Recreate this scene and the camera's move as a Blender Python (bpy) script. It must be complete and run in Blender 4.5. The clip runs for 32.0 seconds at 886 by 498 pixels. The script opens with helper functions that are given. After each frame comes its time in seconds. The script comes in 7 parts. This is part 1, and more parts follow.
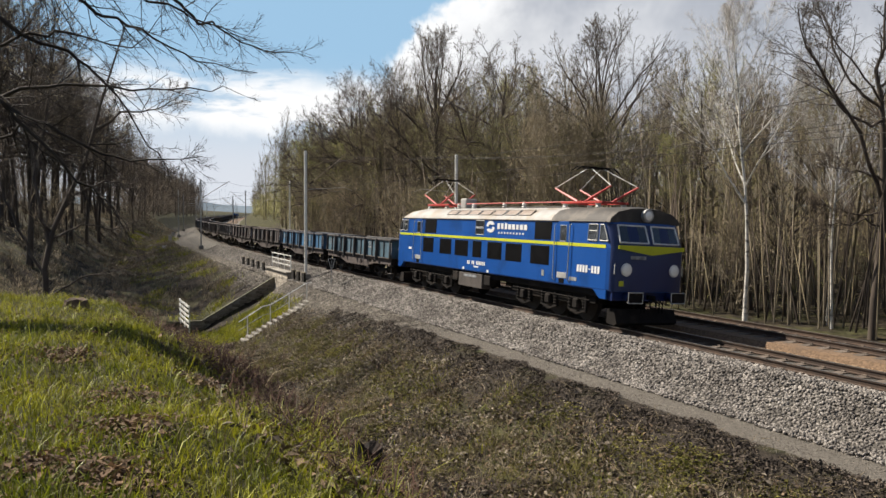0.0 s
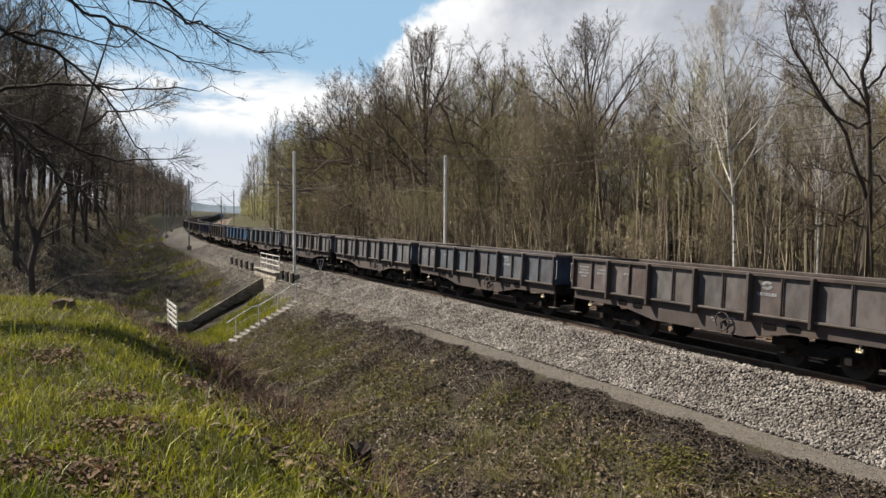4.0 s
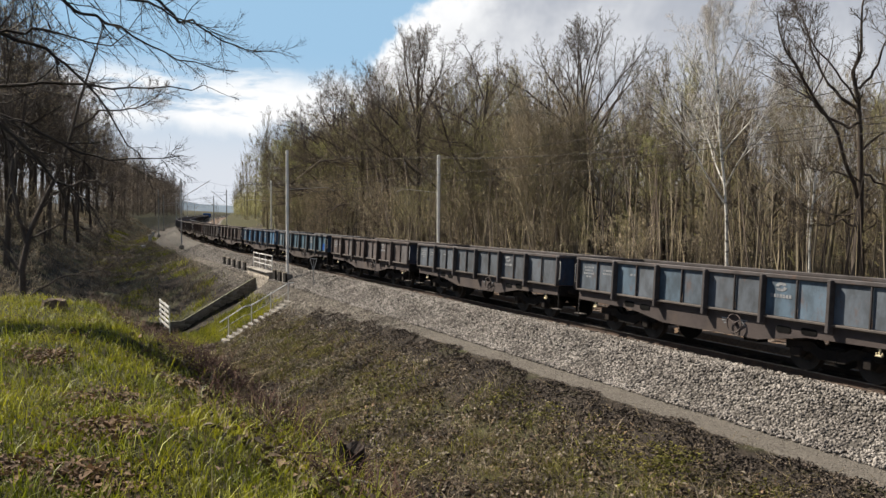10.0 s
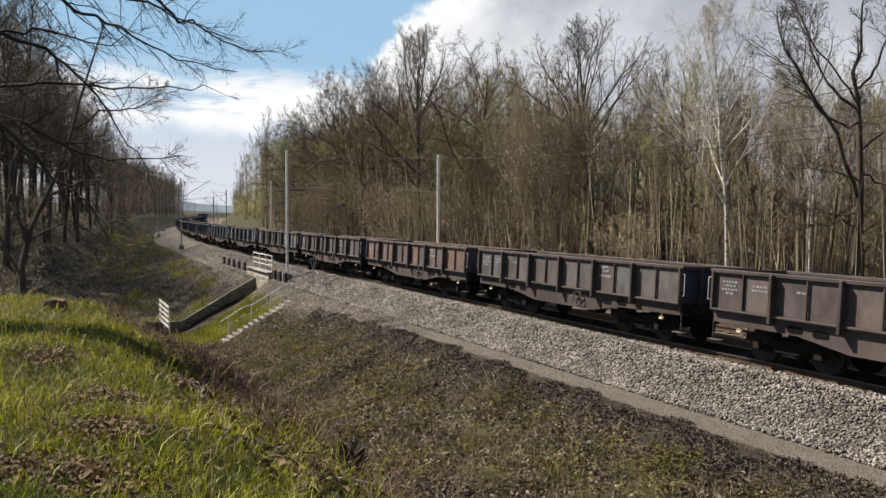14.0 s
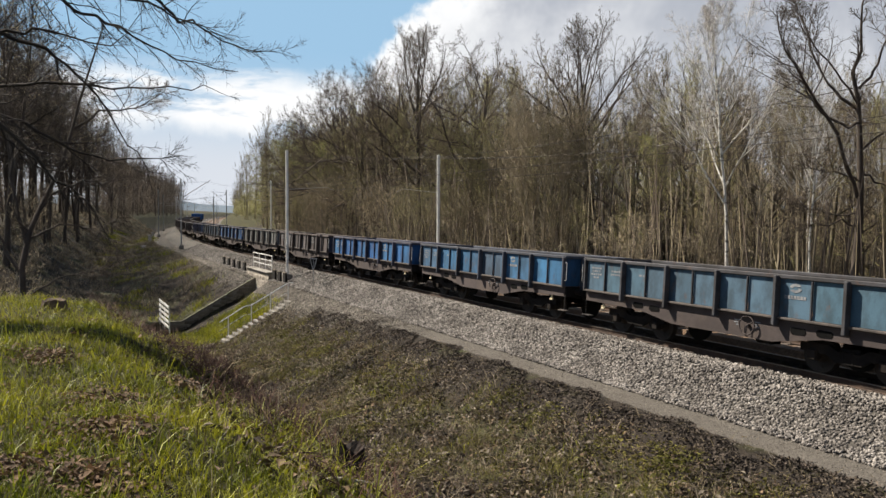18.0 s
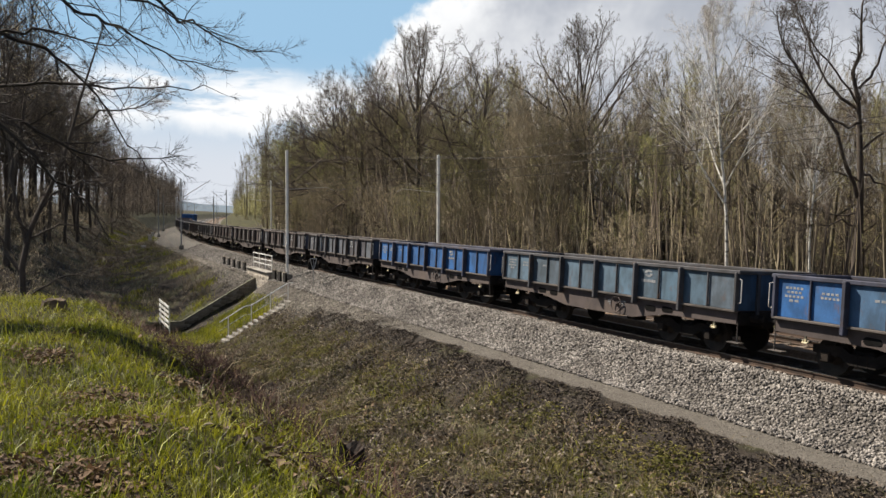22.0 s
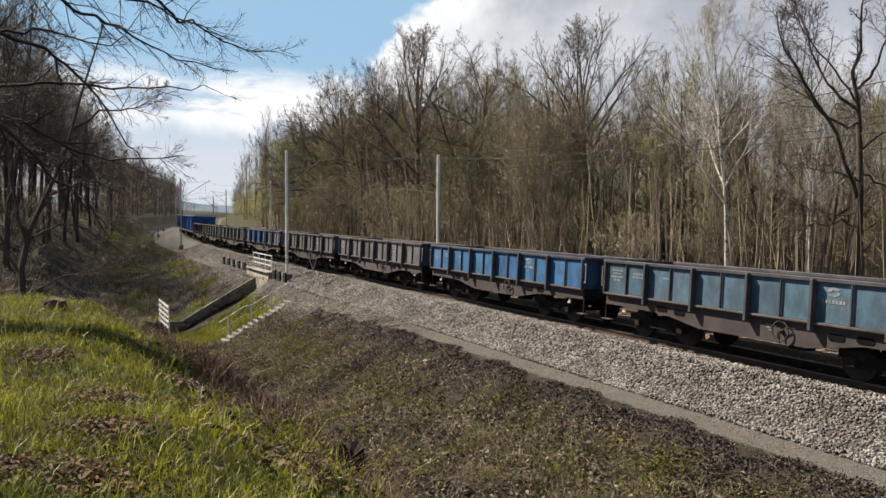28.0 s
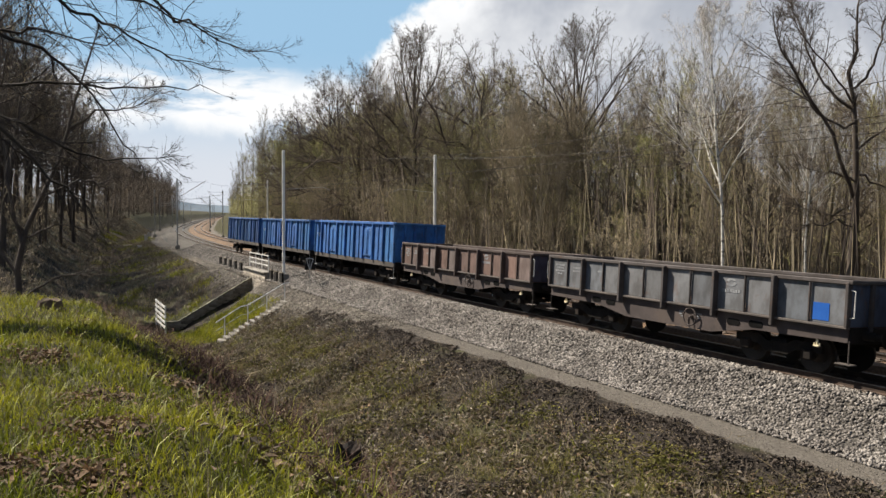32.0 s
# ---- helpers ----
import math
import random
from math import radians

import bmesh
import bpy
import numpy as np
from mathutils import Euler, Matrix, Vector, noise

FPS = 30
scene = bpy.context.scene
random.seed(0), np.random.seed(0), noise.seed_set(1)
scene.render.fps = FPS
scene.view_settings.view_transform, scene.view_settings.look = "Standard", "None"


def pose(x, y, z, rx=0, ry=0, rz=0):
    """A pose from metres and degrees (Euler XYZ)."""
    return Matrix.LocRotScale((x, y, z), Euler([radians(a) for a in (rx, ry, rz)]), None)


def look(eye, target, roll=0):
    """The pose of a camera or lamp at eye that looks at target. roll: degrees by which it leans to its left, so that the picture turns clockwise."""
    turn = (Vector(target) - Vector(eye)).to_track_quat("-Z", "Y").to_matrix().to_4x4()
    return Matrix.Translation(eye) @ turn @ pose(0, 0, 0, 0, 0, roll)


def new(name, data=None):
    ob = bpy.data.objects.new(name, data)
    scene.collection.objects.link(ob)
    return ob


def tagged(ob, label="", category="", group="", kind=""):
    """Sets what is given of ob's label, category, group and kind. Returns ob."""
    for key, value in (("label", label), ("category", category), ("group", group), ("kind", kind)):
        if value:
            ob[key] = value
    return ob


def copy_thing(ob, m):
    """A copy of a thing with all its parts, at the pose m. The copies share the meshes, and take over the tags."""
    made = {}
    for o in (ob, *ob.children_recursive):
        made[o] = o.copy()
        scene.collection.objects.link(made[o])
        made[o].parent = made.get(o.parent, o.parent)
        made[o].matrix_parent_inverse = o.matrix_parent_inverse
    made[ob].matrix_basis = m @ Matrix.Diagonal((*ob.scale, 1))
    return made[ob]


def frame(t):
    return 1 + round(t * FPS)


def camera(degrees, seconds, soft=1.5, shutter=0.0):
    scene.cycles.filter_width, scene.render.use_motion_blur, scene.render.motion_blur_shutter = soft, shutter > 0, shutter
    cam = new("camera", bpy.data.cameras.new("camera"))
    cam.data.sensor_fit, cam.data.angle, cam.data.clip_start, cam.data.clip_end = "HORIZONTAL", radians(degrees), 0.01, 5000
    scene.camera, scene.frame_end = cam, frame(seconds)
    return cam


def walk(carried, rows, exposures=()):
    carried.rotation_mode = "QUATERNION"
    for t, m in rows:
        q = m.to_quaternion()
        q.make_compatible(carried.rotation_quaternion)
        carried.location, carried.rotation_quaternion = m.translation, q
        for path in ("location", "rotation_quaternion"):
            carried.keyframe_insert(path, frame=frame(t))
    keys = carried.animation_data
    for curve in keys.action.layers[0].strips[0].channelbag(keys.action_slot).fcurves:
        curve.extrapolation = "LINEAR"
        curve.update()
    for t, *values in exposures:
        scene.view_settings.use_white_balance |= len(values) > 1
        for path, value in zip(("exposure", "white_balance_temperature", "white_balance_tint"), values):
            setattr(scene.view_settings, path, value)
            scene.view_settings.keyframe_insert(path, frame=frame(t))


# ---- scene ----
# ------------------------------------------------------------ camera
cam = camera(58.99, 32.0)
EYE = Vector((0.0, 0.0, 3.754))


def gaze(yaw, pitch, roll):
    y, p = radians(yaw), radians(pitch)
    way = Vector((-math.sin(y) * math.cos(p), math.cos(y) * math.cos(p), math.sin(p)))
    return look(EYE, EYE + way * 10, roll)


TURNS = [(0, 1.562, -2.575, 0.279), (0.5, 1.545, -2.585, 0.345), (1, 1.411, -2.583, 0.370), (1.5, 1.274, -2.574, 0.360),
         (2, 1.064, -2.573, 0.346), (2.5, 0.814, -2.568, 0.340), (3, 0.753, -2.568, 0.341), (3.5, 0.749, -2.560, 0.345),
         (5.5, 0.812, -2.443, 0.344), (6, 0.795, -2.497, 0.350), (7, 0.778, -2.492, 0.348), (8, 0.761, -2.499, 0.344),
         (8.5, 0.673, -2.506, 0.336), (9, 0.519, -2.516, 0.330), (9.5, 0.369, -2.560, 0.345), (10, 0.258, -2.569, 0.350),
         (10.5, 0.248, -2.569, 0.351), (14, 0.248, -2.569, 0.351), (20, 0.248, -2.569, 0.351), (25.5, 0.237, -2.569, 0.350),
         (27.5, 0.228, -2.568, 0.353), (30, 0.236, -2.568, 0.355), (30.5, 0.187, -2.569, 0.354), (31, 0.126, -2.569, 0.355),
         (31.5, 0.090, -2.568, 0.360), (32, 0.000, -2.569, 0.360)]
walk(cam, [(t, gaze(a, b, c)) for t, a, b, c in TURNS], exposures=[(0, 1.08), (32, 1.08)])

# ------------------------------------------------------------ sky and sun
SUN_AZ, SUN_EL = math.atan2(-0.87, 0.49), radians(46)     # azimuth from +y towards +x
SUN_WAY = Vector((math.sin(SUN_AZ) * math.cos(SUN_EL), math.cos(SUN_AZ) * math.cos(SUN_EL), math.sin(SUN_EL)))


def nd(tree, kind, x=0, y=0, **values):
    n = tree.nodes.new(kind)
    n.location = (x, y)
    for k, val in values.items():
        setattr(n, k, val)
    return n


def mix(tree, fac, a, b, blend="MIX"):
    n = tree.nodes.new("ShaderNodeMix")
    n.data_type, n.blend_type = "RGBA", blend
    for socket, val in ((n.inputs[0], fac), (n.inputs[6], a), (n.inputs[7], b)):
        if hasattr(val, "is_output"):
            tree.links.new(val, socket)
        elif isinstance(val, (int, float)):
            socket.default_value = val
        else:
            socket.default_value = (*val, 1)
    return n.outputs[2]


def math_node(tree, op, a, b=0.0, c=0.0, clamp=False):
    n = tree.nodes.new("ShaderNodeMath")
    n.operation, n.use_clamp = op, clamp
    for i, val in enumerate((a, b, c)):
        if hasattr(val, "is_output"):
            tree.links.new(val, n.inputs[i])
        else:
            n.inputs[i].default_value = val
    return n.outputs[0]


def span(tree, val, lo, hi):
    n = tree.nodes.new("ShaderNodeMapRange")
    n.interpolation_type = "SMOOTHSTEP"
    tree.links.new(val, n.inputs[0])
    n.inputs[1].default_value, n.inputs[2].default_value = lo, hi
    return n.outputs[0]


def noise_tex(tree, vec, scale, detail=4.0, rough=0.55, distortion=0.0):
    n = tree.nodes.new("ShaderNodeTexNoise")
    n.inputs["Scale"].default_value, n.inputs["Detail"].default_value = scale, detail
    n.inputs["Roughness"].default_value, n.inputs["Distortion"].default_value = rough, distortion
    if vec is not None:
        tree.links.new(vec, n.inputs["Vector"])
    return n.outputs["Fac"]


def make_world():
    world = bpy.data.worlds.new("sky")
    world.use_nodes = True
    scene.world = world
    t = world.node_tree
    t.nodes.clear()
    out, bg = nd(t, "ShaderNodeOutputWorld"), nd(t, "ShaderNodeBackground")
    sky = nd(t, "ShaderNodeTexSky", sky_type="NISHITA", sun_disc=False, sun_elevation=SUN_EL, sun_rotation=SUN_AZ,
             air_density=1.0, dust_density=1.0, ozone_density=1.5, altitude=200)
    way = nd(t, "ShaderNodeTexCoord").outputs["Generated"]
    split = nd(t, "ShaderNodeSeparateXYZ")
    t.links.new(way, split.inputs[0])
    x, y, z = split.outputs
    # clouds lie on a flat layer: project the direction onto it
    up = math_node(t, "MAXIMUM", math_node(t, "ADD", z, 0.10), 0.03)
    u, w = math_node(t, "DIVIDE", x, up), math_node(t, "DIVIDE", y, up)
    flat = nd(t, "ShaderNodeCombineXYZ")
    t.links.new(u, flat.inputs[0]), t.links.new(w, flat.inputs[1])
    big = noise_tex(t, flat.outputs[0], 0.62, 3.0, 0.5)
    fine = noise_tex(t, way, 12.0, 8.0, 0.55, 0.1)
    # the large cloud bank over the wood, the clear patch beside it and the streaks low over the line
    az = math_node(t, "ARCTAN2", x, y)
    el = math_node(t, "ARCTAN2", z, 1.0)
    warp = math_node(t, "MULTIPLY", math_node(t, "SUBTRACT", fine, 0.5), 0.16)
    edge = math_node(t, "ADD", math_node(t, "SUBTRACT", az, math_node(t, "MULTIPLY", math_node(t, "SUBTRACT", el, 0.207), 0.6)), math_node(t, "MULTIPLY", warp, 1.3))
    bank = math_node(t, "MULTIPLY", span(t, edge, -0.068, -0.042), math_node(t, "SUBTRACT", 1.0, span(t, math_node(t, "ADD", el, warp), 0.34, 0.50)))
    bank = math_node(t, "MULTIPLY", bank, math_node(t, "SUBTRACT", 1.0, span(t, math_node(t, "ADD", az, warp), 0.75, 1.0)))
    streak = noise_tex(t, flat.outputs[0], 1.35, 6.0, 0.6, 0.4)
    lowz = math_node(t, "ADD", el, math_node(t, "MULTIPLY", warp, 0.45))
    low = math_node(t, "MULTIPLY", span(t, lowz, 0.085, 0.115), math_node(t, "SUBTRACT", 1.0, span(t, lowz, 0.145, 0.185)))
    low = math_node(t, "MULTIPLY", low, span(t, math_node(t, "ADD", streak, math_node(t, "MULTIPLY", warp, 1.2)), 0.38, 0.52))
    veil = math_node(t, "SUBTRACT", 1.0, span(t, el, 0.04, 0.20))
    cover = span(t, math_node(t, "ADD", big, math_node(t, "MULTIPLY", warp, 1.4)), 0.57, 0.67)
    left = math_node(t, "SUBTRACT", 1.0, span(t, az, -0.52, -0.30))
    sky_part = math_node(t, "MULTIPLY", cover, math_node(t, "MAXIMUM", left, span(t, az, 0.5, 0.7)))
    mask = math_node(t, "MAXIMUM", math_node(t, "MAXIMUM", bank, low), sky_part)
    shade = span(t, math_node(t, "ADD", noise_tex(t, way, 4.2, 5.0, 0.6, 0.3), math_node(t, "MULTIPLY", warp, 0.8)), 0.36, 0.62)
    rim = span(t, edge, -0.05, 0.07)
    grey = math_node(t, "MULTIPLY", rim, math_node(t, "ADD", 0.45, math_node(t, "MULTIPLY", shade, 0.55)))
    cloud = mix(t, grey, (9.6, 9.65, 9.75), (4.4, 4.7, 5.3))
    # haze brightens the half of the sky on the sun's side
    dot = math_node(t, "ADD", math_node(t, "MULTIPLY", x, math.sin(SUN_AZ * 0.35)), math_node(t, "MULTIPLY", y, math.cos(SUN_AZ * 0.35)))
    sunward = span(t, dot, -0.05, 0.65)
    clear = math_node(t, "MULTIPLY", math_node(t, "MULTIPLY", math_node(t, "SUBTRACT", 1.0, span(t, el, 0.28, 0.60)), 0.85), sunward)
    deep = mix(t, 1.0, sky.outputs[0], (0.72, 0.74, 0.78), "MULTIPLY")
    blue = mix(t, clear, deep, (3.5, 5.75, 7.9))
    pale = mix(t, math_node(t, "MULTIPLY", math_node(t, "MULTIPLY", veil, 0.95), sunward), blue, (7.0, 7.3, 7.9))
    full = mix(t, mask, pale, cloud)
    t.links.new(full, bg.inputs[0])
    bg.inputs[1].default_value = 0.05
    t.links.new(bg.outputs[0], out.inputs[0])


make_world()
sun = new("sun", bpy.data.lights.new("sun", "SUN"))
sun.data.energy, sun.data.angle, sun.data.color = 5.0, radians(0.55), (1.0, 0.90, 0.765)
sun.matrix_world = look(SUN_WAY * 100, (0, 0, 0))

# ------------------------------------------------------------ materials


def material(name, colours, scale=4.0, rough=0.85, bump=0.3, fine=40.0, metal=0.0, tint=None, tint_scale=0.6, spec=0.35,
             by_object=0.0, by_island=0.0, stretch=(1, 1, 1), own_colour=False, through_light=0.0, rust=0.0, world_coords=False):
    """A surface with large stains and fine grain. colours: two base colours; tint: a third for broad stains."""
    m = bpy.data.materials.new(name)
    m.use_nodes = True
    t = m.node_tree
    p = t.nodes["Principled BSDF"]
    if world_coords:
        vec = nd(t, "ShaderNodeNewGeometry").outputs["Position"]
    else:
        vec = nd(t, "ShaderNodeTexCoord").outputs["Object"]
    mp = nd(t, "ShaderNodeMapping")
    mp.inputs["Scale"].default_value = stretch
    t.links.new(vec, mp.inputs["Vector"])
    vec = mp.outputs[0]
    if by_object:                      # alike pieces do not share one pattern
        info = nd(t, "ShaderNodeObjectInfo")
        shift = nd(t, "ShaderNodeVectorMath", operation="ADD")
        far = math_node(t, "MULTIPLY", info.outputs["Random"], 37.0)
        t.links.new(vec, shift.inputs[0]), t.links.new(far, shift.inputs[1])
        vec = shift.outputs[0]
    broad = noise_tex(t, vec, scale, 5.0, 0.6)
    grain = noise_tex(t, vec, fine, 3.0, 0.6)
    if own_colour:
        info = nd(t, "ShaderNodeObjectInfo")
        base = info.outputs["Color"]
        dark = mix(t, 1.0, base, colours[1], "MULTIPLY")
        col = mix(t, span(t, broad, 0.35, 0.68), base, dark)
    else:
        col = mix(t, span(t, broad, 0.35, 0.65), colours[0], colours[1])
    if tint is not None:
        stain = noise_tex(t, vec, tint_scale, 6.0, 0.62)
        col = mix(t, span(t, stain, 0.50, 0.66), col, tint)
    if rust:
        spots = noise_tex(t, vec, 2.3, 8.0, 0.7)
        col = mix(t, math_node(t, "MULTIPLY", span(t, spots, 0.56, 0.70), rust), col, (0.095, 0.052, 0.034))
    col = mix(t, 0.42, col, mix(t, grain, (0.45, 0.45, 0.45), (1.45, 1.45, 1.45)), "MULTIPLY")
    if by_object:
        info = nd(t, "ShaderNodeObjectInfo")
        lum = math_node(t, "ADD", 1.0 - by_object, math_node(t, "MULTIPLY", info.outputs["Random"], 2 * by_object))
        both = nd(t, "ShaderNodeCombineColor")
        for i in range(3):
            t.links.new(lum, both.inputs[i])
        col = mix(t, 1.0, col, both.outputs[0], "MULTIPLY")
    if by_island:
        isl = nd(t, "ShaderNodeNewGeometry").outputs["Random Per Island"]
        lum = math_node(t, "ADD", 1.0 - by_island, math_node(t, "MULTIPLY", isl, 2 * by_island))
        both = nd(t, "ShaderNodeCombineColor")
        for i in range(3):
            t.links.new(lum, both.inputs[i])
        col = mix(t, 1.0, col, both.outputs[0], "MULTIPLY")
    t.links.new(col, p.inputs["Base Color"])
    p.inputs["Metallic"].default_value = metal
    p.inputs["Specular IOR Level"].default_value = spec
    r = math_node(t, "ADD", rough - 0.08, math_node(t, "MULTIPLY", broad, 0.16), clamp=True)
    t.links.new(r, p.inputs["Roughness"])
    if bump:
        b = nd(t, "ShaderNodeBump")
        b.inputs["Strength"].default_value, b.inputs["Distance"].default_value = bump, 0.02
        t.links.new(grain, b.inputs["Height"]), t.links.new(b.outputs[0], p.inputs["Normal"])
    if through_light:
        tr = nd(t, "ShaderNodeBsdfTranslucent")
        t.links.new(col, tr.inputs[0])
        ms = nd(t, "ShaderNodeMixShader")
        ms.inputs[0].default_value = through_light
        t.links.new(p.outputs[0], ms.inputs[1]), t.links.new(tr.outputs[0], ms.inputs[2])
        t.links.new(ms.outputs[0], t.nodes["Material Output"].inputs[0])
    return m


M = {}
M["bark"] = material("bark", ((0.105, 0.088, 0.058), (0.185, 0.158, 0.106)), 2.0, 0.95, 0.6, 26, stretch=(1, 1, 0.25), by_object=0.3)
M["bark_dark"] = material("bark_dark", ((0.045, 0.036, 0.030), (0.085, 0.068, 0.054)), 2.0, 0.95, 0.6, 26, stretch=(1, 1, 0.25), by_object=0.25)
M["bark_grey"] = material("bark_grey", ((0.135, 0.112, 0.078), (0.22, 0.19, 0.14)), 2.0, 0.95, 0.5, 26, stretch=(1, 1, 0.25), by_object=0.25)
M["twig"] = material("twig", ((0.180, 0.148, 0.083), (0.275, 0.228, 0.132)), 0.7, 0.9, 0.0, 8, by_object=0.25)
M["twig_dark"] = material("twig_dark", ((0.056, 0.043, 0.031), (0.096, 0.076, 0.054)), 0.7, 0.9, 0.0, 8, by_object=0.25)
M["twig_olive"] = material("twig_olive", ((0.215, 0.205, 0.080), (0.315, 0.295, 0.118)), 0.5, 0.9, 0.0, 8, by_object=0.25)
M["twig_grey"] = material("twig_grey", ((0.215, 0.178, 0.112), (0.31, 0.26, 0.17)), 0.7, 0.9, 0.0, 8, by_object=0.2)
M["twig_birch"] = material("twig_birch", ((0.21, 0.19, 0.17), (0.31, 0.285, 0.26)), 0.7, 0.9, 0.0, 8, by_object=0.2)
M["twig_pale"] = material("twig_pale", ((0.28, 0.228, 0.145), (0.39, 0.325, 0.215)), 0.7, 0.9, 0.0, 8, by_object=0.2)
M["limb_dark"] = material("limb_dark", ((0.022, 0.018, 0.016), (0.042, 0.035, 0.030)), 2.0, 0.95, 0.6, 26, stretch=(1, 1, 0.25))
M["litter_pale"] = material("litter_pale", ((0.132, 0.111, 0.085), (0.204, 0.174, 0.138)), 0.7, 0.85, 0.0, 3, by_island=0.75, world_coords=True)
M["litter_brown"] = material("litter_brown", ((0.079, 0.0537, 0.0332), (0.134, 0.0909, 0.0553)), 0.7, 0.85, 0.0, 3, by_island=0.8, world_coords=True)
M["clod"] = material("clod", ((0.040, 0.032, 0.026), (0.105, 0.085, 0.068)), 2.0, 0.95, 0.0, 9, by_island=0.6, world_coords=True)
M["herb"] = material("herb", ((0.0909, 0.0909, 0.019), (0.17, 0.154, 0.0355)), 0.7, 0.9, 0.0, 3, by_island=0.55, through_light=0.25, world_coords=True)
M["bud"] = material("bud", ((0.16, 0.19, 0.045), (0.24, 0.25, 0.07)), 0.5, 0.8, 0.0, 8, by_object=0.2, through_light=0.35)
M["birch_bark"] = material("birch_bark", ((0.62, 0.60, 0.55), (0.50, 0.48, 0.44)), 1.2, 0.8, 0.3, 18, tint=(0.06, 0.055, 0.05), tint_scale=2.6, stretch=(0.7, 0.7, 1.6))
M["grass"] = material("grass", ((0.130, 0.152, 0.008), (0.285, 0.275, 0.019)), 0.8, 0.55, 0.0, 3, by_island=0.72, through_light=0.28, world_coords=True)
M["dry_grass"] = material("dry_grass", ((0.106, 0.0853, 0.0498), (0.221, 0.178, 0.11)), 0.6, 0.85, 0.0, 3, by_island=0.75, through_light=0.2, world_coords=True)
M["straw"] = material("straw", ((0.136, 0.111, 0.0757), (0.277, 0.231, 0.163)), 0.6, 0.85, 0.0, 3, by_island=0.7, through_light=0.15, world_coords=True)
M["bramble"] = material("bramble", ((0.036, 0.019, 0.013), (0.070, 0.036, 0.024)), 0.6, 0.9, 0.0, 3, by_island=0.4, world_coords=True)
M["leaf_litter"] = material("leaf_litter", ((0.078, 0.046, 0.025), (0.135, 0.085, 0.047)), 3.0, 0.85, 0.0, 9, by_island=0.45, through_light=0.15)
M["stone_chip"] = material("stone_chip", ((0.129, 0.117, 0.106), (0.213, 0.197, 0.18)), 1.0, 0.95, 0.0, 6, by_island=0.7, world_coords=True)
M["stone_chip_rusty"] = material("stone_chip_rusty", ((0.19, 0.126, 0.0751), (0.292, 0.205, 0.126)), 1.0, 0.95, 0.0, 6, by_island=0.55, world_coords=True)
M["ballast"] = material("ballast", ((0.0378, 0.0344, 0.0303), (0.0896, 0.0825, 0.0721)), 14.0, 0.95, 1.0, 46, world_coords=True, tint=(0.079, 0.0711, 0.0592), tint_scale=0.3)
M["ballast_rusty"] = material("ballast_rusty", ((0.103, 0.0672, 0.0411), (0.19, 0.126, 0.079)), 14.0, 0.95, 1.0, 46, world_coords=True, tint=(0.0948, 0.0672, 0.0474), tint_scale=0.4)
M["rail_steel"] = material("rail_steel", ((0.038, 0.026, 0.020), (0.065, 0.042, 0.03)), 3.0, 0.8, 0.2, 30, metal=0.2)
M["rail_top"] = material("rail_top", ((0.40, 0.38, 0.36), (0.30, 0.27, 0.25)), 2.0, 0.35, 0.0, 30, metal=0.9)
M["concrete"] = material("concrete", ((0.19, 0.178, 0.158), (0.269, 0.253, 0.225)), 2.0, 0.92, 0.4, 30, tint=(0.103, 0.0948, 0.0751), tint_scale=1.1)
M["sleeper"] = material("sleeper", ((0.075, 0.06, 0.048), (0.13, 0.105, 0.085)), 3.0, 0.95, 0.4, 30, by_object=0.25)
M["galvanised"] = material("galvanised", ((0.56, 0.56, 0.55), (0.68, 0.68, 0.66)), 1.5, 0.5, 0.1, 20, metal=0.1, spec=0.5)
M["mast_grey"] = material("mast_grey", ((0.27, 0.275, 0.27), (0.37, 0.37, 0.36)), 1.5, 0.6, 0.1, 20, metal=0.3)
M["mast_tan"] = material("mast_tan", ((0.17, 0.135, 0.10), (0.25, 0.20, 0.15)), 2.0, 0.75, 0.1, 20)
M["wire"] = material("wire", ((0.022, 0.019, 0.017), (0.04, 0.034, 0.03)), 2.0, 0.8, 0.0, 9)
M["white_rail"] = material("white_rail", ((0.569, 0.569, 0.553), (0.474, 0.474, 0.45)), 2.0, 0.6, 0.1, 20, tint=(0.332, 0.3, 0.253), tint_scale=2.5)
M["old_stone"] = material("old_stone", ((0.269, 0.237, 0.198), (0.363, 0.324, 0.269)), 1.6, 0.95, 0.6, 14, by_object=0.3)
M["mortar"] = material("mortar", ((0.20, 0.18, 0.15), (0.27, 0.24, 0.20)), 3, 0.95, 0.5, 20)
M["mossy_concrete"] = material("mossy_concrete", ((0.15, 0.14, 0.10), (0.22, 0.205, 0.16)), 2.0, 0.95, 0.4, 24, tint=(0.09, 0.10, 0.045), tint_scale=1.5)
M["mossy_stone"] = material("mossy_stone", ((0.13, 0.112, 0.085), (0.20, 0.172, 0.13)), 1.6, 0.95, 0.6, 14, by_object=0.3)
M["tarred_wood"] = material("tarred_wood", ((0.007, 0.006, 0.005), (0.014, 0.012, 0.010)), 3, 0.95, 0.3, 30)
M["old_wood"] = material("old_wood", ((0.075, 0.052, 0.036), (0.12, 0.085, 0.06)), 4, 0.95, 0.6, 24)
M["charred_wood"] = material("charred_wood", ((0.008, 0.006, 0.005), (0.028, 0.017, 0.012)), 6, 0.95, 0.8, 30)
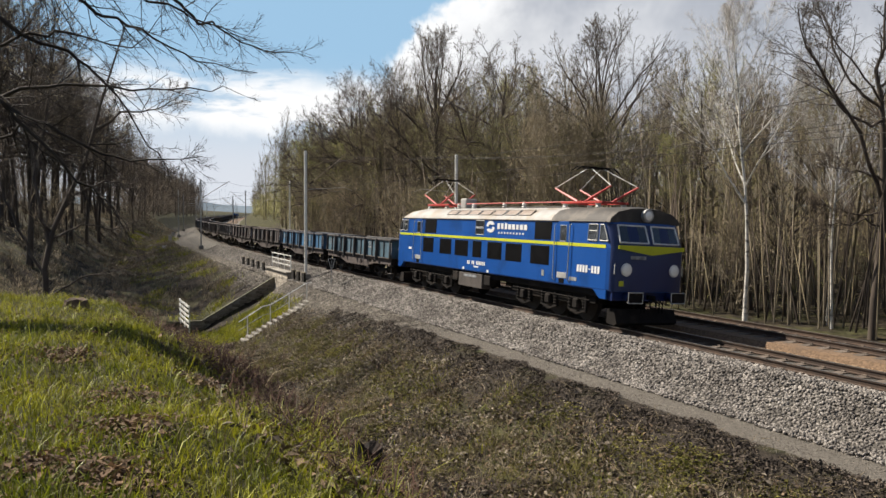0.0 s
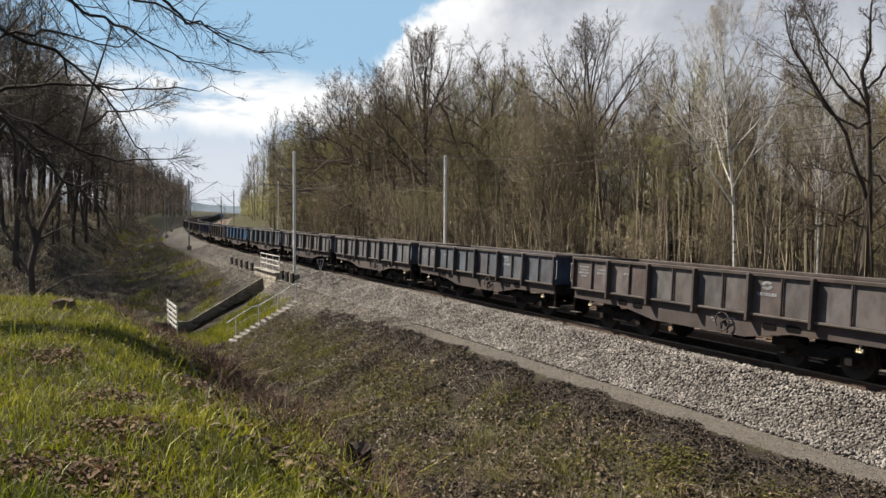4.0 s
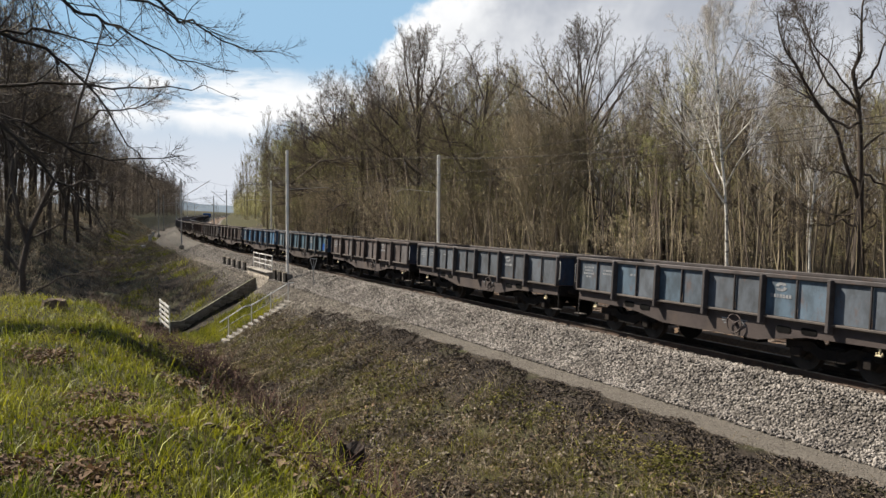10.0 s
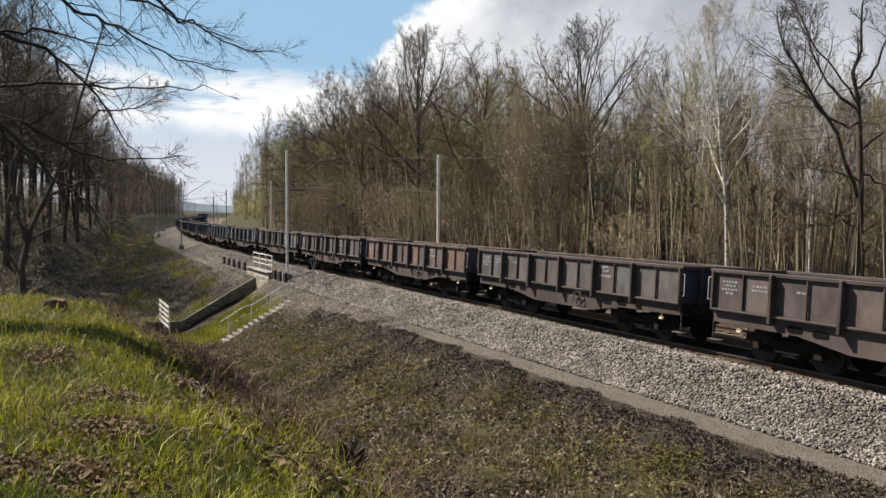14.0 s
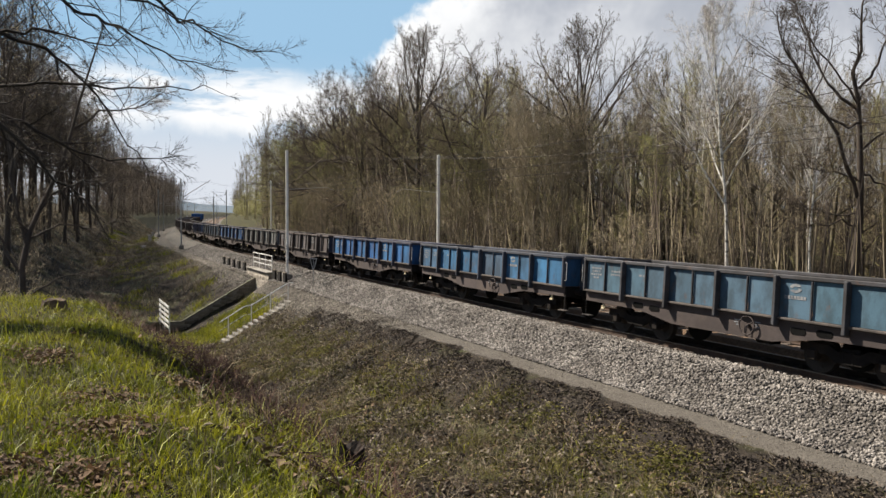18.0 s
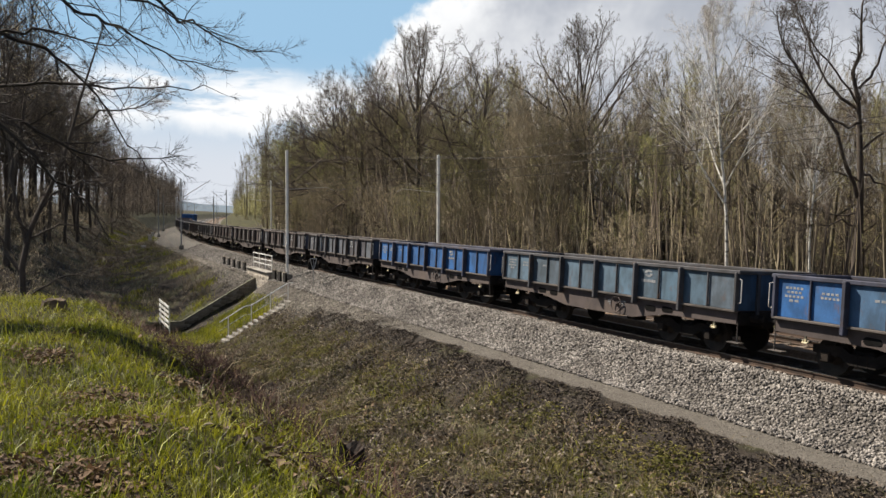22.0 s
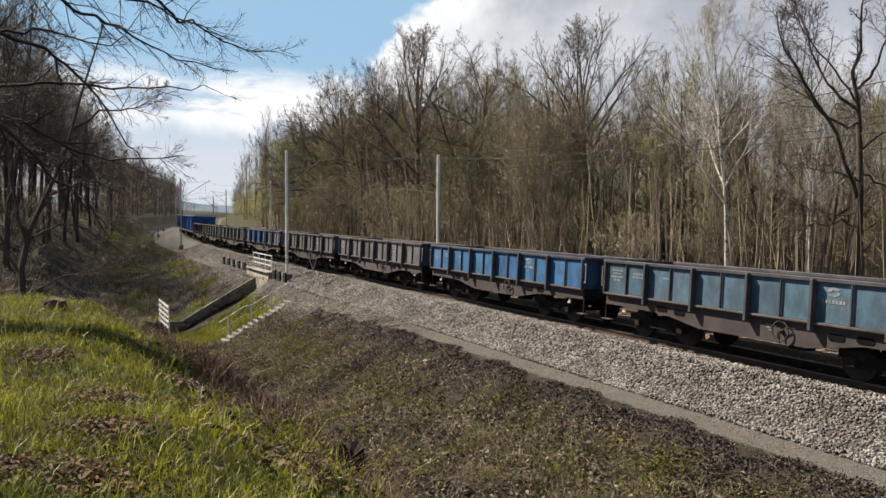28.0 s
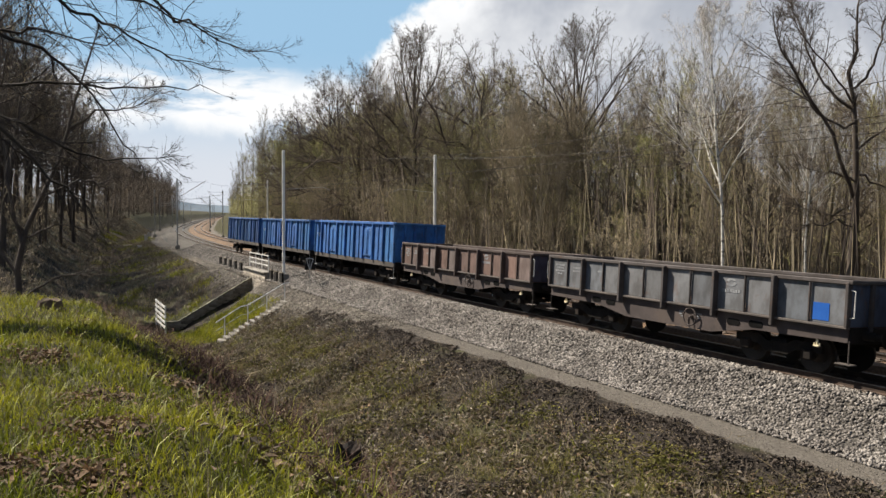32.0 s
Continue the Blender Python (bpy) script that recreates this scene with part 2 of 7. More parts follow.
M["loco_blue"] = material("loco_blue", ((0.0025, 0.052, 0.235), (0.0035, 0.060, 0.26)), 0.9, 0.36, 0.04, 50, tint=(0.002, 0.040, 0.175), tint_scale=0.8, spec=0.4)
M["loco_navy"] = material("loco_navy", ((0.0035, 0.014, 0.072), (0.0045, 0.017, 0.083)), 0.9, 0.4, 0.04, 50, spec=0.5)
M["loco_yellow"] = material("loco_yellow", ((0.474, 0.49, 0.0237), (0.411, 0.435, 0.0237)), 1.5, 0.45, 0.0, 40)
M["loco_roof"] = material("loco_roof", ((0.31, 0.305, 0.295), (0.24, 0.23, 0.215)), 1.2, 0.6, 0.1, 30, tint=(0.237, 0.205, 0.166), tint_scale=0.9)
M["loco_roof_dark"] = material("loco_roof_dark", ((0.036, 0.033, 0.030), (0.060, 0.054, 0.048)), 1.2, 0.7, 0.1, 30, tint=(0.10, 0.088, 0.075), tint_scale=1.2)
M["skylight"] = material("skylight", ((0.20, 0.15, 0.115), (0.30, 0.24, 0.19)), 2.4, 0.35, 0.05, 20)
M["grille"] = material("grille", ((0.0035, 0.0035, 0.004), (0.006, 0.006, 0.007)), 2.0, 0.6, 0.0, 30, spec=0.06)
M["white_paint"] = material("white_paint", ((0.616, 0.624, 0.632), (0.553, 0.561, 0.569)), 3.0, 0.5, 0.0, 30)
M["orange_paint"] = material("orange_paint", ((0.60, 0.27, 0.07), (0.50, 0.22, 0.06)), 3.0, 0.6, 0.0, 30)
M["faded_mark"] = material("faded_mark", ((0.25, 0.26, 0.27), (0.13, 0.14, 0.155)), 6.0, 0.8, 0.0, 30)
M["pantograph_red"] = material("pantograph_red", ((0.42, 0.045, 0.035), (0.32, 0.035, 0.03)), 2.0, 0.5, 0.0, 30)
M["under_black"] = material("under_black", ((0.008, 0.007, 0.0065), (0.014, 0.012, 0.011)), 2.5, 0.92, 0.3, 25, tint=(0.024, 0.019, 0.016), tint_scale=1.5, spec=0.15)
M["sill_brown"] = material("sill_brown", ((0.0446, 0.0353, 0.0338), (0.0677, 0.054, 0.0511)), 1.3, 0.85, 0.15, 30, tint=(0.075, 0.058, 0.05), tint_scale=0.7, by_object=0.22)
M["stake_paint"] = material("stake_paint", ((1, 1, 1), (0.55, 0.52, 0.48)), 1.4, 0.75, 0.12, 24, own_colour=True, rust=0.6, by_object=0.15)
M["frame_dark"] = material("frame_dark", ((0.055, 0.048, 0.044), (0.085, 0.073, 0.066)), 1.3, 0.85, 0.15, 30, tint=(0.03, 0.027, 0.026), tint_scale=0.9, by_object=0.2)
M["wall_paint"] = material("wall_paint", ((1, 1, 1), (0.55, 0.53, 0.51)), 1.7, 0.72, 0.15, 34, own_colour=True, rust=0.5, by_object=0.14, stretch=(1.5, 1.5, 0.8))
M["wheel_steel"] = material("wheel_steel", ((0.022, 0.018, 0.015), (0.04, 0.032, 0.026)), 3.0, 0.7, 0.1, 30, metal=0.4)
M["hook_cream"] = material("hook_cream", ((0.60, 0.55, 0.40), (0.44, 0.38, 0.24)), 4, 0.6, 0.0, 30)
M["rubber_and_shade_black"] = material("rubber_and_shade_black", ((0.006, 0.006, 0.006), (0.01, 0.01, 0.01)), 4, 0.95, 0.0, 30, spec=0.03)
M["wagon_inside"] = material("wagon_inside", ((0.10, 0.06, 0.04), (0.16, 0.10, 0.07)), 2, 0.95, 0.2, 20)
M["gravel_scree"] = material("gravel_scree", ((0.105, 0.0927, 0.0774), (0.185, 0.167, 0.142)), 1.0, 0.95, 0.0, 6, by_island=0.6, world_coords=True)
M["patch_blue"] = material("patch_blue", ((0.006, 0.07, 0.31), (0.01, 0.085, 0.35)), 2.0, 0.5, 0.0, 30)
M["cess_box"] = material("cess_box", ((0.45, 0.44, 0.42), (0.36, 0.35, 0.33)), 2, 0.7, 0.1, 20)


def glass_material(name, colour, rough):
    m = bpy.data.materials.new(name)
    m.use_nodes = True
    p = m.node_tree.nodes["Principled BSDF"]
    p.inputs["Base Color"].default_value = (*colour, 1)
    p.inputs["Roughness"].default_value = rough
    p.inputs["Specular IOR Level"].default_value = 0.8
    p.inputs["Coat Weight"].default_value = 0.6
    return m


M["cab_glass"] = glass_material("cab_glass", (0.018, 0.022, 0.026), 0.06)
M["lamp_glass"] = glass_material("lamp_glass", (0.80, 0.79, 0.75), 0.12)
# ------------------------------------------------------------ mesh helpers


class Shape:
    """Collects vertices and faces for one mesh."""

    def __init__(self):
        self.v, self.f = [], []

    def add(self, verts, faces, m=None):
        n = len(self.v)
        self.v += [tuple(m @ Vector(p)) for p in verts] if m is not None else [tuple(p) for p in verts]
        self.f += [tuple(i + n for i in face) for face in faces]
        return self

    def box(self, c, s, bevel=0.0, m=None):
        hx, hy, hz = s[0] / 2, s[1] / 2, s[2] / 2
        b = min(bevel, hx * 0.9, hy * 0.9, hz * 0.9)
        if b <= 0:
            pts = [(c[0] + x * hx, c[1] + y * hy, c[2] + z * hz) for x in (-1, 1) for y in (-1, 1) for z in (-1, 1)]
            return self.add(pts, [(0, 1, 3, 2), (4, 6, 7, 5), (0, 4, 5, 1), (2, 3, 7, 6), (0, 2, 6, 4), (1, 5, 7, 3)], m)
        pts, ids = [], {}
        for x in (-1, 1):
            for y in (-1, 1):
                for z in (-1, 1):
                    for a in range(3):
                        p = [x * (hx - b), y * (hy - b), z * (hz - b)]
                        p[a] = (x, y, z)[a] * (hx, hy, hz)[a]
                        ids[x, y, z, a] = len(pts)
                        pts.append((c[0] + p[0], c[1] + p[1], c[2] + p[2]))
        faces = []
        for a in range(3):
            o, q = (a + 1) % 3, (a + 2) % 3
            for sgn in (-1, 1):
                ring = []
                for so, sq in ((-1, -1), (1, -1), (1, 1), (-1, 1)):
                    k = [0, 0, 0]
                    k[a], k[o], k[q] = sgn, so, sq
                    ring.append(ids[(*k, a)])
                faces.append(tuple(ring if sgn > 0 else ring[::-1]))
            for so in (-1, 1):
                for sq in (-1, 1):
                    lo, hi = [0, 0, 0], [0, 0, 0]
                    lo[a], hi[a] = -1, 1
                    lo[o] = hi[o] = so
                    lo[q] = hi[q] = sq
                    ring = [ids[(*lo, o)], ids[(*hi, o)], ids[(*hi, q)], ids[(*lo, q)]]
                    faces.append(tuple(ring if so * sq < 0 else ring[::-1]))
        for x in (-1, 1):
            for y in (-1, 1):
                for z in (-1, 1):
                    ring = [ids[x, y, z, 0], ids[x, y, z, 1], ids[x, y, z, 2]]
                    faces.append(tuple(ring if x * y * z > 0 else ring[::-1]))
        return self.add(pts, faces, m)

    def tube(self, pts, radius, sides=8, caps=True):
        """A tube along points; radius: one number or one for each point."""
        pts = [Vector(p) for p in pts]
        rs = radius if isinstance(radius, (list, tuple)) else [radius] * len(pts)
        n0 = len(self.v)
        side = None
        for i, p in enumerate(pts):
            d = (pts[min(i + 1, len(pts) - 1)] - pts[max(i - 1, 0)]).normalized()
            if side is None:
                side = d.cross(Vector((0, 0, 1)) if abs(d.z) < 0.9 else Vector((1, 0, 0))).normalized()
            side = (side - d * side.dot(d)).normalized()
            other = d.cross(side)
            for k in range(sides):
                a = 2 * math.pi * k / sides
                self.v.append(tuple(p + (side * math.cos(a) + other * math.sin(a)) * rs[i]))
        for i in range(len(pts) - 1):
            for k in range(sides):
                a, b = n0 + i * sides + k, n0 + i * sides + (k + 1) % sides
                self.f.append((a, b, b + sides, a + sides))
        if caps:
            self.f.append(tuple(n0 + k for k in range(sides))[::-1])
            self.f.append(tuple(n0 + (len(pts) - 1) * sides + k for k in range(sides)))
        return self

    def prism(self, outline, y0, y1, m=None):
        """An outline in x and z, drawn out from y0 to y1."""
        n = len(outline)
        pts = [(x, y0, z) for x, z in outline] + [(x, y1, z) for x, z in outline]
        faces = [tuple(range(n)), tuple(range(2 * n - 1, n - 1, -1))]
        faces += [(i, i + n, (i + 1) % n + n, (i + 1) % n) for i in range(n)]
        return self.add(pts, faces, m)

    def lathe(self, profile, sides=16, m=None):
        """A profile of (radius, height) turned about z."""
        pts, faces = [], []
        for r, z in profile:
            pts += [(r * math.cos(2 * math.pi * k / sides), r * math.sin(2 * math.pi * k / sides), z) for k in range(sides)]
        for i in range(len(profile) - 1):
            for k in range(sides):
                a, b = i * sides + k, i * sides + (k + 1) % sides
                faces.append((a, b, b + sides, a + sides))
        faces.append(tuple(range(sides))[::-1])
        faces.append(tuple(range((len(profile) - 1) * sides, len(profile) * sides)))
        return self.add(pts, faces, m)

    def ring(self, c, radius, thick, axis="y", seg=20, sides=6):
        pts = []
        for k in range(seg + 1):
            a = 2 * math.pi * k / seg
            u, w = radius * math.cos(a), radius * math.sin(a)
            pts.append({"y": (c[0] + u, c[1], c[2] + w), "z": (c[0] + u, c[1] + w, c[2]), "x": (c[0], c[1] + u, c[2] + w)}[axis])
        return self.tube(pts, thick, sides, caps=False)

    def mesh(self, name, mat, smooth=False):
        me = bpy.data.meshes.new(name)
        me.from_pydata(self.v, [], self.f)
        bm = bmesh.new()
        bm.from_mesh(me)
        bmesh.ops.recalc_face_normals(bm, faces=bm.faces)
        bm.to_mesh(me)
        bm.free()
        if mat is not None:
            me.materials.append(mat)
        if smooth:
            me.polygons.foreach_set("use_smooth", [True] * len(me.polygons))
            me.set_sharp_from_angle(angle=radians(38))
        return me


def part(name, data, mat, parent, label="", at=None, smooth=False):
    """One mesh object under a thing or a part."""
    me = data.mesh(name, mat, smooth) if isinstance(data, Shape) else data
    ob = new(name, me)
    ob.parent = parent
    if at is not None:
        ob.matrix_basis = at if isinstance(at, Matrix) else Matrix.Translation(at)
    if label:
        tagged(ob, label)
    return ob


def thing(name, m, label, category, group="", kind=""):
    ob = new(name)
    ob.empty_display_size = 0.1
    ob.matrix_basis = m
    return tagged(ob, label, category, group, kind)


def tri_mesh(name, verts, tris, mat):
    """A mesh from arrays of vertices and triangles."""
    me = bpy.data.meshes.new(name)
    verts, tris = np.asarray(verts, np.float32), np.asarray(tris, np.int32)
    me.vertices.add(len(verts))
    me.vertices.foreach_set("co", verts.ravel())
    me.loops.add(tris.size)
    me.loops.foreach_set("vertex_index", tris.ravel())
    me.polygons.add(len(tris))
    me.polygons.foreach_set("loop_start", np.arange(0, tris.size, 3, dtype=np.int32))
    me.polygons.foreach_set("loop_total", np.full(len(tris), 3, np.int32))
    me.update(calc_edges=True)
    me.validate()
    if mat is not None:
        me.materials.append(mat)
    return me


# ------------------------------------------------------------ the line of the railway
# s runs along the near track away from the camera, lat to its camera side; rail tops lie at z = 0
BEND_S = [-1000, 0, 30, 60, 90, 120, 160, 200, 250, 320, 400, 520, 700, 3000]
BEND_K = [0, -0.0005, 0.00034, -0.00104, -0.00156, -0.00100, -0.00127, -0.00091, -0.00004, 0.00007, -0.0001, -0.00017, 0, 0]
CANT = 0.0493
LINE_S = np.arange(0.0, 3000.0, 1.0)
_k = np.interp(LINE_S, BEND_S, BEND_K)
LINE_TH = 0.47663 + np.concatenate([[0], np.cumsum((_k[1:] + _k[:-1]) / 2)])
_dx, _dy = -np.sin(LINE_TH), np.cos(LINE_TH)
LINE_X = 14.0 + np.concatenate([[0], np.cumsum((_dx[1:] + _dx[:-1]) / 2)])
LINE_Y = 10.084 + np.concatenate([[0], np.cumsum((_dy[1:] + _dy[:-1]) / 2)])


def line(s):
    """Place and heading of the near track's axis at s (arrays or numbers)."""
    s = np.asarray(s, float)
    th = np.interp(s, LINE_S, LINE_TH)
    e = np.minimum(s, 0)
    return np.interp(s, LINE_S, LINE_X) - np.sin(th) * e, np.interp(s, LINE_S, LINE_Y) + np.cos(th) * e, th


def plan(s, lat):
    """World x, y at s along the line and lat beside it."""
    x, y, th = line(s)
    near = np.clip(lat, -60, 60)
    rest = np.asarray(lat, float) - near
    return x - np.cos(th) * near - math.cos(0.42) * rest, y - np.sin(th) * near - math.sin(0.42) * rest


def spot(s, lat, z=None):
    x, y = plan(s, lat)
    return Vector((float(x), float(y), float(ground(s, lat)) if z is None else z))


# heights of the ground: for each s, pairs of (lat, z); first the camera's side, then the far side
NEAR = [(-400, ((4.9, -0.85), (8, -1.2), (12, -0.5), (15, 1.8), (18, 2.1), (40, 2.6), (90, 4), (1500, 6))),
        (-3, ((4.9, -0.85), (7, -1.5), (9, -1.9), (11, -1.4), (13, 0.2), (15, 1.75), (17, 2.15), (25, 2.3), (45, 2.8), (90, 5), (1500, 8))),
        (10, ((4.9, -0.85), (7, -1.7), (10, -2.2), (11.8, -1.8), (13.5, -0.3), (14.8, 1.35), (16.2, 1.93), (17, 1.98), (25, 2.2), (45, 2.8), (90, 5), (1500, 8))),
        (17, ((4.9, -0.85), (7, -1.9), (10, -2.7), (12.3, -2.5), (14.0, -1.0), (15.2, 0.9), (16.2, 1.7), (17.2, 1.88), (22, 2.0), (45, 2.8), (90, 5), (1500, 8))),
        (24, ((4.9, -0.9), (7, -2.1), (10, -3.1), (13, -3.0), (16, -1.6), (18, 0.0), (22, 1.0), (45, 2.5), (90, 5), (1500, 8))),
        (34, ((3.5, -0.86), (4.6, -1.1), (7, -2.4), (9, -3.4), (14, -3.5), (18, -3.0), (24, -1.2), (34, 1), (90, 5), (1500, 8))),
        (41, ((3.5, -0.87), (4.4, -1.22), (4.8, -1.45), (8.4, -3.5), (10, -3.7), (16, -3.6), (22, -2.2), (30, 0.8), (45, 3), (90, 6), (1500, 9))),
        (50.2, ((3.5, -0.9), (4.2, -1.35), (5.7, -2.75), (8.6, -4.25), (10, -4.4), (16, -4.1), (22, -2.3), (30, 0.8), (45, 3), (90, 6), (1500, 9))),
        (53.9, ((3.4, -2.1), (5.7, -3.05), (9, -4.7), (11, -4.8), (16, -4.4), (22, -2.6), (30, 0.8), (45, 3), (90, 6), (1500, 9))),
        (54.2, ((3.5, -0.9), (3.9, -1.05), (5.4, -1.95), (8.6, -3.85), (10, -3.95), (16, -3.7), (21, -1.9), (28, 1.2), (45, 3), (90, 6), (1500, 9))),
        (60, ((3.9, -1.0), (5.4, -1.8), (8.6, -3.5), (10, -3.6), (16, -3.4), (21, -1.8), (28, 1.2), (45, 3), (90, 6), (1500, 9))),
        (66, ((4.9, -0.95), (11.8, -3.1), (15, -2.9), (19, -1.2), (24, 1.6), (32, 2.8), (90, 7), (1500, 10))),
        (100, ((5.3, -0.9), (10.4, -2.3), (13, -2.2), (16, -0.8), (20, 2.2), (30, 3.4), (90, 7), (1500, 10))),
        (140, ((6.5, -0.85), (9.5, -1.2), (12, -0.3), (15, 2.4), (20, 3.6), (40, 5), (90, 8), (1500, 10))),
        (190, ((6.0, -0.85), (7.5, 0), (10, 2.4), (14, 3.6), (40, 5), (90, 9), (1500, 12))),
        (700, ((6.0, -0.85), (7.5, 0), (10, 2.4), (14, 3.6), (40, 5), (90, 9), (1500, 12))),
        (3000, ((6.0, -0.85), (7.5, 0), (10, 1.0), (14, 2.0), (40, 3), (90, 5), (1500, 12)))]
FAR = [(-400, ((7.6, -0.9), (10, -1.35), (13, -1.4), (30, -0.8), (60, 1), (120, 4), (1500, 8))),
       (105, ((7.6, -0.9), (10, -1.35), (13, -1.4), (30, -0.8), (60, 1), (120, 4), (1500, 8))),
       (150, ((7.8, -0.85), (10, 0.4), (14, 2.6), (20, 3.4), (60, 5), (1500, 9))),
       (200, ((7.8, -0.85), (10, 1.0), (13, 3.2), (20, 4), (60, 6), (1500, 9))),
       (700, ((7.8, -0.85), (10, 1.0), (13, 3.2), (20, 4), (60, 6), (1500, 9))),
       (3000, ((7.8, -0.85), (10, 0.5), (13, 1.2), (20, 2), (60, 3), (1500, 9)))]


def ground(s, lat):
    """Height of the ground at s and lat (arrays or numbers)."""
    s, lat = np.broadcast_arrays(np.asarray(s, float), np.asarray(lat, float))
    out = np.full(s.shape, -0.85)
    for table, side in ((NEAR, 1), (FAR, -1)):
        a = lat * side
        ss = [row[0] for row in table]
        zs = np.array([np.interp(a, [p[0] for p in row[1]], [p[1] for p in row[1]], left=-0.85) for row in table])
        i = np.clip(np.searchsorted(ss, s, side="right") - 1, 0, len(ss) - 2)
        w = np.clip((s - np.take(ss, i)) / (np.take(ss, i + 1) - np.take(ss, i)), 0, 1)
        if out.ndim:
            j = np.indices(s.shape)
            z = zs[(i, *j)] * (1 - w) + zs[(i + 1, *j)] * w
        else:
            z = zs[i] * (1 - w) + zs[i + 1] * w
        out = np.where(a > 3.4, z, out)
    rough = np.clip((np.abs(lat) - 5.5) / 3, 0, 1) * np.clip((90 - np.abs(lat)) / 30, 0, 1)
    x, y = plan(s, lat)
    out = out + rough * (0.10 * np.sin(x * 0.9 + 1.3 * np.sin(y * 0.55)) * np.sin(y * 0.75 + 0.9 * np.sin(x * 0.6)) + 0.05 * np.sin(x * 2.3 + y * 1.1) * np.sin(y * 2.1 - x * 0.7)
                           + 0.045 * np.sin(x * 4.3 + 1.7 * np.sin(y * 1.9)) * np.sin(y * 4.9 + 1.5 * np.sin(x * 2.3 + 0.8)) * np.clip((15.5 - np.abs(lat)) / 2, 0.25, 1))
    return out


def steps(*runs):
    out = []
    for a, b, d in runs:
        out += list(np.arange(a, b, d))
    return np.array(out + [runs[-1][1]])


def make_ground():
    ss = steps((-400, -60, 40), (-60, -20, 4), (-20, -4, 0.8), (-4, 44, 0.3), (44, 53.5, 0.5), (53.5, 54.5, 0.1), (54.5, 66, 0.5), (66, 130, 1.5), (130, 260, 4), (260, 700, 15), (700, 3000, 230))
    la = steps((-1500, -200, 260), (-200, -60, 20), (-60, -20, 3), (-20, -7, 1.0), (-7, 3.3, 2.575), (3.3, 15.3, 0.24), (15.3, 19, 0.37), (19, 30, 0.7), (30, 60, 3), (60, 200, 20), (200, 1500, 260))
    sg, lg = np.meshgrid(ss, la, indexing="ij")
    x, y = plan(sg, lg)
    z = ground(sg, lg)
    verts = np.stack([x, y, z], -1).reshape(-1, 3)
    n, m = len(ss), len(la)
    i = (np.arange(n - 1)[:, None] * m + np.arange(m - 1)[None]).ravel()
    tris = np.concatenate([np.stack([i, i + m, i + m + 1], 1), np.stack([i, i + m + 1, i + 1], 1)])
    me = tri_mesh("ground", verts, tris, None)
    # zones: red = fresh green grass, green = bare gravel path, blue = dark bare earth
    sg, lg = sg.ravel(), lg.ravel()
    fresh = np.clip((lg - 14.6) / 1.4, 0, 1) * np.clip((21 - sg) / 4, 0, 1)
    fresh = np.maximum(fresh, 0.8 * np.clip(1 - np.abs(sg - 46.5) / 4.5, 0, 1) * np.clip((lg - 5.0) / 1.5, 0, 1) * np.clip((12.5 - lg) / 2, 0, 1))
    fresh = np.maximum(fresh, 0.85 * np.clip((sg - 130) / 25, 0, 1) * np.clip((np.abs(lg) - 6.5) / 2, 0, 1) * np.clip((26 - np.abs(lg)) / 6, 0, 1))
    fresh = np.maximum(fresh, 0.16 * np.clip((sg - 56) / 5, 0, 1) * np.clip((lg - 5) / 2, 0, 1) * np.clip((14 - lg) / 4, 0, 1))
    fresh = np.maximum(fresh, 0.15 * np.clip((sg - 56) / 5, 0, 1) * np.clip((lg - 5) / 2, 0, 1) * np.clip((24 - lg) / 8, 0, 1))
    fresh = np.maximum(fresh, 0.35 * np.clip((-lg - 9) / 2, 0, 1) * np.clip((30 + lg) / 10, 0, 1))
    edge = np.interp(sg, [-400, 20, 30, 38, 60, 100, 120, 180, 3000], [4.5, 4.5, 4.5, 4.2, 4.4, 5.0, 5.6, 5.6, 6.0])
    bare = np.clip((edge - np.abs(lg)) / 0.35 + 0.5, 0, 1)
    bare = np.where(lg < 0, np.clip((8.3 + lg) / 0.6, 0, 1), bare)
    earth = np.clip(1.1 - np.abs(lg - 5.6) / 1.3, 0, 1) * np.clip((40 - sg) / 10, 0, 1) + 0.9 * np.clip(1 - np.abs(sg - 53.2) / 1.4, 0, 1) * (lg > 3.6)
    col = np.stack([fresh, bare, np.clip(earth, 0, 1), np.ones_like(fresh)], 1).astype(np.float32)
    me.attributes.new("zone", "FLOAT_COLOR", "POINT").data.foreach_set("color", col.ravel())
    me.polygons.foreach_set("use_smooth", [True] * len(me.polygons))

    m = bpy.data.materials.new("ground")
    m.use_nodes = True
    t = m.node_tree
    p = t.nodes["Principled BSDF"]
    vec = nd(t, "ShaderNodeNewGeometry").outputs["Position"]
    zone = nd(t, "ShaderNodeAttribute", attribute_name="zone")
    rgb = nd(t, "ShaderNodeSeparateColor")
    t.links.new(zone.outputs["Color"], rgb.inputs[0])
    broad, mid, fine = noise_tex(t, vec, 0.35, 4, 0.6), noise_tex(t, vec, 2.4, 5, 0.65), noise_tex(t, vec, 17, 4, 0.65)
    dry = mix(t, span(t, mid, 0.36, 0.64), (0.0112, 0.0088, 0.0064), (0.04, 0.0304, 0.0208))
    dry = mix(t, math_node(t, "MULTIPLY", span(t, broad, 0.46, 0.62), 0.55), dry, (0.07, 0.075, 0.026))
    green = mix(t, span(t, mid, 0.35, 0.66), (0.014, 0.0125, 0.005), (0.048, 0.047, 0.010))
    gravel = mix(t, span(t, fine, 0.3, 0.7), (0.084, 0.0752, 0.064), (0.132, 0.12, 0.104))
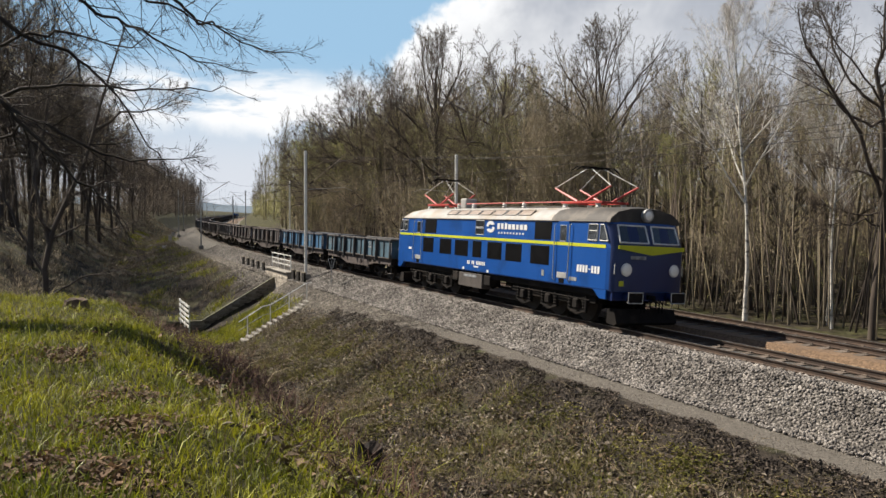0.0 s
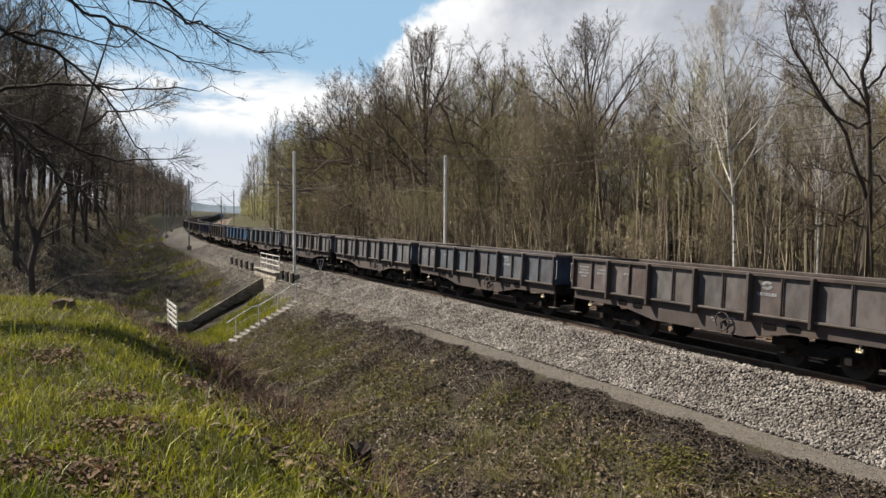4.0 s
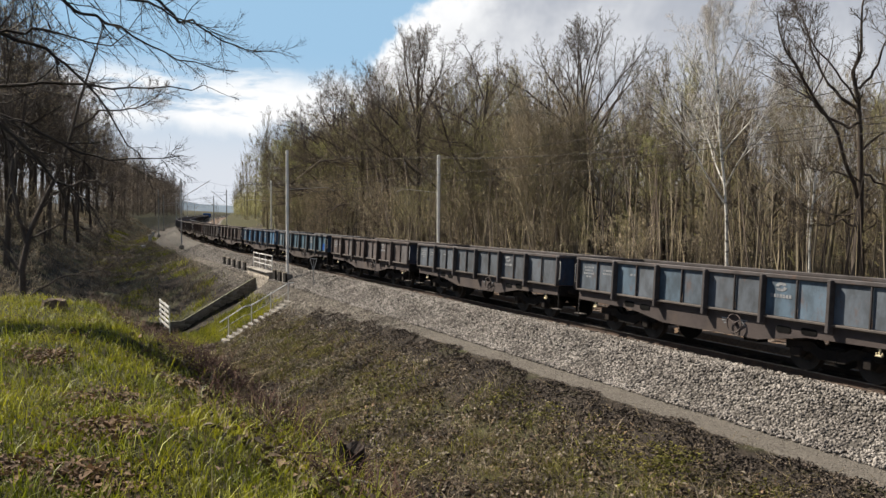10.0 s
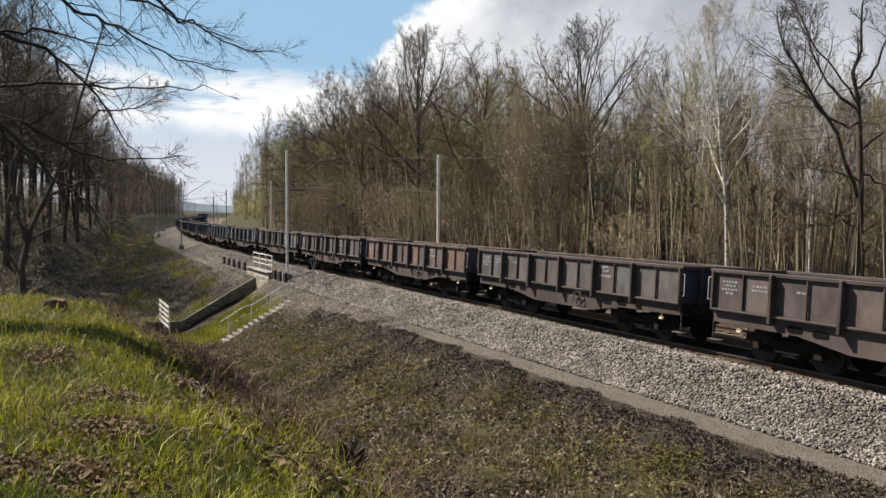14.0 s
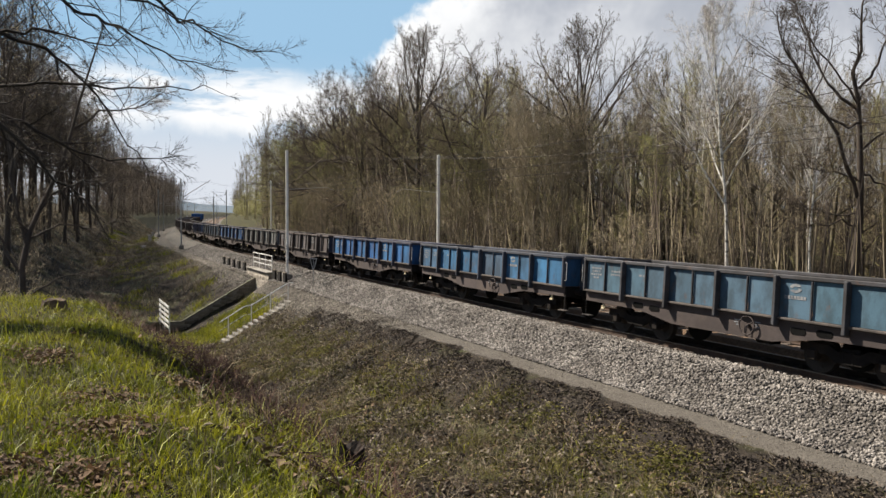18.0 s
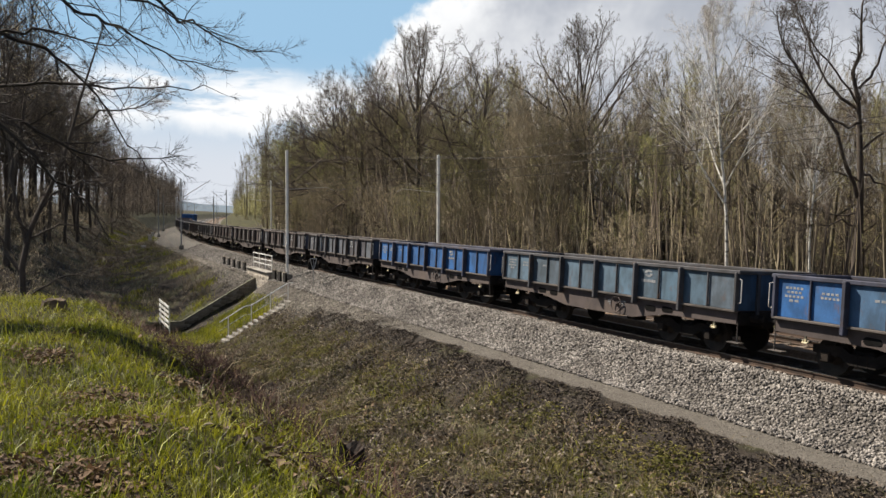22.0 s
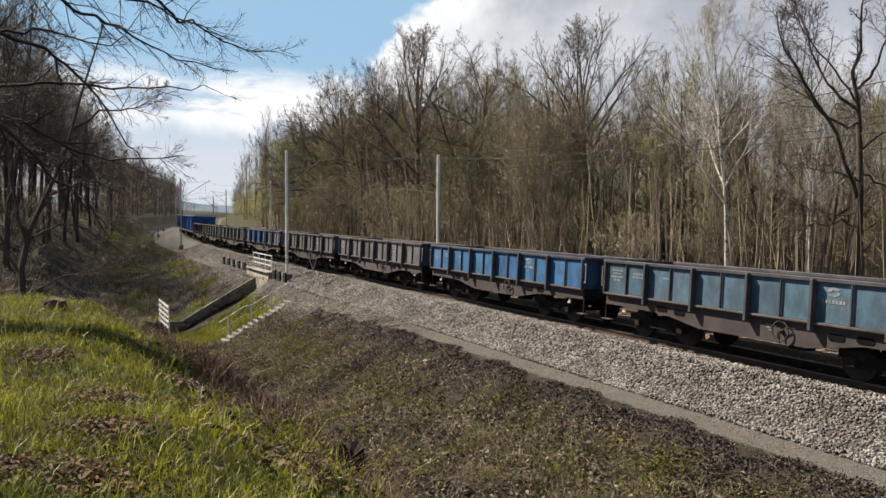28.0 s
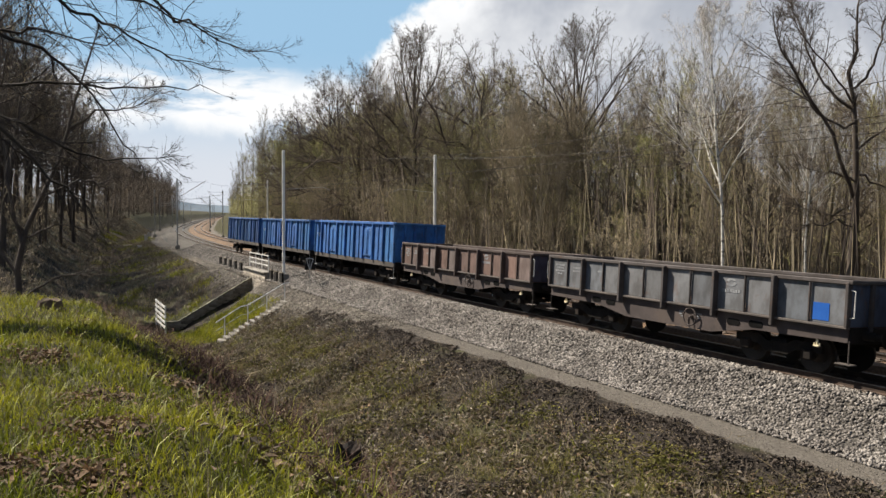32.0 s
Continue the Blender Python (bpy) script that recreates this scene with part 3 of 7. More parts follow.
    earth_col = mix(t, span(t, fine, 0.35, 0.65), (0.0176, 0.0144, 0.012), (0.044, 0.036, 0.0288))
    wob = math_node(t, "MULTIPLY", math_node(t, "SUBTRACT", mid, 0.5), 1.3)
    col = mix(t, span(t, math_node(t, "ADD", rgb.outputs[0], wob), 0.3, 0.75), dry, green)
    col = mix(t, span(t, math_node(t, "ADD", rgb.outputs[2], wob), 0.35, 0.8), col, earth_col)
    col = mix(t, span(t, math_node(t, "ADD", rgb.outputs[1], math_node(t, "MULTIPLY", wob, 0.7)), 0.38, 0.62), col, gravel)
    col = mix(t, 0.4, col, mix(t, fine, (0.35, 0.35, 0.35), (1.5, 1.5, 1.5)), "MULTIPLY")
    t.links.new(col, p.inputs["Base Color"])
    p.inputs["Roughness"].default_value, p.inputs["Specular IOR Level"].default_value = 0.95, 0.2
    b = nd(t, "ShaderNodeBump")
    b.inputs["Strength"].default_value, b.inputs["Distance"].default_value = 0.8, 0.06
    t.links.new(math_node(t, "ADD", mid, fine), b.inputs["Height"]), t.links.new(b.outputs[0], p.inputs["Normal"])
    me.materials.append(m)
    tagged(new("ground", me), "rough spring ground with dry grass, fresh green and a gravel path", "ground", kind="structure")


make_ground()


def strip(name, ss, section, mat, shift=0.0, cant=CANT):
    """A section of (lat, z) drawn along the line at the places ss, tilted with the track."""
    sec = np.array(section)
    la, zz = sec[:, 0], sec[:, 1]
    l2, z2 = la * math.cos(cant) - zz * math.sin(cant) + shift, zz * math.cos(cant) + la * math.sin(cant)
    sg, lg = np.meshgrid(ss, l2, indexing="ij")
    x, y = plan(sg, lg)
    verts = np.stack([x, y, np.broadcast_to(z2, x.shape)], -1).reshape(-1, 3)
    n, m = len(ss), len(section)
    faces = []
    for k in range(n - 1):
        for j in range(m):
            a, b = k * m + j, k * m + (j + 1) % m
            faces.append((a, b, b + m, a + m))
    faces += [tuple(range(m)), tuple(range((n - 1) * m, n * m))]
    sh = Shape()
    sh.v, sh.f = [tuple(p) for p in verts], faces
    return sh.mesh(name, mat)


TRACK_S = steps((-120, 0, 20), (0, 260, 2), (260, 700, 10), (700, 2600, 100))


def make_tracks():
    bed = new("ballast", strip("ballast", TRACK_S, ((3.5, -1.12), (1.75, -0.20), (-1.9, -0.20), (-2.2, -0.95)), M["ballast"]))
    tagged(bed, "bed of pale grey crushed stone under the near track", "ballast", kind="structure")
    bed2 = new("ballast", strip("ballast", TRACK_S, ((2.3, -0.95), (1.85, -0.20), (-1.7, -0.20), (-3.5, -0.98)), M["ballast_rusty"], -4.0))
    tagged(bed2, "bed of rust-brown crushed stone under the far track", "ballast", kind="structure")
    head = ((0.036, -0.02), (0.036, 0.0), (-0.036, 0.0), (-0.036, -0.02))
    rail = ((0.072, -0.172), (0.072, -0.155), (0.012, -0.13), (0.010, -0.045), (0.036, -0.035), (0.036, -0.004), (-0.036, -0.004),
            (-0.036, -0.035), (-0.010, -0.045), (-0.012, -0.13), (-0.072, -0.155), (-0.072, -0.172))
    for k, (shift, label) in enumerate(((0.0, "railway track with rusty-sided steel rails on sleepers, near line"), (-4.0, "railway track with rusty steel rails on sleepers, far line"))):
        track = thing("railway_track", Matrix(), label, "railway track", kind="structure")
        for g in (0.7535, -0.7535):
            sec = [(a + g, z) for a, z in rail]
            r = part("rail", strip("rail", TRACK_S, sec, M["rail_steel"], shift), None, track)
            part("rail_head", strip("rail_head", TRACK_S, [(a + g, z + 0.002) for a, z in head], M["rail_top"], shift), None, r, "worn bright running surface")


make_tracks()
# ------------------------------------------------------------ bare spring trees


def tubes(p0, p1, r0, r1, sides=3):
    """Straight tapered pieces between arrays of points, as triangles; a piece that ends in a point is a spike."""
    d = p1 - p0
    d = d / np.maximum(np.linalg.norm(d, axis=1, keepdims=True), 1e-6)
    ref = np.where(np.abs(d[:, 2:3]) < 0.9, np.array([[0.0, 0, 1]]), np.array([[1.0, 0, 0]]))
    a = np.cross(d, ref)
    a /= np.maximum(np.linalg.norm(a, axis=1, keepdims=True), 1e-6)
    b = np.cross(d, a)
    ang = 2 * np.pi * np.arange(sides) / sides
    ringv = a[:, None] * np.cos(ang)[None, :, None] + b[:, None] * np.sin(ang)[None, :, None]
    low = p0[:, None] + ringv * r0[:, None, None]
    n = len(p0)
    k = np.arange(sides)
    if r1 is None:
        verts = np.concatenate([low, p1[:, None]], 1).reshape(-1, 3)
        base = np.arange(n)[:, None] * (sides + 1)
        tris = np.stack([base + k, base + (k + 1) % sides, np.broadcast_to(base + sides, (n, sides))], -1).reshape(-1, 3)
        return verts, tris
    high = p1[:, None] + ringv * r1[:, None, None]
    verts = np.concatenate([low, high], 1).reshape(-1, 3)
    base = np.arange(n)[:, None] * (2 * sides)
    t1 = np.stack([base + k, base + (k + 1) % sides, base + sides + (k + 1) % sides], -1)
    t2 = np.stack([base + k, base + sides + (k + 1) % sides, base + sides + k], -1)
    return verts, np.concatenate([t1, t2], 1).reshape(-1, 3)


def join(chunks):
    vs, ts, n = [], [], 0
    for v, t in chunks:
        vs.append(v), ts.append(t + n)
        n += len(v)
    return np.concatenate(vs), np.concatenate(ts)


def unit(a):
    return a / np.maximum(np.linalg.norm(a, axis=-1, keepdims=True), 1e-6)


def bend(rng, start, way, length, pieces, wander, lift):
    """A crooked line of points from start, drawn up by lift."""
    pts, d = [start], way
    for _ in range(pieces):
        d = unit(d + rng.normal(0, wander, 3) + np.array([0, 0, lift]))
        pts.append(pts[-1] + d * length / pieces)
    return np.array(pts)


def sprout(rng, pts, rads, count, lo, hi, angle, length, up):
    """Starts, ways, lengths and radii of side shoots along a line of points."""
    f = np.sort(rng.uniform(lo, hi, count)) * (len(pts) - 1)
    i = np.minimum(f.astype(int), len(pts) - 2)
    w = (f - i)[:, None]
    start = pts[i] * (1 - w) + pts[i + 1] * w
    axis = unit(pts[i + 1] - pts[i])
    side = unit(np.cross(axis, rng.normal(0, 1, (count, 3))))
    ang = np.radians(rng.normal(angle, 11, count))[:, None]
    way = unit(axis * np.cos(ang) + side * np.sin(ang) + np.array([0, 0, up]))
    rel = f / (len(pts) - 1)
    rad = rads[i] * (1 - w[:, 0]) + rads[i + 1] * w[:, 0]
    return start, way, length * rng.uniform(0.65, 1.2, count) * (1.12 - 0.75 * (rel - lo) / max(hi - lo, 1e-3)), rad


def shoots(rng, P, R, L, n, lo, hi, angle, ratio, up, lift, wander, segs, thin, least, shorten=0.75):
    """Side shoots of many lines at once. P: lines of points, R: their radii, L: their lengths."""
    N, K = P.shape[0], P.shape[1] - 1
    own = np.repeat(np.arange(N), n)
    f = lo + (hi - lo) * (np.tile(np.arange(n), N) + rng.random(N * n)) / n
    g = f * K
    i = np.minimum(g.astype(int), K - 1)
    w = (g - i)[:, None]
    p = P[own, i] * (1 - w) + P[own, i + 1] * w
    axis = unit(P[own, i + 1] - P[own, i])
    u = unit(np.cross(axis, np.array([0.31, 0.22, 0.92])))
    v = np.cross(axis, u)
    az = np.tile(np.arange(n), N) * 2.4 + np.repeat(rng.uniform(0, 6.28, N), n) + rng.normal(0, 0.5, N * n)
    side = u * np.cos(az)[:, None] + v * np.sin(az)[:, None]
    a = np.radians(np.clip(rng.normal(angle, 9, N * n), 8, 95))[:, None]
    d = unit(axis * np.cos(a) + side * np.sin(a) + np.array([0, 0, up]))
    ln = L[own] * ratio * (1.12 - shorten * f) * rng.uniform(0.75, 1.2, N * n)
    r0 = np.maximum((R[own, i] * (1 - w[:, 0]) + R[own, i + 1] * w[:, 0]) * thin, least)
    pts = [p]
    for k in range(segs):
        d = unit(d + rng.normal(0, wander, d.shape) + np.array([0, 0, lift]))
        pts.append(pts[-1] + d * (ln / segs)[:, None])
    rad = r0[:, None] * (1 - 0.72 * np.linspace(0, 1, segs + 1)[None])
    return np.stack(pts, 1), np.maximum(rad, least * 0.8), ln


def lines(P, R, sides):
    """Tubes along many lines of points."""
    return [tubes(P[:, k], P[:, k + 1], R[:, k], R[:, k + 1], sides) for k in range(P.shape[1] - 1)]


def branch_out(rng, P, R, L, how):
    """Boughs, branches, twigs and sprigs on the limbs."""
    wood, fine = [], []
    least, w = how["twig_r"], how["wander"]
    droop = how["droop"]
    P2, R2, L2 = shoots(rng, P, R, L, how["boughs"], 0.22, 0.99, how["fork"], 0.52, 0.10, how["lift"], w, 4, 0.55, least * 1.5)
    wood += lines(P2, R2, 4)
    P3, R3, L3 = shoots(rng, P2, R2, L2, how["branches"], 0.12, 0.99, how["fork"] * 1.12, 0.50, 0.05 - droop * 0.3, how["lift"] * 0.7 - droop * 0.1, w, 3, 0.55, least * 1.15)
    wood += lines(P3, R3, 3)
    P4, R4, L4 = shoots(rng, P3, R3, L3, how["twigs"], 0.1, 1.0, 44, 0.52, 0.04 - droop * 0.5, -droop * 0.2, w, 1, 0.6, least, 0.5)
    fine.append(tubes(P4[:, 0], P4[:, 1], R4[:, 0], None, 3))
    tips = P4[:, 1]
    if how["sprigs"]:
        P5, R5, L5 = shoots(rng, P4, R4, np.maximum(L4, 0.25), how["sprigs"], 0.2, 0.95, 42, 0.7, 0.03 - droop * 0.5, 0, w, 1, 0.8, least * 0.8, 0.4)
        fine.append(tubes(P5[:, 0], P5[:, 1], R5[:, 0], None, 3))
        tips = P5[:, 1]
    return wood, fine, tips


def leaflets(rng, tips, count, spread=0.12):
    pick = tips[rng.integers(0, len(tips), count)] + rng.normal(0, spread, (count, 3))
    a, b = unit(rng.normal(0, 1, (count, 3))) * rng.uniform(0.03, 0.06, (count, 1)), unit(rng.normal(0, 1, (count, 3))) * 0.022
    v = np.stack([pick - a, pick + b, pick + a, pick - b], 1).reshape(-1, 3)
    k = np.arange(count)[:, None] * 4
    return v, np.concatenate([k + [0, 1, 2], k + [0, 2, 3]])


HABIT = dict(wander=0.06, lift=0.06, droop=0.0, fork=32, boughs=6, branches=5, twigs=4, sprigs=1, twig_r=0.008)


def dome_tree(seed, height, radius, bole=0.3, limbs=11, spread=0.28, angles=(55, 14), lean=(0, 0), buds=0, trunk_top=0.86, stems=1, limb_r=0.5, trunk_wander=0.03, **habit):
    """A bare tree whose limbs end on a dome; the low limbs stand out, the upper ones rise."""
    how = {**HABIT, **habit}
    rng = np.random.default_rng(seed)
    wood, fine, leaf = [], [], []
    PP, RR, LL = [], [], []
    for q in range(stems):
        way = np.array([lean[0], lean[1], 1.0])
        if stems > 1:
            way = way + np.array([math.cos(q * 2.4 + seed), math.sin(q * 2.4 + seed), 0]) * rng.uniform(0.08, 0.42)
        trunk = bend(rng, np.array([math.cos(q * 2.4), math.sin(q * 2.4), 0.0]) * (0.0 if stems == 1 else 0.16), unit(way), height * trunk_top * (1 if stems == 1 else rng.uniform(0.7, 1.0)), 11, trunk_wander, 0.05)
        rads = radius * (1 - 0.86 * np.linspace(0, 1, 12) ** 1.1) * (1 if stems == 1 else rng.uniform(0.6, 1.0))
        rads[0] *= 1.35
        wood.append(tubes(trunk[:-1], trunk[1:], rads[:-1], rads[1:], 7 if stems == 1 else 5))
        f = bole + (0.97 - bole) * ((np.arange(limbs) + rng.random(limbs)) / limbs) ** 0.9
        g = f * 11
        i = np.minimum(g.astype(int), 10)
        w = (g - i)[:, None]
        p = trunk[i] * (1 - w) + trunk[i + 1] * w
        rel = (f - bole) / (0.97 - bole)
        a = np.radians(angles[0] + (angles[1] - angles[0]) * rel + rng.normal(0, 7, limbs))
        az = np.arange(limbs) * 2.4 + rng.uniform(0, 6.28) + rng.normal(0, 0.3, limbs)
        d = np.stack([np.sin(a) * np.cos(az), np.sin(a) * np.sin(az), np.cos(a)], 1)
        # way to the dome round the crown's middle
        c = np.array([0, 0, height * 0.60])
        ax = np.array([spread * height, spread * height, height * 0.42])
        o, e = (p - c) / ax, d / ax
        A, B, C = (e * e).sum(1), (o * e).sum(1), (o * o).sum(1) - 1
        ln = (-B + np.sqrt(np.maximum(B * B - A * C, 0.0))) / A
        ln = np.clip(np.where(C > 0, height * 0.12, ln), height * 0.10, height * 0.55) * rng.uniform(0.82, 1.06, limbs)
        pts = [p]
        for k in range(6):
            d = unit(d + rng.normal(0, how["wander"] * 1.3, d.shape) + np.array([0, 0, how["lift"] * 1.2]))
            pts.append(pts[-1] + d * (ln / 6)[:, None])
        r0 = np.minimum((rads[i] * (1 - w[:, 0]) + rads[i + 1] * w[:, 0]) * 0.62, radius * limb_r) * np.clip(ln / (height * 0.3), 0.45, 1.1)
        R = r0[:, None] * (1 - 0.82 * np.linspace(0, 1, 7)[None])
        PP.append(np.stack(pts, 1)), RR.append(R), LL.append(ln)
        # the leader counts as a limb
        top = np.stack([trunk[5] + (trunk[-1] - trunk[5]) * t for t in np.linspace(0, 1, 7)])[None]
        PP.append(top), RR.append(np.linspace(rads[6], rads[-1], 7)[None] * 0.5), LL.append(np.array([height * 0.3]))
    P, R, L = np.concatenate(PP), np.maximum(np.concatenate(RR), how["twig_r"]), np.concatenate(LL)
    wood += lines(P, R, 5)
    w2, f2, tips = branch_out(rng, P, R, L, how)
    if buds:
        leaf.append(leaflets(rng, tips, buds))
    return join(wood + w2), join(f2), (join(leaf) if leaf else None)


def limb_tree(seed, trunk, trunk_r, limbs, depth=0.5, **habit):
    """A tree of known shape: trunk and limbs as lines of (across, up) points; limbs: (radius, points)."""
    how = {**HABIT, **habit}
    rng = np.random.default_rng(seed)

    def dense(pts, rough, turn):
        y = 0.0
        out = []
        for k, (a, z) in enumerate(pts):
            out.append((a, y, z))
            if k + 1 < len(pts):
                y += turn * math.hypot(pts[k + 1][0] - a, pts[k + 1][1] - z)
        out = np.array(out)
        f = np.linspace(0, len(out) - 1, 13)
        line3 = np.stack([np.interp(f, np.arange(len(out)), out[:, k]) for k in range(3)], 1)
        line3[1:-1] += rng.normal(0, rough, (11, 3))
        return line3

    t = dense(trunk, 0.015, 0.0)
    r = trunk_r * (1 - 0.85 * np.linspace(0, 1, 13))
    wood = [tubes(t[:-1], t[1:], r[:-1], r[1:], 8)]
    P, R, L = [t[4:]], [r[4:]], [2.5]
    for lr, pts in limbs:
        p = dense(pts, 0.05, rng.uniform(-depth, depth))
        rr = lr * (1 - 0.8 * np.linspace(0, 1, 13))
        wood.append(tubes(p[:-1], p[1:], rr[:-1], rr[1:], 6))
        P.append(p[4:]), R.append(rr[4:]), L.append(float(np.linalg.norm(np.diff(p, axis=0), axis=1).sum()) * 0.75)
    w2, f2, tips = branch_out(rng, np.stack(P), np.stack(R), np.array(L), how)
    return join(wood + w2), join(f2), None


KINDS = {}


def tree_kind(key, bark, twig, make=dome_tree, bud=None, **how):
    wood, fine, leaf = make(**how)
    high = how.get("height") or max(z for _, z in how["trunk"])
    KINDS[key] = (high, tri_mesh("trunk", *wood, M[bark]), tri_mesh("crown", *fine, M[twig]), tri_mesh("young_leaves", *leaf, M[bud]) if leaf else None)


RICH = dict(boughs=8, branches=7, twigs=5, sprigs=1)
tree_kind("oak_a", "bark_dark", "twig_dark", seed=11, height=20, radius=0.28, bole=0.34, limbs=13, spread=0.36, angles=(70, 20), wander=0.11, lift=0.03, fork=36, **RICH)
tree_kind("oak_b", "bark_dark", "twig_dark", seed=12, height=19, radius=0.30, bole=0.30, limbs=13, spread=0.46, angles=(82, 28), wander=0.16, lift=0.02, fork=40, trunk_wander=0.06, **RICH)
tree_kind("oak_c", "bark", "twig", seed=13, height=20, radius=0.24, bole=0.34, limbs=13, spread=0.30, angles=(58, 16), wander=0.08, lift=0.035, boughs=7, branches=6)
tree_kind("oak_d", "bark_dark", "twig_dark", seed=19, height=19, radius=0.26, bole=0.36, limbs=13, spread=0.33, angles=(68, 18), wander=0.10, lift=0.03, fork=36, boughs=7, branches=6)
tree_kind("oak_fan", "bark_dark", "twig_dark", seed=23, height=18, radius=0.30, bole=0.36, limbs=20, spread=0.40, angles=(66, 8), wander=0.10, lift=0.03, fork=34, limb_r=0.30, **RICH)
tree_kind("ash_a", "bark_grey", "twig", seed=21, height=18, radius=0.16, bole=0.32, limbs=13, spread=0.23, angles=(52, 14), wander=0.06, lift=0.04, fork=32, boughs=7, branches=6)
tree_kind("ash_b", "bark", "twig_olive", seed=22, height=16, radius=0.15, bole=0.30, limbs=13, spread=0.25, angles=(54, 14), wander=0.07, lift=0.04, fork=32, boughs=7, branches=6)
tree_kind("ash_c", "bark_dark", "twig_dark", seed=24, height=18, radius=0.16, bole=0.30, limbs=13, spread=0.26, angles=(58, 14), wander=0.08, lift=0.035, fork=34, boughs=7, branches=6)
tree_kind("trunk_a", "bark_dark", "twig", seed=61, height=18, radius=0.17, bole=0.46, limbs=11, spread=0.22, angles=(55, 16), wander=0.08, lift=0.03, twigs=3, sprigs=0, twig_r=0.012)
tree_kind("trunk_b", "bark", "twig_olive", seed=62, height=17, radius=0.13, bole=0.36, limbs=11, spread=0.22, angles=(55, 16), wander=0.08, lift=0.03, twigs=3, sprigs=0, twig_r=0.012, buds=250, bud="bud")
tree_kind("slim_a", "bark", "twig_olive", seed=31, height=13, radius=0.09, bole=0.16, limbs=13, spread=0.20, angles=(55, 14), lift=0.03, boughs=6, branches=4, twigs=3, sprigs=0, twig_r=0.012, buds=350, bud="bud")
tree_kind("slim_b", "bark_grey", "twig_pale", seed=32, height=12, radius=0.085, bole=0.12, limbs=13, spread=0.23, angles=(66, 16), lift=0.02, boughs=6, branches=4, twigs=3, sprigs=0, twig_r=0.012)
tree_kind("slim_c", "bark_dark", "twig", seed=33, height=14, radius=0.10, bole=0.22, limbs=11, spread=0.20, angles=(55, 14), lift=0.03, boughs=6, branches=4, twigs=3, sprigs=0, twig_r=0.012)
tree_kind("hazel_a", "bark_grey", "twig_olive", seed=41, height=9, radius=0.055, stems=6, bole=0.14, limbs=8, spread=0.36, angles=(50, 14), trunk_top=0.92, lift=0.02, boughs=4, branches=4, twigs=3, sprigs=0, twig_r=0.011, buds=350, bud="bud", limb_r=0.6)
tree_kind("hazel_b", "bark_grey", "twig_pale", seed=42, height=6.5, radius=0.045, stems=6, bole=0.10, limbs=8, spread=0.45, angles=(85, 30), trunk_top=0.92, lift=0.0, boughs=4, branches=4, twigs=3, sprigs=0, twig_r=0.011, limb_r=0.6, buds=120, bud="bud")
tree_kind("fan_bush", "bark_grey", "twig_grey", seed=44, height=14, radius=0.10, stems=11, bole=0.26, limbs=7, spread=0.34, angles=(30, 10), trunk_top=0.95, lift=0.03, boughs=5, branches=4, twigs=3, sprigs=0, twig_r=0.012, limb_r=0.6, trunk_wander=0.015, fork=28)
tree_kind("willow", "bark_grey", "twig_olive", seed=43, height=12, radius=0.13, bole=0.14, limbs=16, spread=0.36, angles=(60, 14), lift=0.03, boughs=6, branches=6, buds=3200, bud="bud", twig_r=0.010)
tree_kind("birch_a", "birch_bark", "twig_birch", seed=51, height=17, radius=0.115, bole=0.36, limbs=15, spread=0.235, angles=(42, 14), wander=0.05, lift=0.03, droop=0.26, trunk_top=0.93, fork=27, boughs=8, branches=7, twigs=5, sprigs=2, twig_r=0.006, limb_r=0.55)
tree_kind("birch_b", "birch_bark", "twig_birch", seed=52, height=15, radius=0.08, bole=0.42, limbs=11, spread=0.18, angles=(42, 14), wander=0.05, lift=0.03, droop=0.25, trunk_top=0.93, fork=27, boughs=5, branches=5, twigs=4, twig_r=0.006, limb_r=0.55)
tree_kind("oak_open", "bark_dark", "twig_dark", limb_tree, seed=15, trunk=((0, 0), (0.1, 2.5), (0.35, 4.6), (0.30, 6.6), (0.25, 8.6), (0.12, 10.4), (-0.15, 11.7), (0.25, 12.9), (0.05, 14.2), (0.4, 15.6)), trunk_r=0.19,
          limbs=((0.102, ((0.2, 6.3), (-0.35, 7.2), (-0.95, 8.5), (-1.75, 9.6), (-2.7, 10.7), (-3.4, 11.5), (-4.15, 12.3), (-4.6, 13.6))),
                 (0.075, ((0.25, 9.6), (-0.3, 9.3), (-1.4, 9.9), (-2.1, 10.4), (-2.4, 11.3), (-3.1, 12.4))),
                 (0.082, ((0.2, 9.9), (-0.25, 10.4), (-1.0, 11.2), (-1.5, 12.4), (-1.75, 13.8), (-2.3, 15.0))),
                 (0.068, ((0.12, 11.0), (0.7, 12.0), (0.85, 13.4), (1.2, 15.2))), (0.054, ((0.2, 10.2), (-0.9, 11.8), (-2.4, 13.2), (-2.9, 14.6))),
                 (0.051, ((0.35, 5.0), (-0.6, 5.3), (-1.6, 5.1), (-2.9, 4.8))), (0.041, ((0.35, 5.6), (-0.7, 5.5), (-1.8, 5.9), (-2.2, 6.0))),
                 (0.054, ((0.3, 7.5), (1.0, 6.9), (1.9, 6.6), (2.8, 7.0))), (0.061, ((0.28, 8.3), (1.2, 9.2), (1.9, 10.6), (2.2, 12.0))), (0.048, ((0.28, 7.0), (-0.5, 7.3), (-1.7, 7.3), (-3.0, 7.7)))),
          wander=0.14, boughs=11, branches=9, twigs=5, sprigs=1, fork=38, twig_r=0.008)
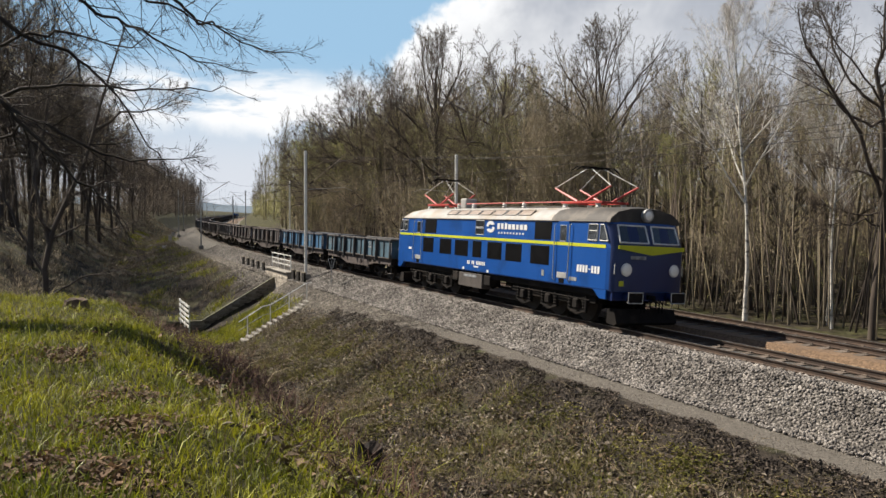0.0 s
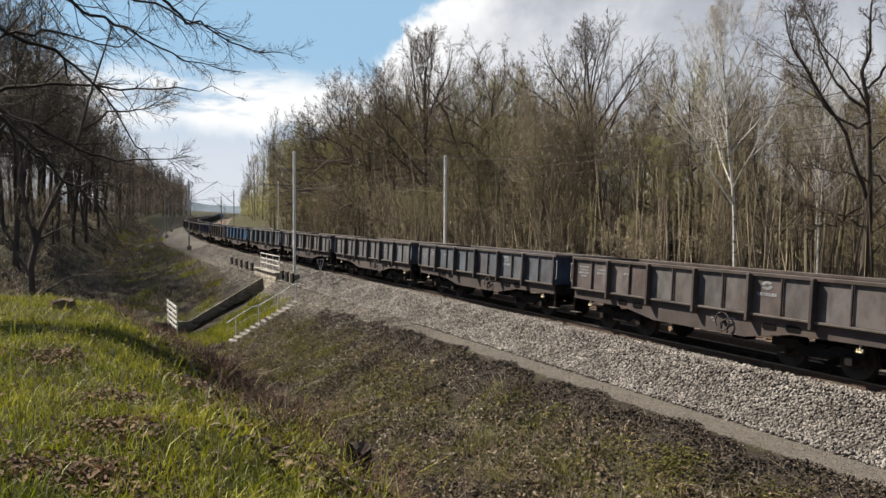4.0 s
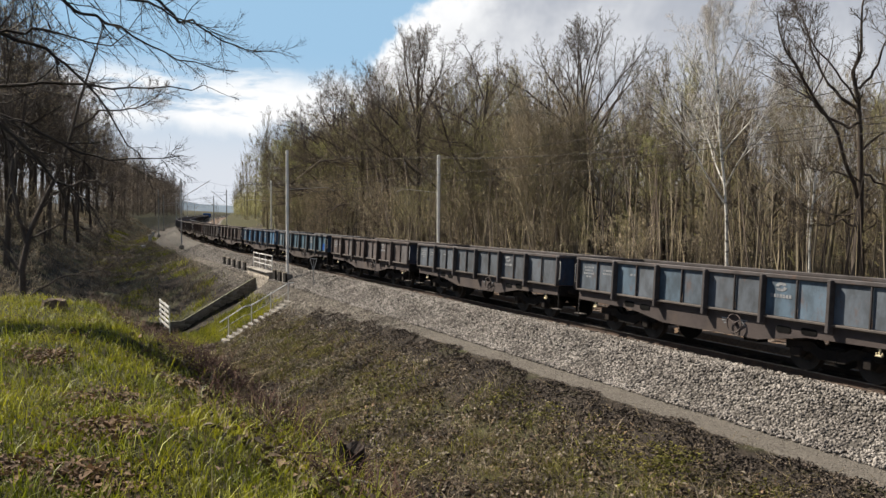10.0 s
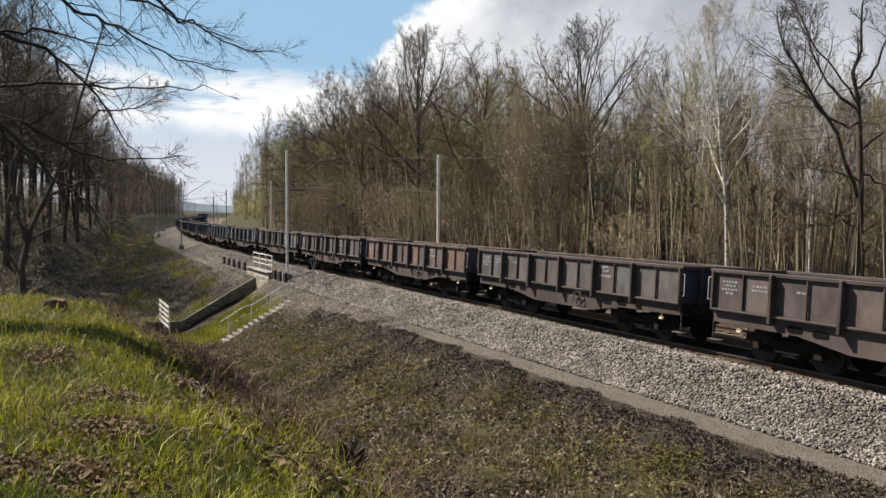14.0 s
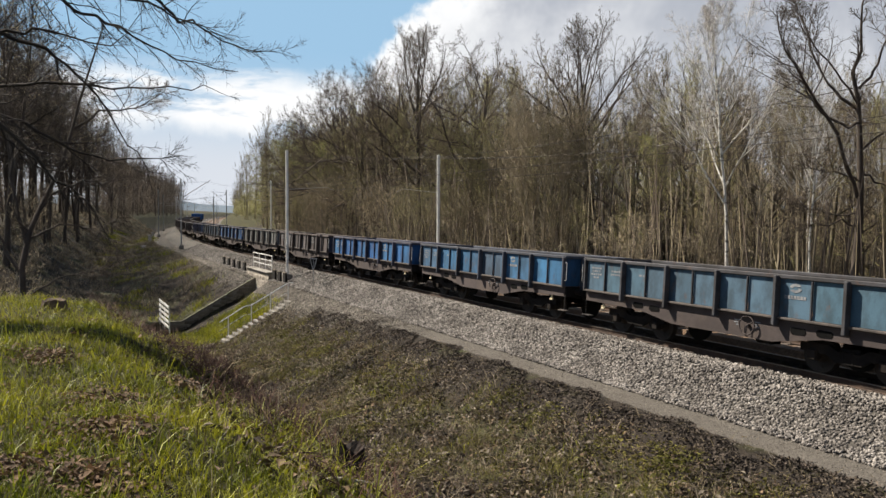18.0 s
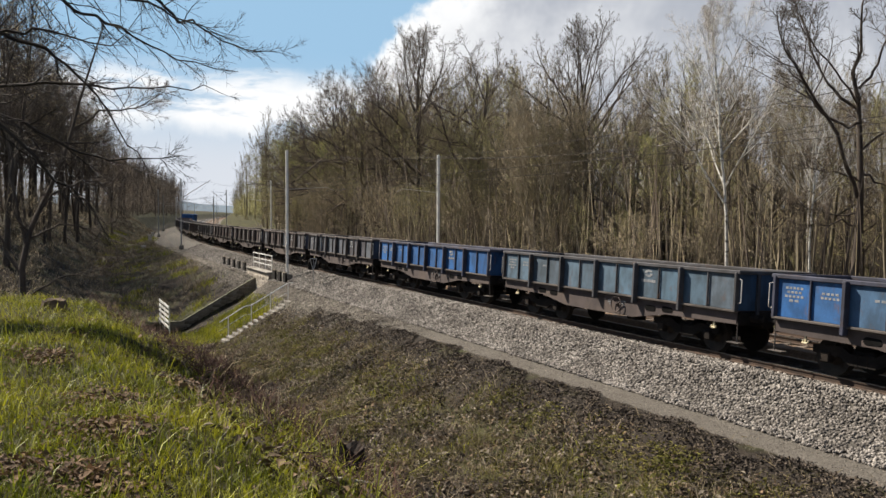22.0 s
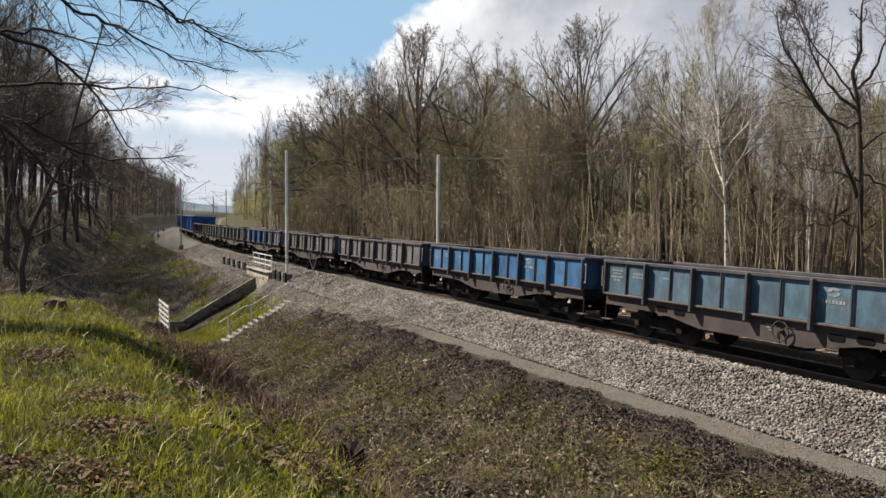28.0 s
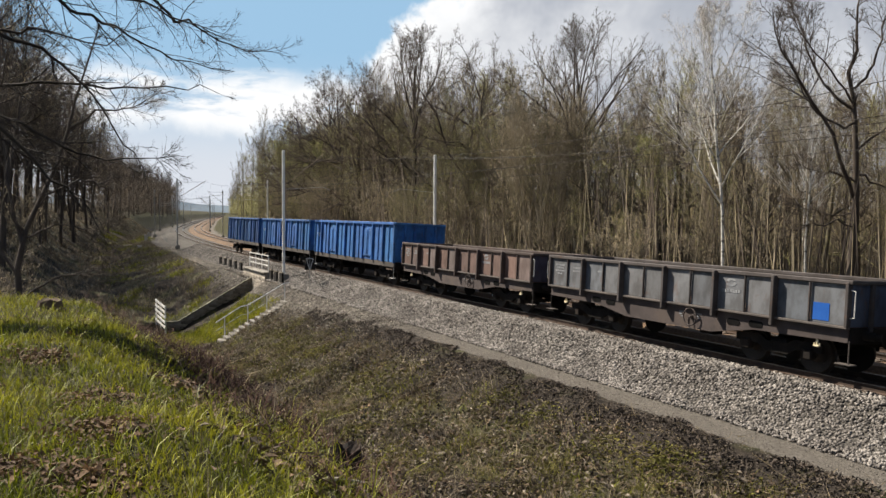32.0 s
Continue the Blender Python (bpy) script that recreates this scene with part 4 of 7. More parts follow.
tree_kind("lean_a", "bark_dark", "twig_dark", limb_tree, seed=25, trunk=((0, 0), (0.0, 2.2), (-0.1, 4.6), (0.25, 6.2), (1.5, 9.0), (2.2, 11.6), (3.2, 15.0)), trunk_r=0.17,
          limbs=((0.09, ((0.1, 5.6), (-0.35, 7.8), (-0.5, 10.2), (-0.2, 13.0))), (0.07, ((0.0, 4.2), (-0.8, 5.6), (-1.6, 8.0), (-1.9, 10.5))), (0.05, ((-0.05, 3.3), (1.2, 4.2), (2.6, 4.5), (3.6, 4.9))),
                 (0.06, ((0.9, 7.6), (2.2, 8.3), (3.4, 8.2), (4.8, 8.8))), (0.06, ((1.9, 10.4), (3.0, 11.2), (4.4, 11.4), (5.5, 12.2))), (0.05, ((0.1, 5.8), (1.4, 6.4), (2.8, 6.2), (4.2, 6.7)))),
          wander=0.12, boughs=13, branches=8, twigs=5, sprigs=1, fork=40, twig_r=0.007)

TREE_LABEL = {"trunk": "slender dark-trunked bare tree at the wood's edge", "lean": "leaning slender bare tree at the knoll's edge", "oak": "tall bare oak with dark crooked limbs and fine twigs", "ash": "slender bare ash with a straight grey-brown trunk",
              "slim": "thin bare young tree in the crowded wood", "hazel": "bushy hazel with pale stems and first yellow-green leaves", "fan": "bare grey bush of many steep stems spreading like a fan",
              "willow": "bushy willow with yellow-green young leaves", "birch": "white-barked birch with hanging fine twigs"}
TREE_CAT = {"willow": "bush", "hazel": "bush", "fan": "bush"}


def plant(key, s, lat, size=1.0, turn=0.0, tilt=(0, 0), group="trees of the wood"):
    kind = key.split("_")[0]
    at = spot(s, lat)
    m = pose(at.x, at.y, at.z - 0.12, tilt[0], tilt[1], 0) @ pose(0, 0, 0, 0, 0, turn) @ Matrix.Scale(size, 4)
    ob = thing("bush" if kind in TREE_CAT else "tree", m, TREE_LABEL[kind], TREE_CAT.get(kind, "tree"), group)
    _, trunk, crown, leaves = KINDS[key]
    part("trunk", trunk, None, ob)
    c = part("crown", crown, None, ob)
    if leaves:
        part("young_leaves", leaves, None, c)
    return ob


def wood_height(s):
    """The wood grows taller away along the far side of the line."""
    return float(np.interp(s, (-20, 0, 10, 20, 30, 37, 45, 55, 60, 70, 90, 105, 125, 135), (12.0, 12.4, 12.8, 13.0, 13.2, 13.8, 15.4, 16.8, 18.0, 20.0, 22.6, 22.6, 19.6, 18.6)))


def make_woods():
    rng = random.Random(5)
    # the wood beyond the far track: an open edge, then row behind row
    rows = [(-12.9, 5.4, 0.48, ("slim_b", "hazel_a", "hazel_b", "hazel_b", "slim_a")),
            (-14.6, 4.4, 0.84, ("trunk_a", "trunk_b", "slim_c")),
            (-16.8, 4.2, 0.80, ("slim_a", "ash_b", "hazel_a", "slim_b", "ash_a", "slim_c")),
            (-20.0, 3.8, 0.94, ("oak_c", "ash_a", "oak_d", "ash_b", "ash_b")),
            (-25.0, 4.6, 1.02, ("oak_c", "oak_a", "ash_a", "oak_d", "ash_b"))]
    for r, (lat, gap, part_of, kinds) in enumerate(rows):
        s = -12.0 - r * 3
        while s < 132:
            key = rng.choice(kinds)
            l2 = lat + rng.uniform(-1.3, 1.3)
            if s > 60:
                l2 -= 0.02 * (s - 60)
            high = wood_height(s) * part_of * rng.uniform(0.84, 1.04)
            if s < 45 and rng.random() < 0.6:
                key = {"slim_a": "slim_c", "ash_b": "ash_c", "trunk_b": "trunk_a", "ash_a": "ash_c", "oak_c": "oak_d"}.get(key, key)
            elif s > 55:
                key = {"oak_d": "oak_c", "trunk_a": "trunk_b"}.get(key, key)
            if not (r < 2 and 17.5 < s < 27):              # the birch and the open oak stand free
                plant(key, s, l2, high / KINDS[key][0], rng.uniform(0, 360), (rng.uniform(-3, 3), rng.uniform(-3, 3)))
            s += gap * rng.uniform(0.6, 1.4)
    # single trees that stand out along the edge: kind, place, height
    for key, s, lat, high, turn in (("oak_d", 88, -18, 23.6, 300), ("oak_b", 98, -16, 23.4, 20), ("oak_a", 104, -17, 22.6, 200), ("oak_b", 110, -16, 20.8, 110), ("ash_b", 117, -15, 18.6, 0), ("oak_d", 126, -15.5, 18.0, 60), ("ash_c", 138, -15, 16.5, 30), ("oak_b", 92, -16, 23.0, 40), ("oak_b", 83.6, -15.5, 20.5, 180), ("oak_a", 78, -16.5, 21.5, 75), ("oak_fan", 70.3, -17, 23.3, 120), ("oak_b", 57.7, -16, 19.8, 250), ("oak_d", 61, -18, 18.5, 10),
                                    ("oak_c", 54.3, -18, 17.4, 0), ("ash_b", 51, -16.5, 16.2, 60), ("fan_bush", 42.9, -14, 13.8, 15), ("oak_fan", 42.4, -17.5, 18.6, 30), ("ash_a", 36.8, -18, 14.4, 90),
                                    ("oak_d", 34.3, -18.5, 15.0, 150), ("ash_b", 32.4, -17, 14.4, 200), ("birch_a", 25.5, -12.8, 15.9, 40), ("birch_b", 21.6, -14.0, 12.4, 20), ("birch_b", 22.8, -15.2, 11.0, 120),
                                    ("oak_c", 24, -18, 12.4, 20), ("ash_a", 17.0, -15, 13.0, 300), ("oak_d", 15.5, -17, 13.0, 100), ("slim_b", 23.6, -13.6, 8.0, 200)):
        plant(key, s, lat, high / KINDS[key][0], turn)
    plant("oak_open", 19.2, -13.4, 0.97, 0)
    for s, lat, size, turn in ((34.5, -16, 0.80, 70), (62, -18, 1.0, 170), (96, -14, 1.15, 60), (109, -12.8, 1.25, 10), (122, -13, 1.25, 100), (131, -15, 1.2, 200)):
        plant("willow", s, lat, size, turn)
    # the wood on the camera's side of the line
    # mostly dark kinds: the shade of this backlit wood is in their colours
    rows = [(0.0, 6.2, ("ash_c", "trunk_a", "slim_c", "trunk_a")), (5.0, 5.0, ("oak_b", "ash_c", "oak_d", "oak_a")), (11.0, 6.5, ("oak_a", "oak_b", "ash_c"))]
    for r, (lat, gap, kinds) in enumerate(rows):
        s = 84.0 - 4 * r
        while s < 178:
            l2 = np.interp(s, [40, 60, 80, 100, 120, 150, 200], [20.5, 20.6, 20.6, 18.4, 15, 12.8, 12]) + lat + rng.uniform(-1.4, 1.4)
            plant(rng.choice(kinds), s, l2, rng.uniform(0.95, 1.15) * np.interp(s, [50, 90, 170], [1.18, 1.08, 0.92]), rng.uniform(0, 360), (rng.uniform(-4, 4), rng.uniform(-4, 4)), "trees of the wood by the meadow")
            s += gap * rng.uniform(0.7, 1.3)
    # trees at the edge of the knoll, close by
    for key, s, lat, size, turn, tilt in (("lean_a", 34.0, 17.9, 1.0, 30, (0, 0)), ("slim_b", 39, 18.9, 0.7, 10, (0, 6)), ("hazel_b", 36, 19.2, 0.6, 0, (0, 0)), ("trunk_a", 67, 20.0, 1.35, 70, (0, 2)), ("trunk_a", 74, 20.4, 1.4, 200, (0, 2)), ("ash_c", 83, 23.5, 1.45, 40, (0, 1)), ("ash_c", 87, 26.5, 1.45, 140, (0, 1)),
                                          ("trunk_a", 91, 23.0, 1.4, 250, (0, 0)), ("ash_c", 96, 24.5, 1.5, 300, (0, 0)), ("oak_d", 102, 22.5, 1.38, 80, (0, 0)), ("ash_c", 108, 21.0, 1.35, 10, (0, 0)), ("ash_c", 113, 24.0, 1.4, 190, (0, 0))):
        plant(key, s, lat, size, turn, tilt, "trees by the knoll")


make_woods()


def far_wood(name, label, places, mats, seed):
    """Woods too deep or far to count: many slight trees in one mesh."""
    stock = [dome_tree(seed=70 + k, height=h, radius=r, bole=0.32, limbs=9, spread=0.2, angles=(46, 12), boughs=5, branches=4, twigs=2, sprigs=0, twig_r=0.013) for k, (h, r) in enumerate(((17, 0.15), (18, 0.17), (15, 0.12)))]
    for which, mat in enumerate(mats):
        chunks = []
        r2 = np.random.default_rng(seed)
        for s, lat, size in places:
            v, t = stock[int(r2.integers(0, 3))][which]
            a = r2.uniform(0, 6.28)
            ca, sa = math.cos(a), math.sin(a)
            at = spot(s, lat)
            x, y, z = v[:, 0], v[:, 1], v[:, 2]
            chunks.append((np.stack([(x * ca - y * sa) * size + at.x, (x * sa + y * ca) * size + at.y, z * size + at.z - 0.1], 1), t))
        ob = new(name, tri_mesh(name, *join(chunks), M[mat]))
        tagged(ob, label, "wood", kind="stuff")


def thicket(name, label, mat, seed, count, s_span, lat_span, z_span, length, radius, up=1.6, power=1.0, tall=None):
    """A tangle of thin stems and twigs."""
    rng = np.random.default_rng(seed)
    s, lat = rng.uniform(*s_span, count), rng.uniform(min(lat_span), max(lat_span), count)
    x, y = plan(s, lat)
    grown = np.interp(s, *tall) if tall else 1.0
    z = ground(s, lat) + z_span[0] + (z_span[1] - z_span[0]) * grown * rng.random(count) ** power
    p0 = np.stack([x, y, z], 1)
    way = unit(rng.normal(0, 1, (count, 3)) * np.array([1, 1, 0.6]) + np.array([0, 0, up]) * (rng.uniform(0.1, 1.2, (count, 1)) if up < 5 else rng.uniform(0.75, 1.3, (count, 1))))
    p1 = p0 + way * (length * rng.uniform(0.5, 1.4, count))[:, None]
    ob = new(name, tri_mesh(name, *tubes(p0, p1, np.full(count, radius), None, 3), M[mat]))
    tagged(ob, label, "thicket", kind="stuff")


TALL = ((-20, 0, 20, 45, 80, 130), (0.55, 0.62, 0.76, 0.95, 1.15, 1.2))


def make_far_woods():
    rng = random.Random(8)
    far = [(s + rng.uniform(-2, 2), lat + rng.uniform(-2, 2), rng.uniform(0.8, 1.1)) for lat in (-34, -43) for s in range(-20, 132, 11)]
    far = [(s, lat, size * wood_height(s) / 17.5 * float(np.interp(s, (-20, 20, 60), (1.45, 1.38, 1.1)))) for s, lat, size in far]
    far += [(s + rng.uniform(-1.5, 1.5), lat + rng.uniform(-2, 2), rng.uniform(0.84, 1.04)) for lat in (-30, -37) for s in range(-8, 50, 4)]
    far += [(s + rng.uniform(-2, 2), lat + rng.uniform(-1.5, 1.5), rng.uniform(0.85, 1.05) * float(np.interp(s, (132, 150, 175, 200, 330), (1.12, 1.05, 0.82, 0.55, 0.42)))) for s in range(132, 330, 6) for lat in (-14, -18, -25)]
    far_wood("wood_behind", "dense bare brown wood behind the edge trees", far, ("bark", "twig"), 1)
    left = [(s + rng.uniform(-3, 3), lat + rng.uniform(-2, 2), rng.uniform(0.8, 1.05)) for s in range(176, 420, 9) for lat in (11.5, 15, 20)]
    left += [(s + rng.uniform(-2, 2), lat + rng.uniform(-2, 2), rng.uniform(0.9, 1.1)) for s in range(84, 175, 8) for lat in (30, 36, 42)]
    # bark and twigs beyond the meadow are darkened to hold the wood's shade
    far_wood("wood_behind", "dense bare wood beyond the meadow, its shade in dark colours", left, ("bark_dark", "twig_dark"), 2)
    # the dark twig colour paints the shade of gaps behind the front trees
    thicket("undergrowth", "undergrowth between the trunks, coloured dark for shaded gaps", "twig_dark", 3, 32000, (-22, 45), (-20, -52), (0, 14), 2.3, 0.018, power=1.15, tall=TALL)
    thicket("undergrowth", "dense brown undergrowth between the trunks", "twig", 13, 32000, (45, 134), (-19, -52), (0, 13), 2.2, 0.015, power=1.15, tall=TALL)
    thicket("undergrowth", "brown brushwood in the depth of the wood", "twig", 17, 26000, (-30, 140), (-30, -62), (0, 6), 2.6, 0.022, power=0.9)
    thicket("undergrowth", "olive brushwood with swelling buds along the wood's edge", "twig_olive", 4, 3500, (-20, 132), (-14.5, -24), (0, 6), 1.3, 0.008, power=1.3, tall=TALL)
    thicket("undergrowth", "olive brushwood closing the far end of the wood", "twig_olive", 14, 14000, (128, 240), (-12.3, -30), (0, 7), 2.0, 0.02, power=1.2, tall=((128, 150, 180, 240), (1.6, 1.2, 0.7, 0.4)))
    thicket("undergrowth", "brown brushwood under the far trees", "twig_dark", 15, 22000, (165, 420), (10.5, 26), (0, 12), 2.6, 0.04, power=1.1)
    thicket("saplings", "pale thin saplings crowded along the wood's edge", "twig_grey", 5, 600, (-20, 132), (-12.6, -26), (0, 0.2), 7.0, 0.04, up=9, )
    thicket("saplings", "pale straight stems standing close at the wood's edge", "bark_grey", 21, 230, (-16, 128), (-12.8, -17.0), (0, 0.1), 7.5, 0.052, up=11)
    thicket("saplings", "dark straight stems standing close at the wood's edge", "bark_dark", 22, 340, (-16, 128), (-13.0, -18.0), (0, 0.1), 10.5, 0.075, up=12)
    thicket("saplings", "dark thin saplings crowded in the wood", "bark_dark", 16, 900, (-20, 132), (-13, -28), (0, 0.2), 9.0, 0.06, up=10)
    # twig_dark puts the wood's inner shade into undergrowth and saplings
    thicket("undergrowth", "tangled undergrowth, coloured dark for the wood's shade", "twig_dark", 6, 13000, (80, 185), (27, 48), (0, 11), 2.2, 0.014, power=1.3)
    thicket("undergrowth", "brushwood deep in the wood, coloured dark for its shade", "twig_dark", 18, 16000, (78, 190), (28, 66), (0, 9), 2.8, 0.025, power=0.9)
    thicket("saplings", "thin saplings in the wood, coloured dark for its shade", "twig_dark", 7, 600, (82, 175), (17.5, 45), (0, 0.2), 6.0, 0.035, up=9)


make_far_woods()


def make_overhang():
    """The tree close by, beyond the picture's edge, whose limbs hang into the view."""
    # unseen trunk, set and thickened so that its shadow crosses the knoll
    at = Vector((-9.7, 13.0, 2.1))
    ob = thing("tree", Matrix.Translation(at), "old beech with long bare drooping limbs over the knoll", "tree", "trees by the knoll")
    rng = np.random.default_rng(77)
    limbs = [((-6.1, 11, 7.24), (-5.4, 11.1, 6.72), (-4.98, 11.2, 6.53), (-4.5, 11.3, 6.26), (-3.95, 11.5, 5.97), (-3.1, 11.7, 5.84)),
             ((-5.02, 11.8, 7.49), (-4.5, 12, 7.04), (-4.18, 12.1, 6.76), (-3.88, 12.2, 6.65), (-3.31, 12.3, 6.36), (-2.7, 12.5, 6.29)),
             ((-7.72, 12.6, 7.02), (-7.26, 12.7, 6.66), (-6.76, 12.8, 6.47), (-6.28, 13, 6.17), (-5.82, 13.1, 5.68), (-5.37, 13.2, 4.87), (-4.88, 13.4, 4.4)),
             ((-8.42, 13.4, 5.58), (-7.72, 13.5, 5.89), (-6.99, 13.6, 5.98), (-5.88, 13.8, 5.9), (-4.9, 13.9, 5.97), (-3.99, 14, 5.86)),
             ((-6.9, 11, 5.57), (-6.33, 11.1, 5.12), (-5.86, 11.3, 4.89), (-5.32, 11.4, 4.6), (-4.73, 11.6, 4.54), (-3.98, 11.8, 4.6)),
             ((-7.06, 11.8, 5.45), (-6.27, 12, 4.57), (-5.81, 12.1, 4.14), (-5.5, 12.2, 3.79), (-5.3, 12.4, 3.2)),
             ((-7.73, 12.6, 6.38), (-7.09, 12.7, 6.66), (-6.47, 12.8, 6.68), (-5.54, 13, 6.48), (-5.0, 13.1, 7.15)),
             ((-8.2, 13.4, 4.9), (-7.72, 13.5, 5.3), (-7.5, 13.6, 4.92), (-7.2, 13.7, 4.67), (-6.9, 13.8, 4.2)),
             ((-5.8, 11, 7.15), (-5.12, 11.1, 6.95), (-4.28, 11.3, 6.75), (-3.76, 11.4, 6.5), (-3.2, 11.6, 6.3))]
    wood, fine = [], []
    trunk = np.array([(0, 0, -0.2), (0.15, 0, 2.2), (0.1, 0.3, 4.5), (0.5, 0.4, 7.0), (0.3, 0.6, 10.0), (0.6, 0.5, 13.5)])
    tr = np.array([0.50, 0.42, 0.35, 0.20, 0.10, 0.03])
    wood.append(tubes(trunk[:-1], trunk[1:], tr[:-1], tr[1:], 9))
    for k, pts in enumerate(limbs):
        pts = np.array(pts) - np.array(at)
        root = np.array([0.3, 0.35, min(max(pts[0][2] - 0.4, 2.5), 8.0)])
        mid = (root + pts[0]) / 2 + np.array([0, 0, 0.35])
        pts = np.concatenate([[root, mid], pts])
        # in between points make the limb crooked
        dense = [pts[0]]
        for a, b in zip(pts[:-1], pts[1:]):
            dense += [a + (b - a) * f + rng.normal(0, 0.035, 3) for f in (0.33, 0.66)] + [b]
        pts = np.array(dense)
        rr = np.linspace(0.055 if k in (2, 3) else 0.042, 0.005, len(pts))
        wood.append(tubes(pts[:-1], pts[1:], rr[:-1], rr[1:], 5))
        st, wy, ln, rad = sprout(rng, pts, rr, 21, 0.24, 1.0, 38, 1.0, -0.02)
        for a, d, l, r in zip(st, wy, ln, rad):
            p2 = bend(rng, a, d, l * 1.1, 5, 0.16, 0.0)
            r2 = np.linspace(min(r * 0.6, 0.012), 0.0025, 6)
            wood.append(tubes(p2[:-1], p2[1:], r2[:-1], r2[1:], 3))
            s3, w3, l3, _ = sprout(rng, p2, r2, 8, 0.15, 1.0, 36, 0.30, 0.06)
            fine.append(tubes(s3, s3 + w3 * l3[:, None], np.full(len(s3), 0.0035), None, 3))
            own = np.repeat(np.arange(len(s3)), 2)
            f = rng.uniform(0.3, 0.9, len(own))[:, None]
            s4 = s3[own] + w3[own] * l3[own, None] * f
            w4 = unit(w3[own] + rng.normal(0, 0.5, (len(own), 3)))
            fine.append(tubes(s4, s4 + w4 * rng.uniform(0.04, 0.13, (len(own), 1)), np.full(len(own), 0.003), None, 3))
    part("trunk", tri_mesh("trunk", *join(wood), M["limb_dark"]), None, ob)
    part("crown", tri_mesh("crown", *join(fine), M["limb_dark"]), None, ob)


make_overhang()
# ------------------------------------------------------------ the train
LOW, HIGH = 12.5, 13.87           # length over buffers
LOW_BODY, HIGH_BODY = 11.38, 12.75


def track_pose(s, half):
    """The pose of a vehicle whose middle is at s: local x is the way it travels, its pivots lie half before and behind."""
    x0, y0, _ = line(s + half)
    x1, y1, _ = line(s - half)
    rz = math.degrees(math.atan2(y1 - y0, x1 - x0))
    return pose(float(x0 + x1) / 2, float(y0 + y1) / 2, 0, 0, 0, rz) @ pose(0, 0, 0, math.degrees(-CANT) * 1.0)


HUES = {"blue": (0.018, 0.10, 0.29), "sky": (0.035, 0.14, 0.28), "steel": (0.075, 0.135, 0.195), "teal": (0.048, 0.105, 0.145), "slate": (0.085, 0.10, 0.12),
        "brown": (0.088, 0.070, 0.066), "grey": (0.135, 0.138, 0.145), "olive": (0.12, 0.13, 0.122), "rust": (0.145, 0.092, 0.076), "dusk": (0.088, 0.08, 0.095)}
# two paints of each low wagon, front to back
PAINT = [("teal", "steel"), ("sky", "teal"), ("brown", "slate"), ("brown", "grey"), ("slate", "dusk"), ("grey", "slate"), ("grey", "brown"), ("slate", "steel"),
         ("sky", "blue"), ("dusk", "brown"), ("blue", "blue"), ("slate", "steel"), ("slate", "slate"), ("brown", "grey"), ("teal", "steel"), ("sky", "steel"),
         ("brown", "brown"), ("brown", "grey"), ("rust", "slate"), ("brown", "slate"), ("brown", "grey"), ("steel", "slate"), ("steel", "teal"), ("sky", "slate"),
         ("blue", "sky"), ("brown", "grey"), ("olive", "grey"), ("blue", "steel"), ("steel", "slate"), ("blue", "blue"), ("slate", "dusk"), ("brown", "slate"),
         ("brown", "grey"), ("brown", "brown"), ("grey", "slate"), ("brown", "brown"), ("steel", "teal"), ("sky", "blue"), ("grey", "brown"), ("olive", "slate"),
         ("blue", "brown"), ("slate", "slate"), ("grey", "slate"), ("rust", "grey")]


def buffer_shape():
    sh = Shape()
    m = pose(0, 0, 0, 0, 90, 0)
    sh.lathe(((0.09, -0.05), (0.10, 0.0), (0.10, 0.30), (0.075, 0.31), (0.075, 0.50), (0.20, 0.52), (0.22, 0.545), (0.20, 0.56)), 14, m)
    return sh.mesh("buffer", M["under_black"], True)


def wheelset_shape(r):
    sh = Shape()
    m = pose(0, 0, 0, 90, 0, 0)
    sh.lathe(((0.07, -0.9), (0.07, 0.9)), 8, m)
    for y in (-1, 1):
        pr = ((0.10, 0.66), (r + 0.03, 0.67), (r + 0.03, 0.695), (r, 0.70), (r - 0.01, 0.80), (r * 0.82, 0.79), (r * 0.45, 0.74), (0.14, 0.80), (0.12, 0.86))
        sh.lathe([(a, b * y) for a, b in pr], 20, m)
        for k in range(3):                       # casting marks show that it turns
            a = 2.1 * k
            sh.box((r * 0.62 * math.cos(a), -0.775 * y, r * 0.62 * math.sin(a)), (0.10, 0.02, 0.05))
    return sh.mesh("wheelset", M["wheel_steel"], True)


def bogie_frame_shape():
    sh = Shape()
    for y in (-1, 1):
        sh.prism([(-1.25, 0.52), (-1.25, 0.70), (-0.5, 0.74), (-0.3, 0.62), (0.3, 0.62), (0.5, 0.74), (1.25, 0.70), (1.25, 0.52), (0.55, 0.50), (0.32, 0.36), (-0.32, 0.36), (-0.55, 0.50)], y * 0.96, y * 1.06)
        for x in (-0.9, 0.9):
            sh.box((x, y * 1.03, 0.46), (0.26, 0.20, 0.26), 0.03)
        for x in (-0.12, 0.12):
            sh.tube([(x, y * 1.0, 0.36), (x, y * 1.0, 0.64)], 0.07, 8)
    sh.box((0, 0, 0.62), (0.5, 2.0, 0.2), 0.03)
    sh.box((0, 0, 0.82), (0.6, 0.6, 0.25), 0.03)
    return sh.mesh("frame", M["under_black"])


WHEELS = []          # every wheelset that turns, with its axle's place on the bogie


def add_bogie(parent, x, meshes):
    wheel, frame_mesh = meshes
    b = part("bogie", frame_mesh, None, parent, at=(x, 0, 0))
    for a in (-0.9, 0.9):
        w = part("wheelset", wheel, None, b, at=(a, 0, 0.46))
        WHEELS.append((w, a, 0.46))
    return b


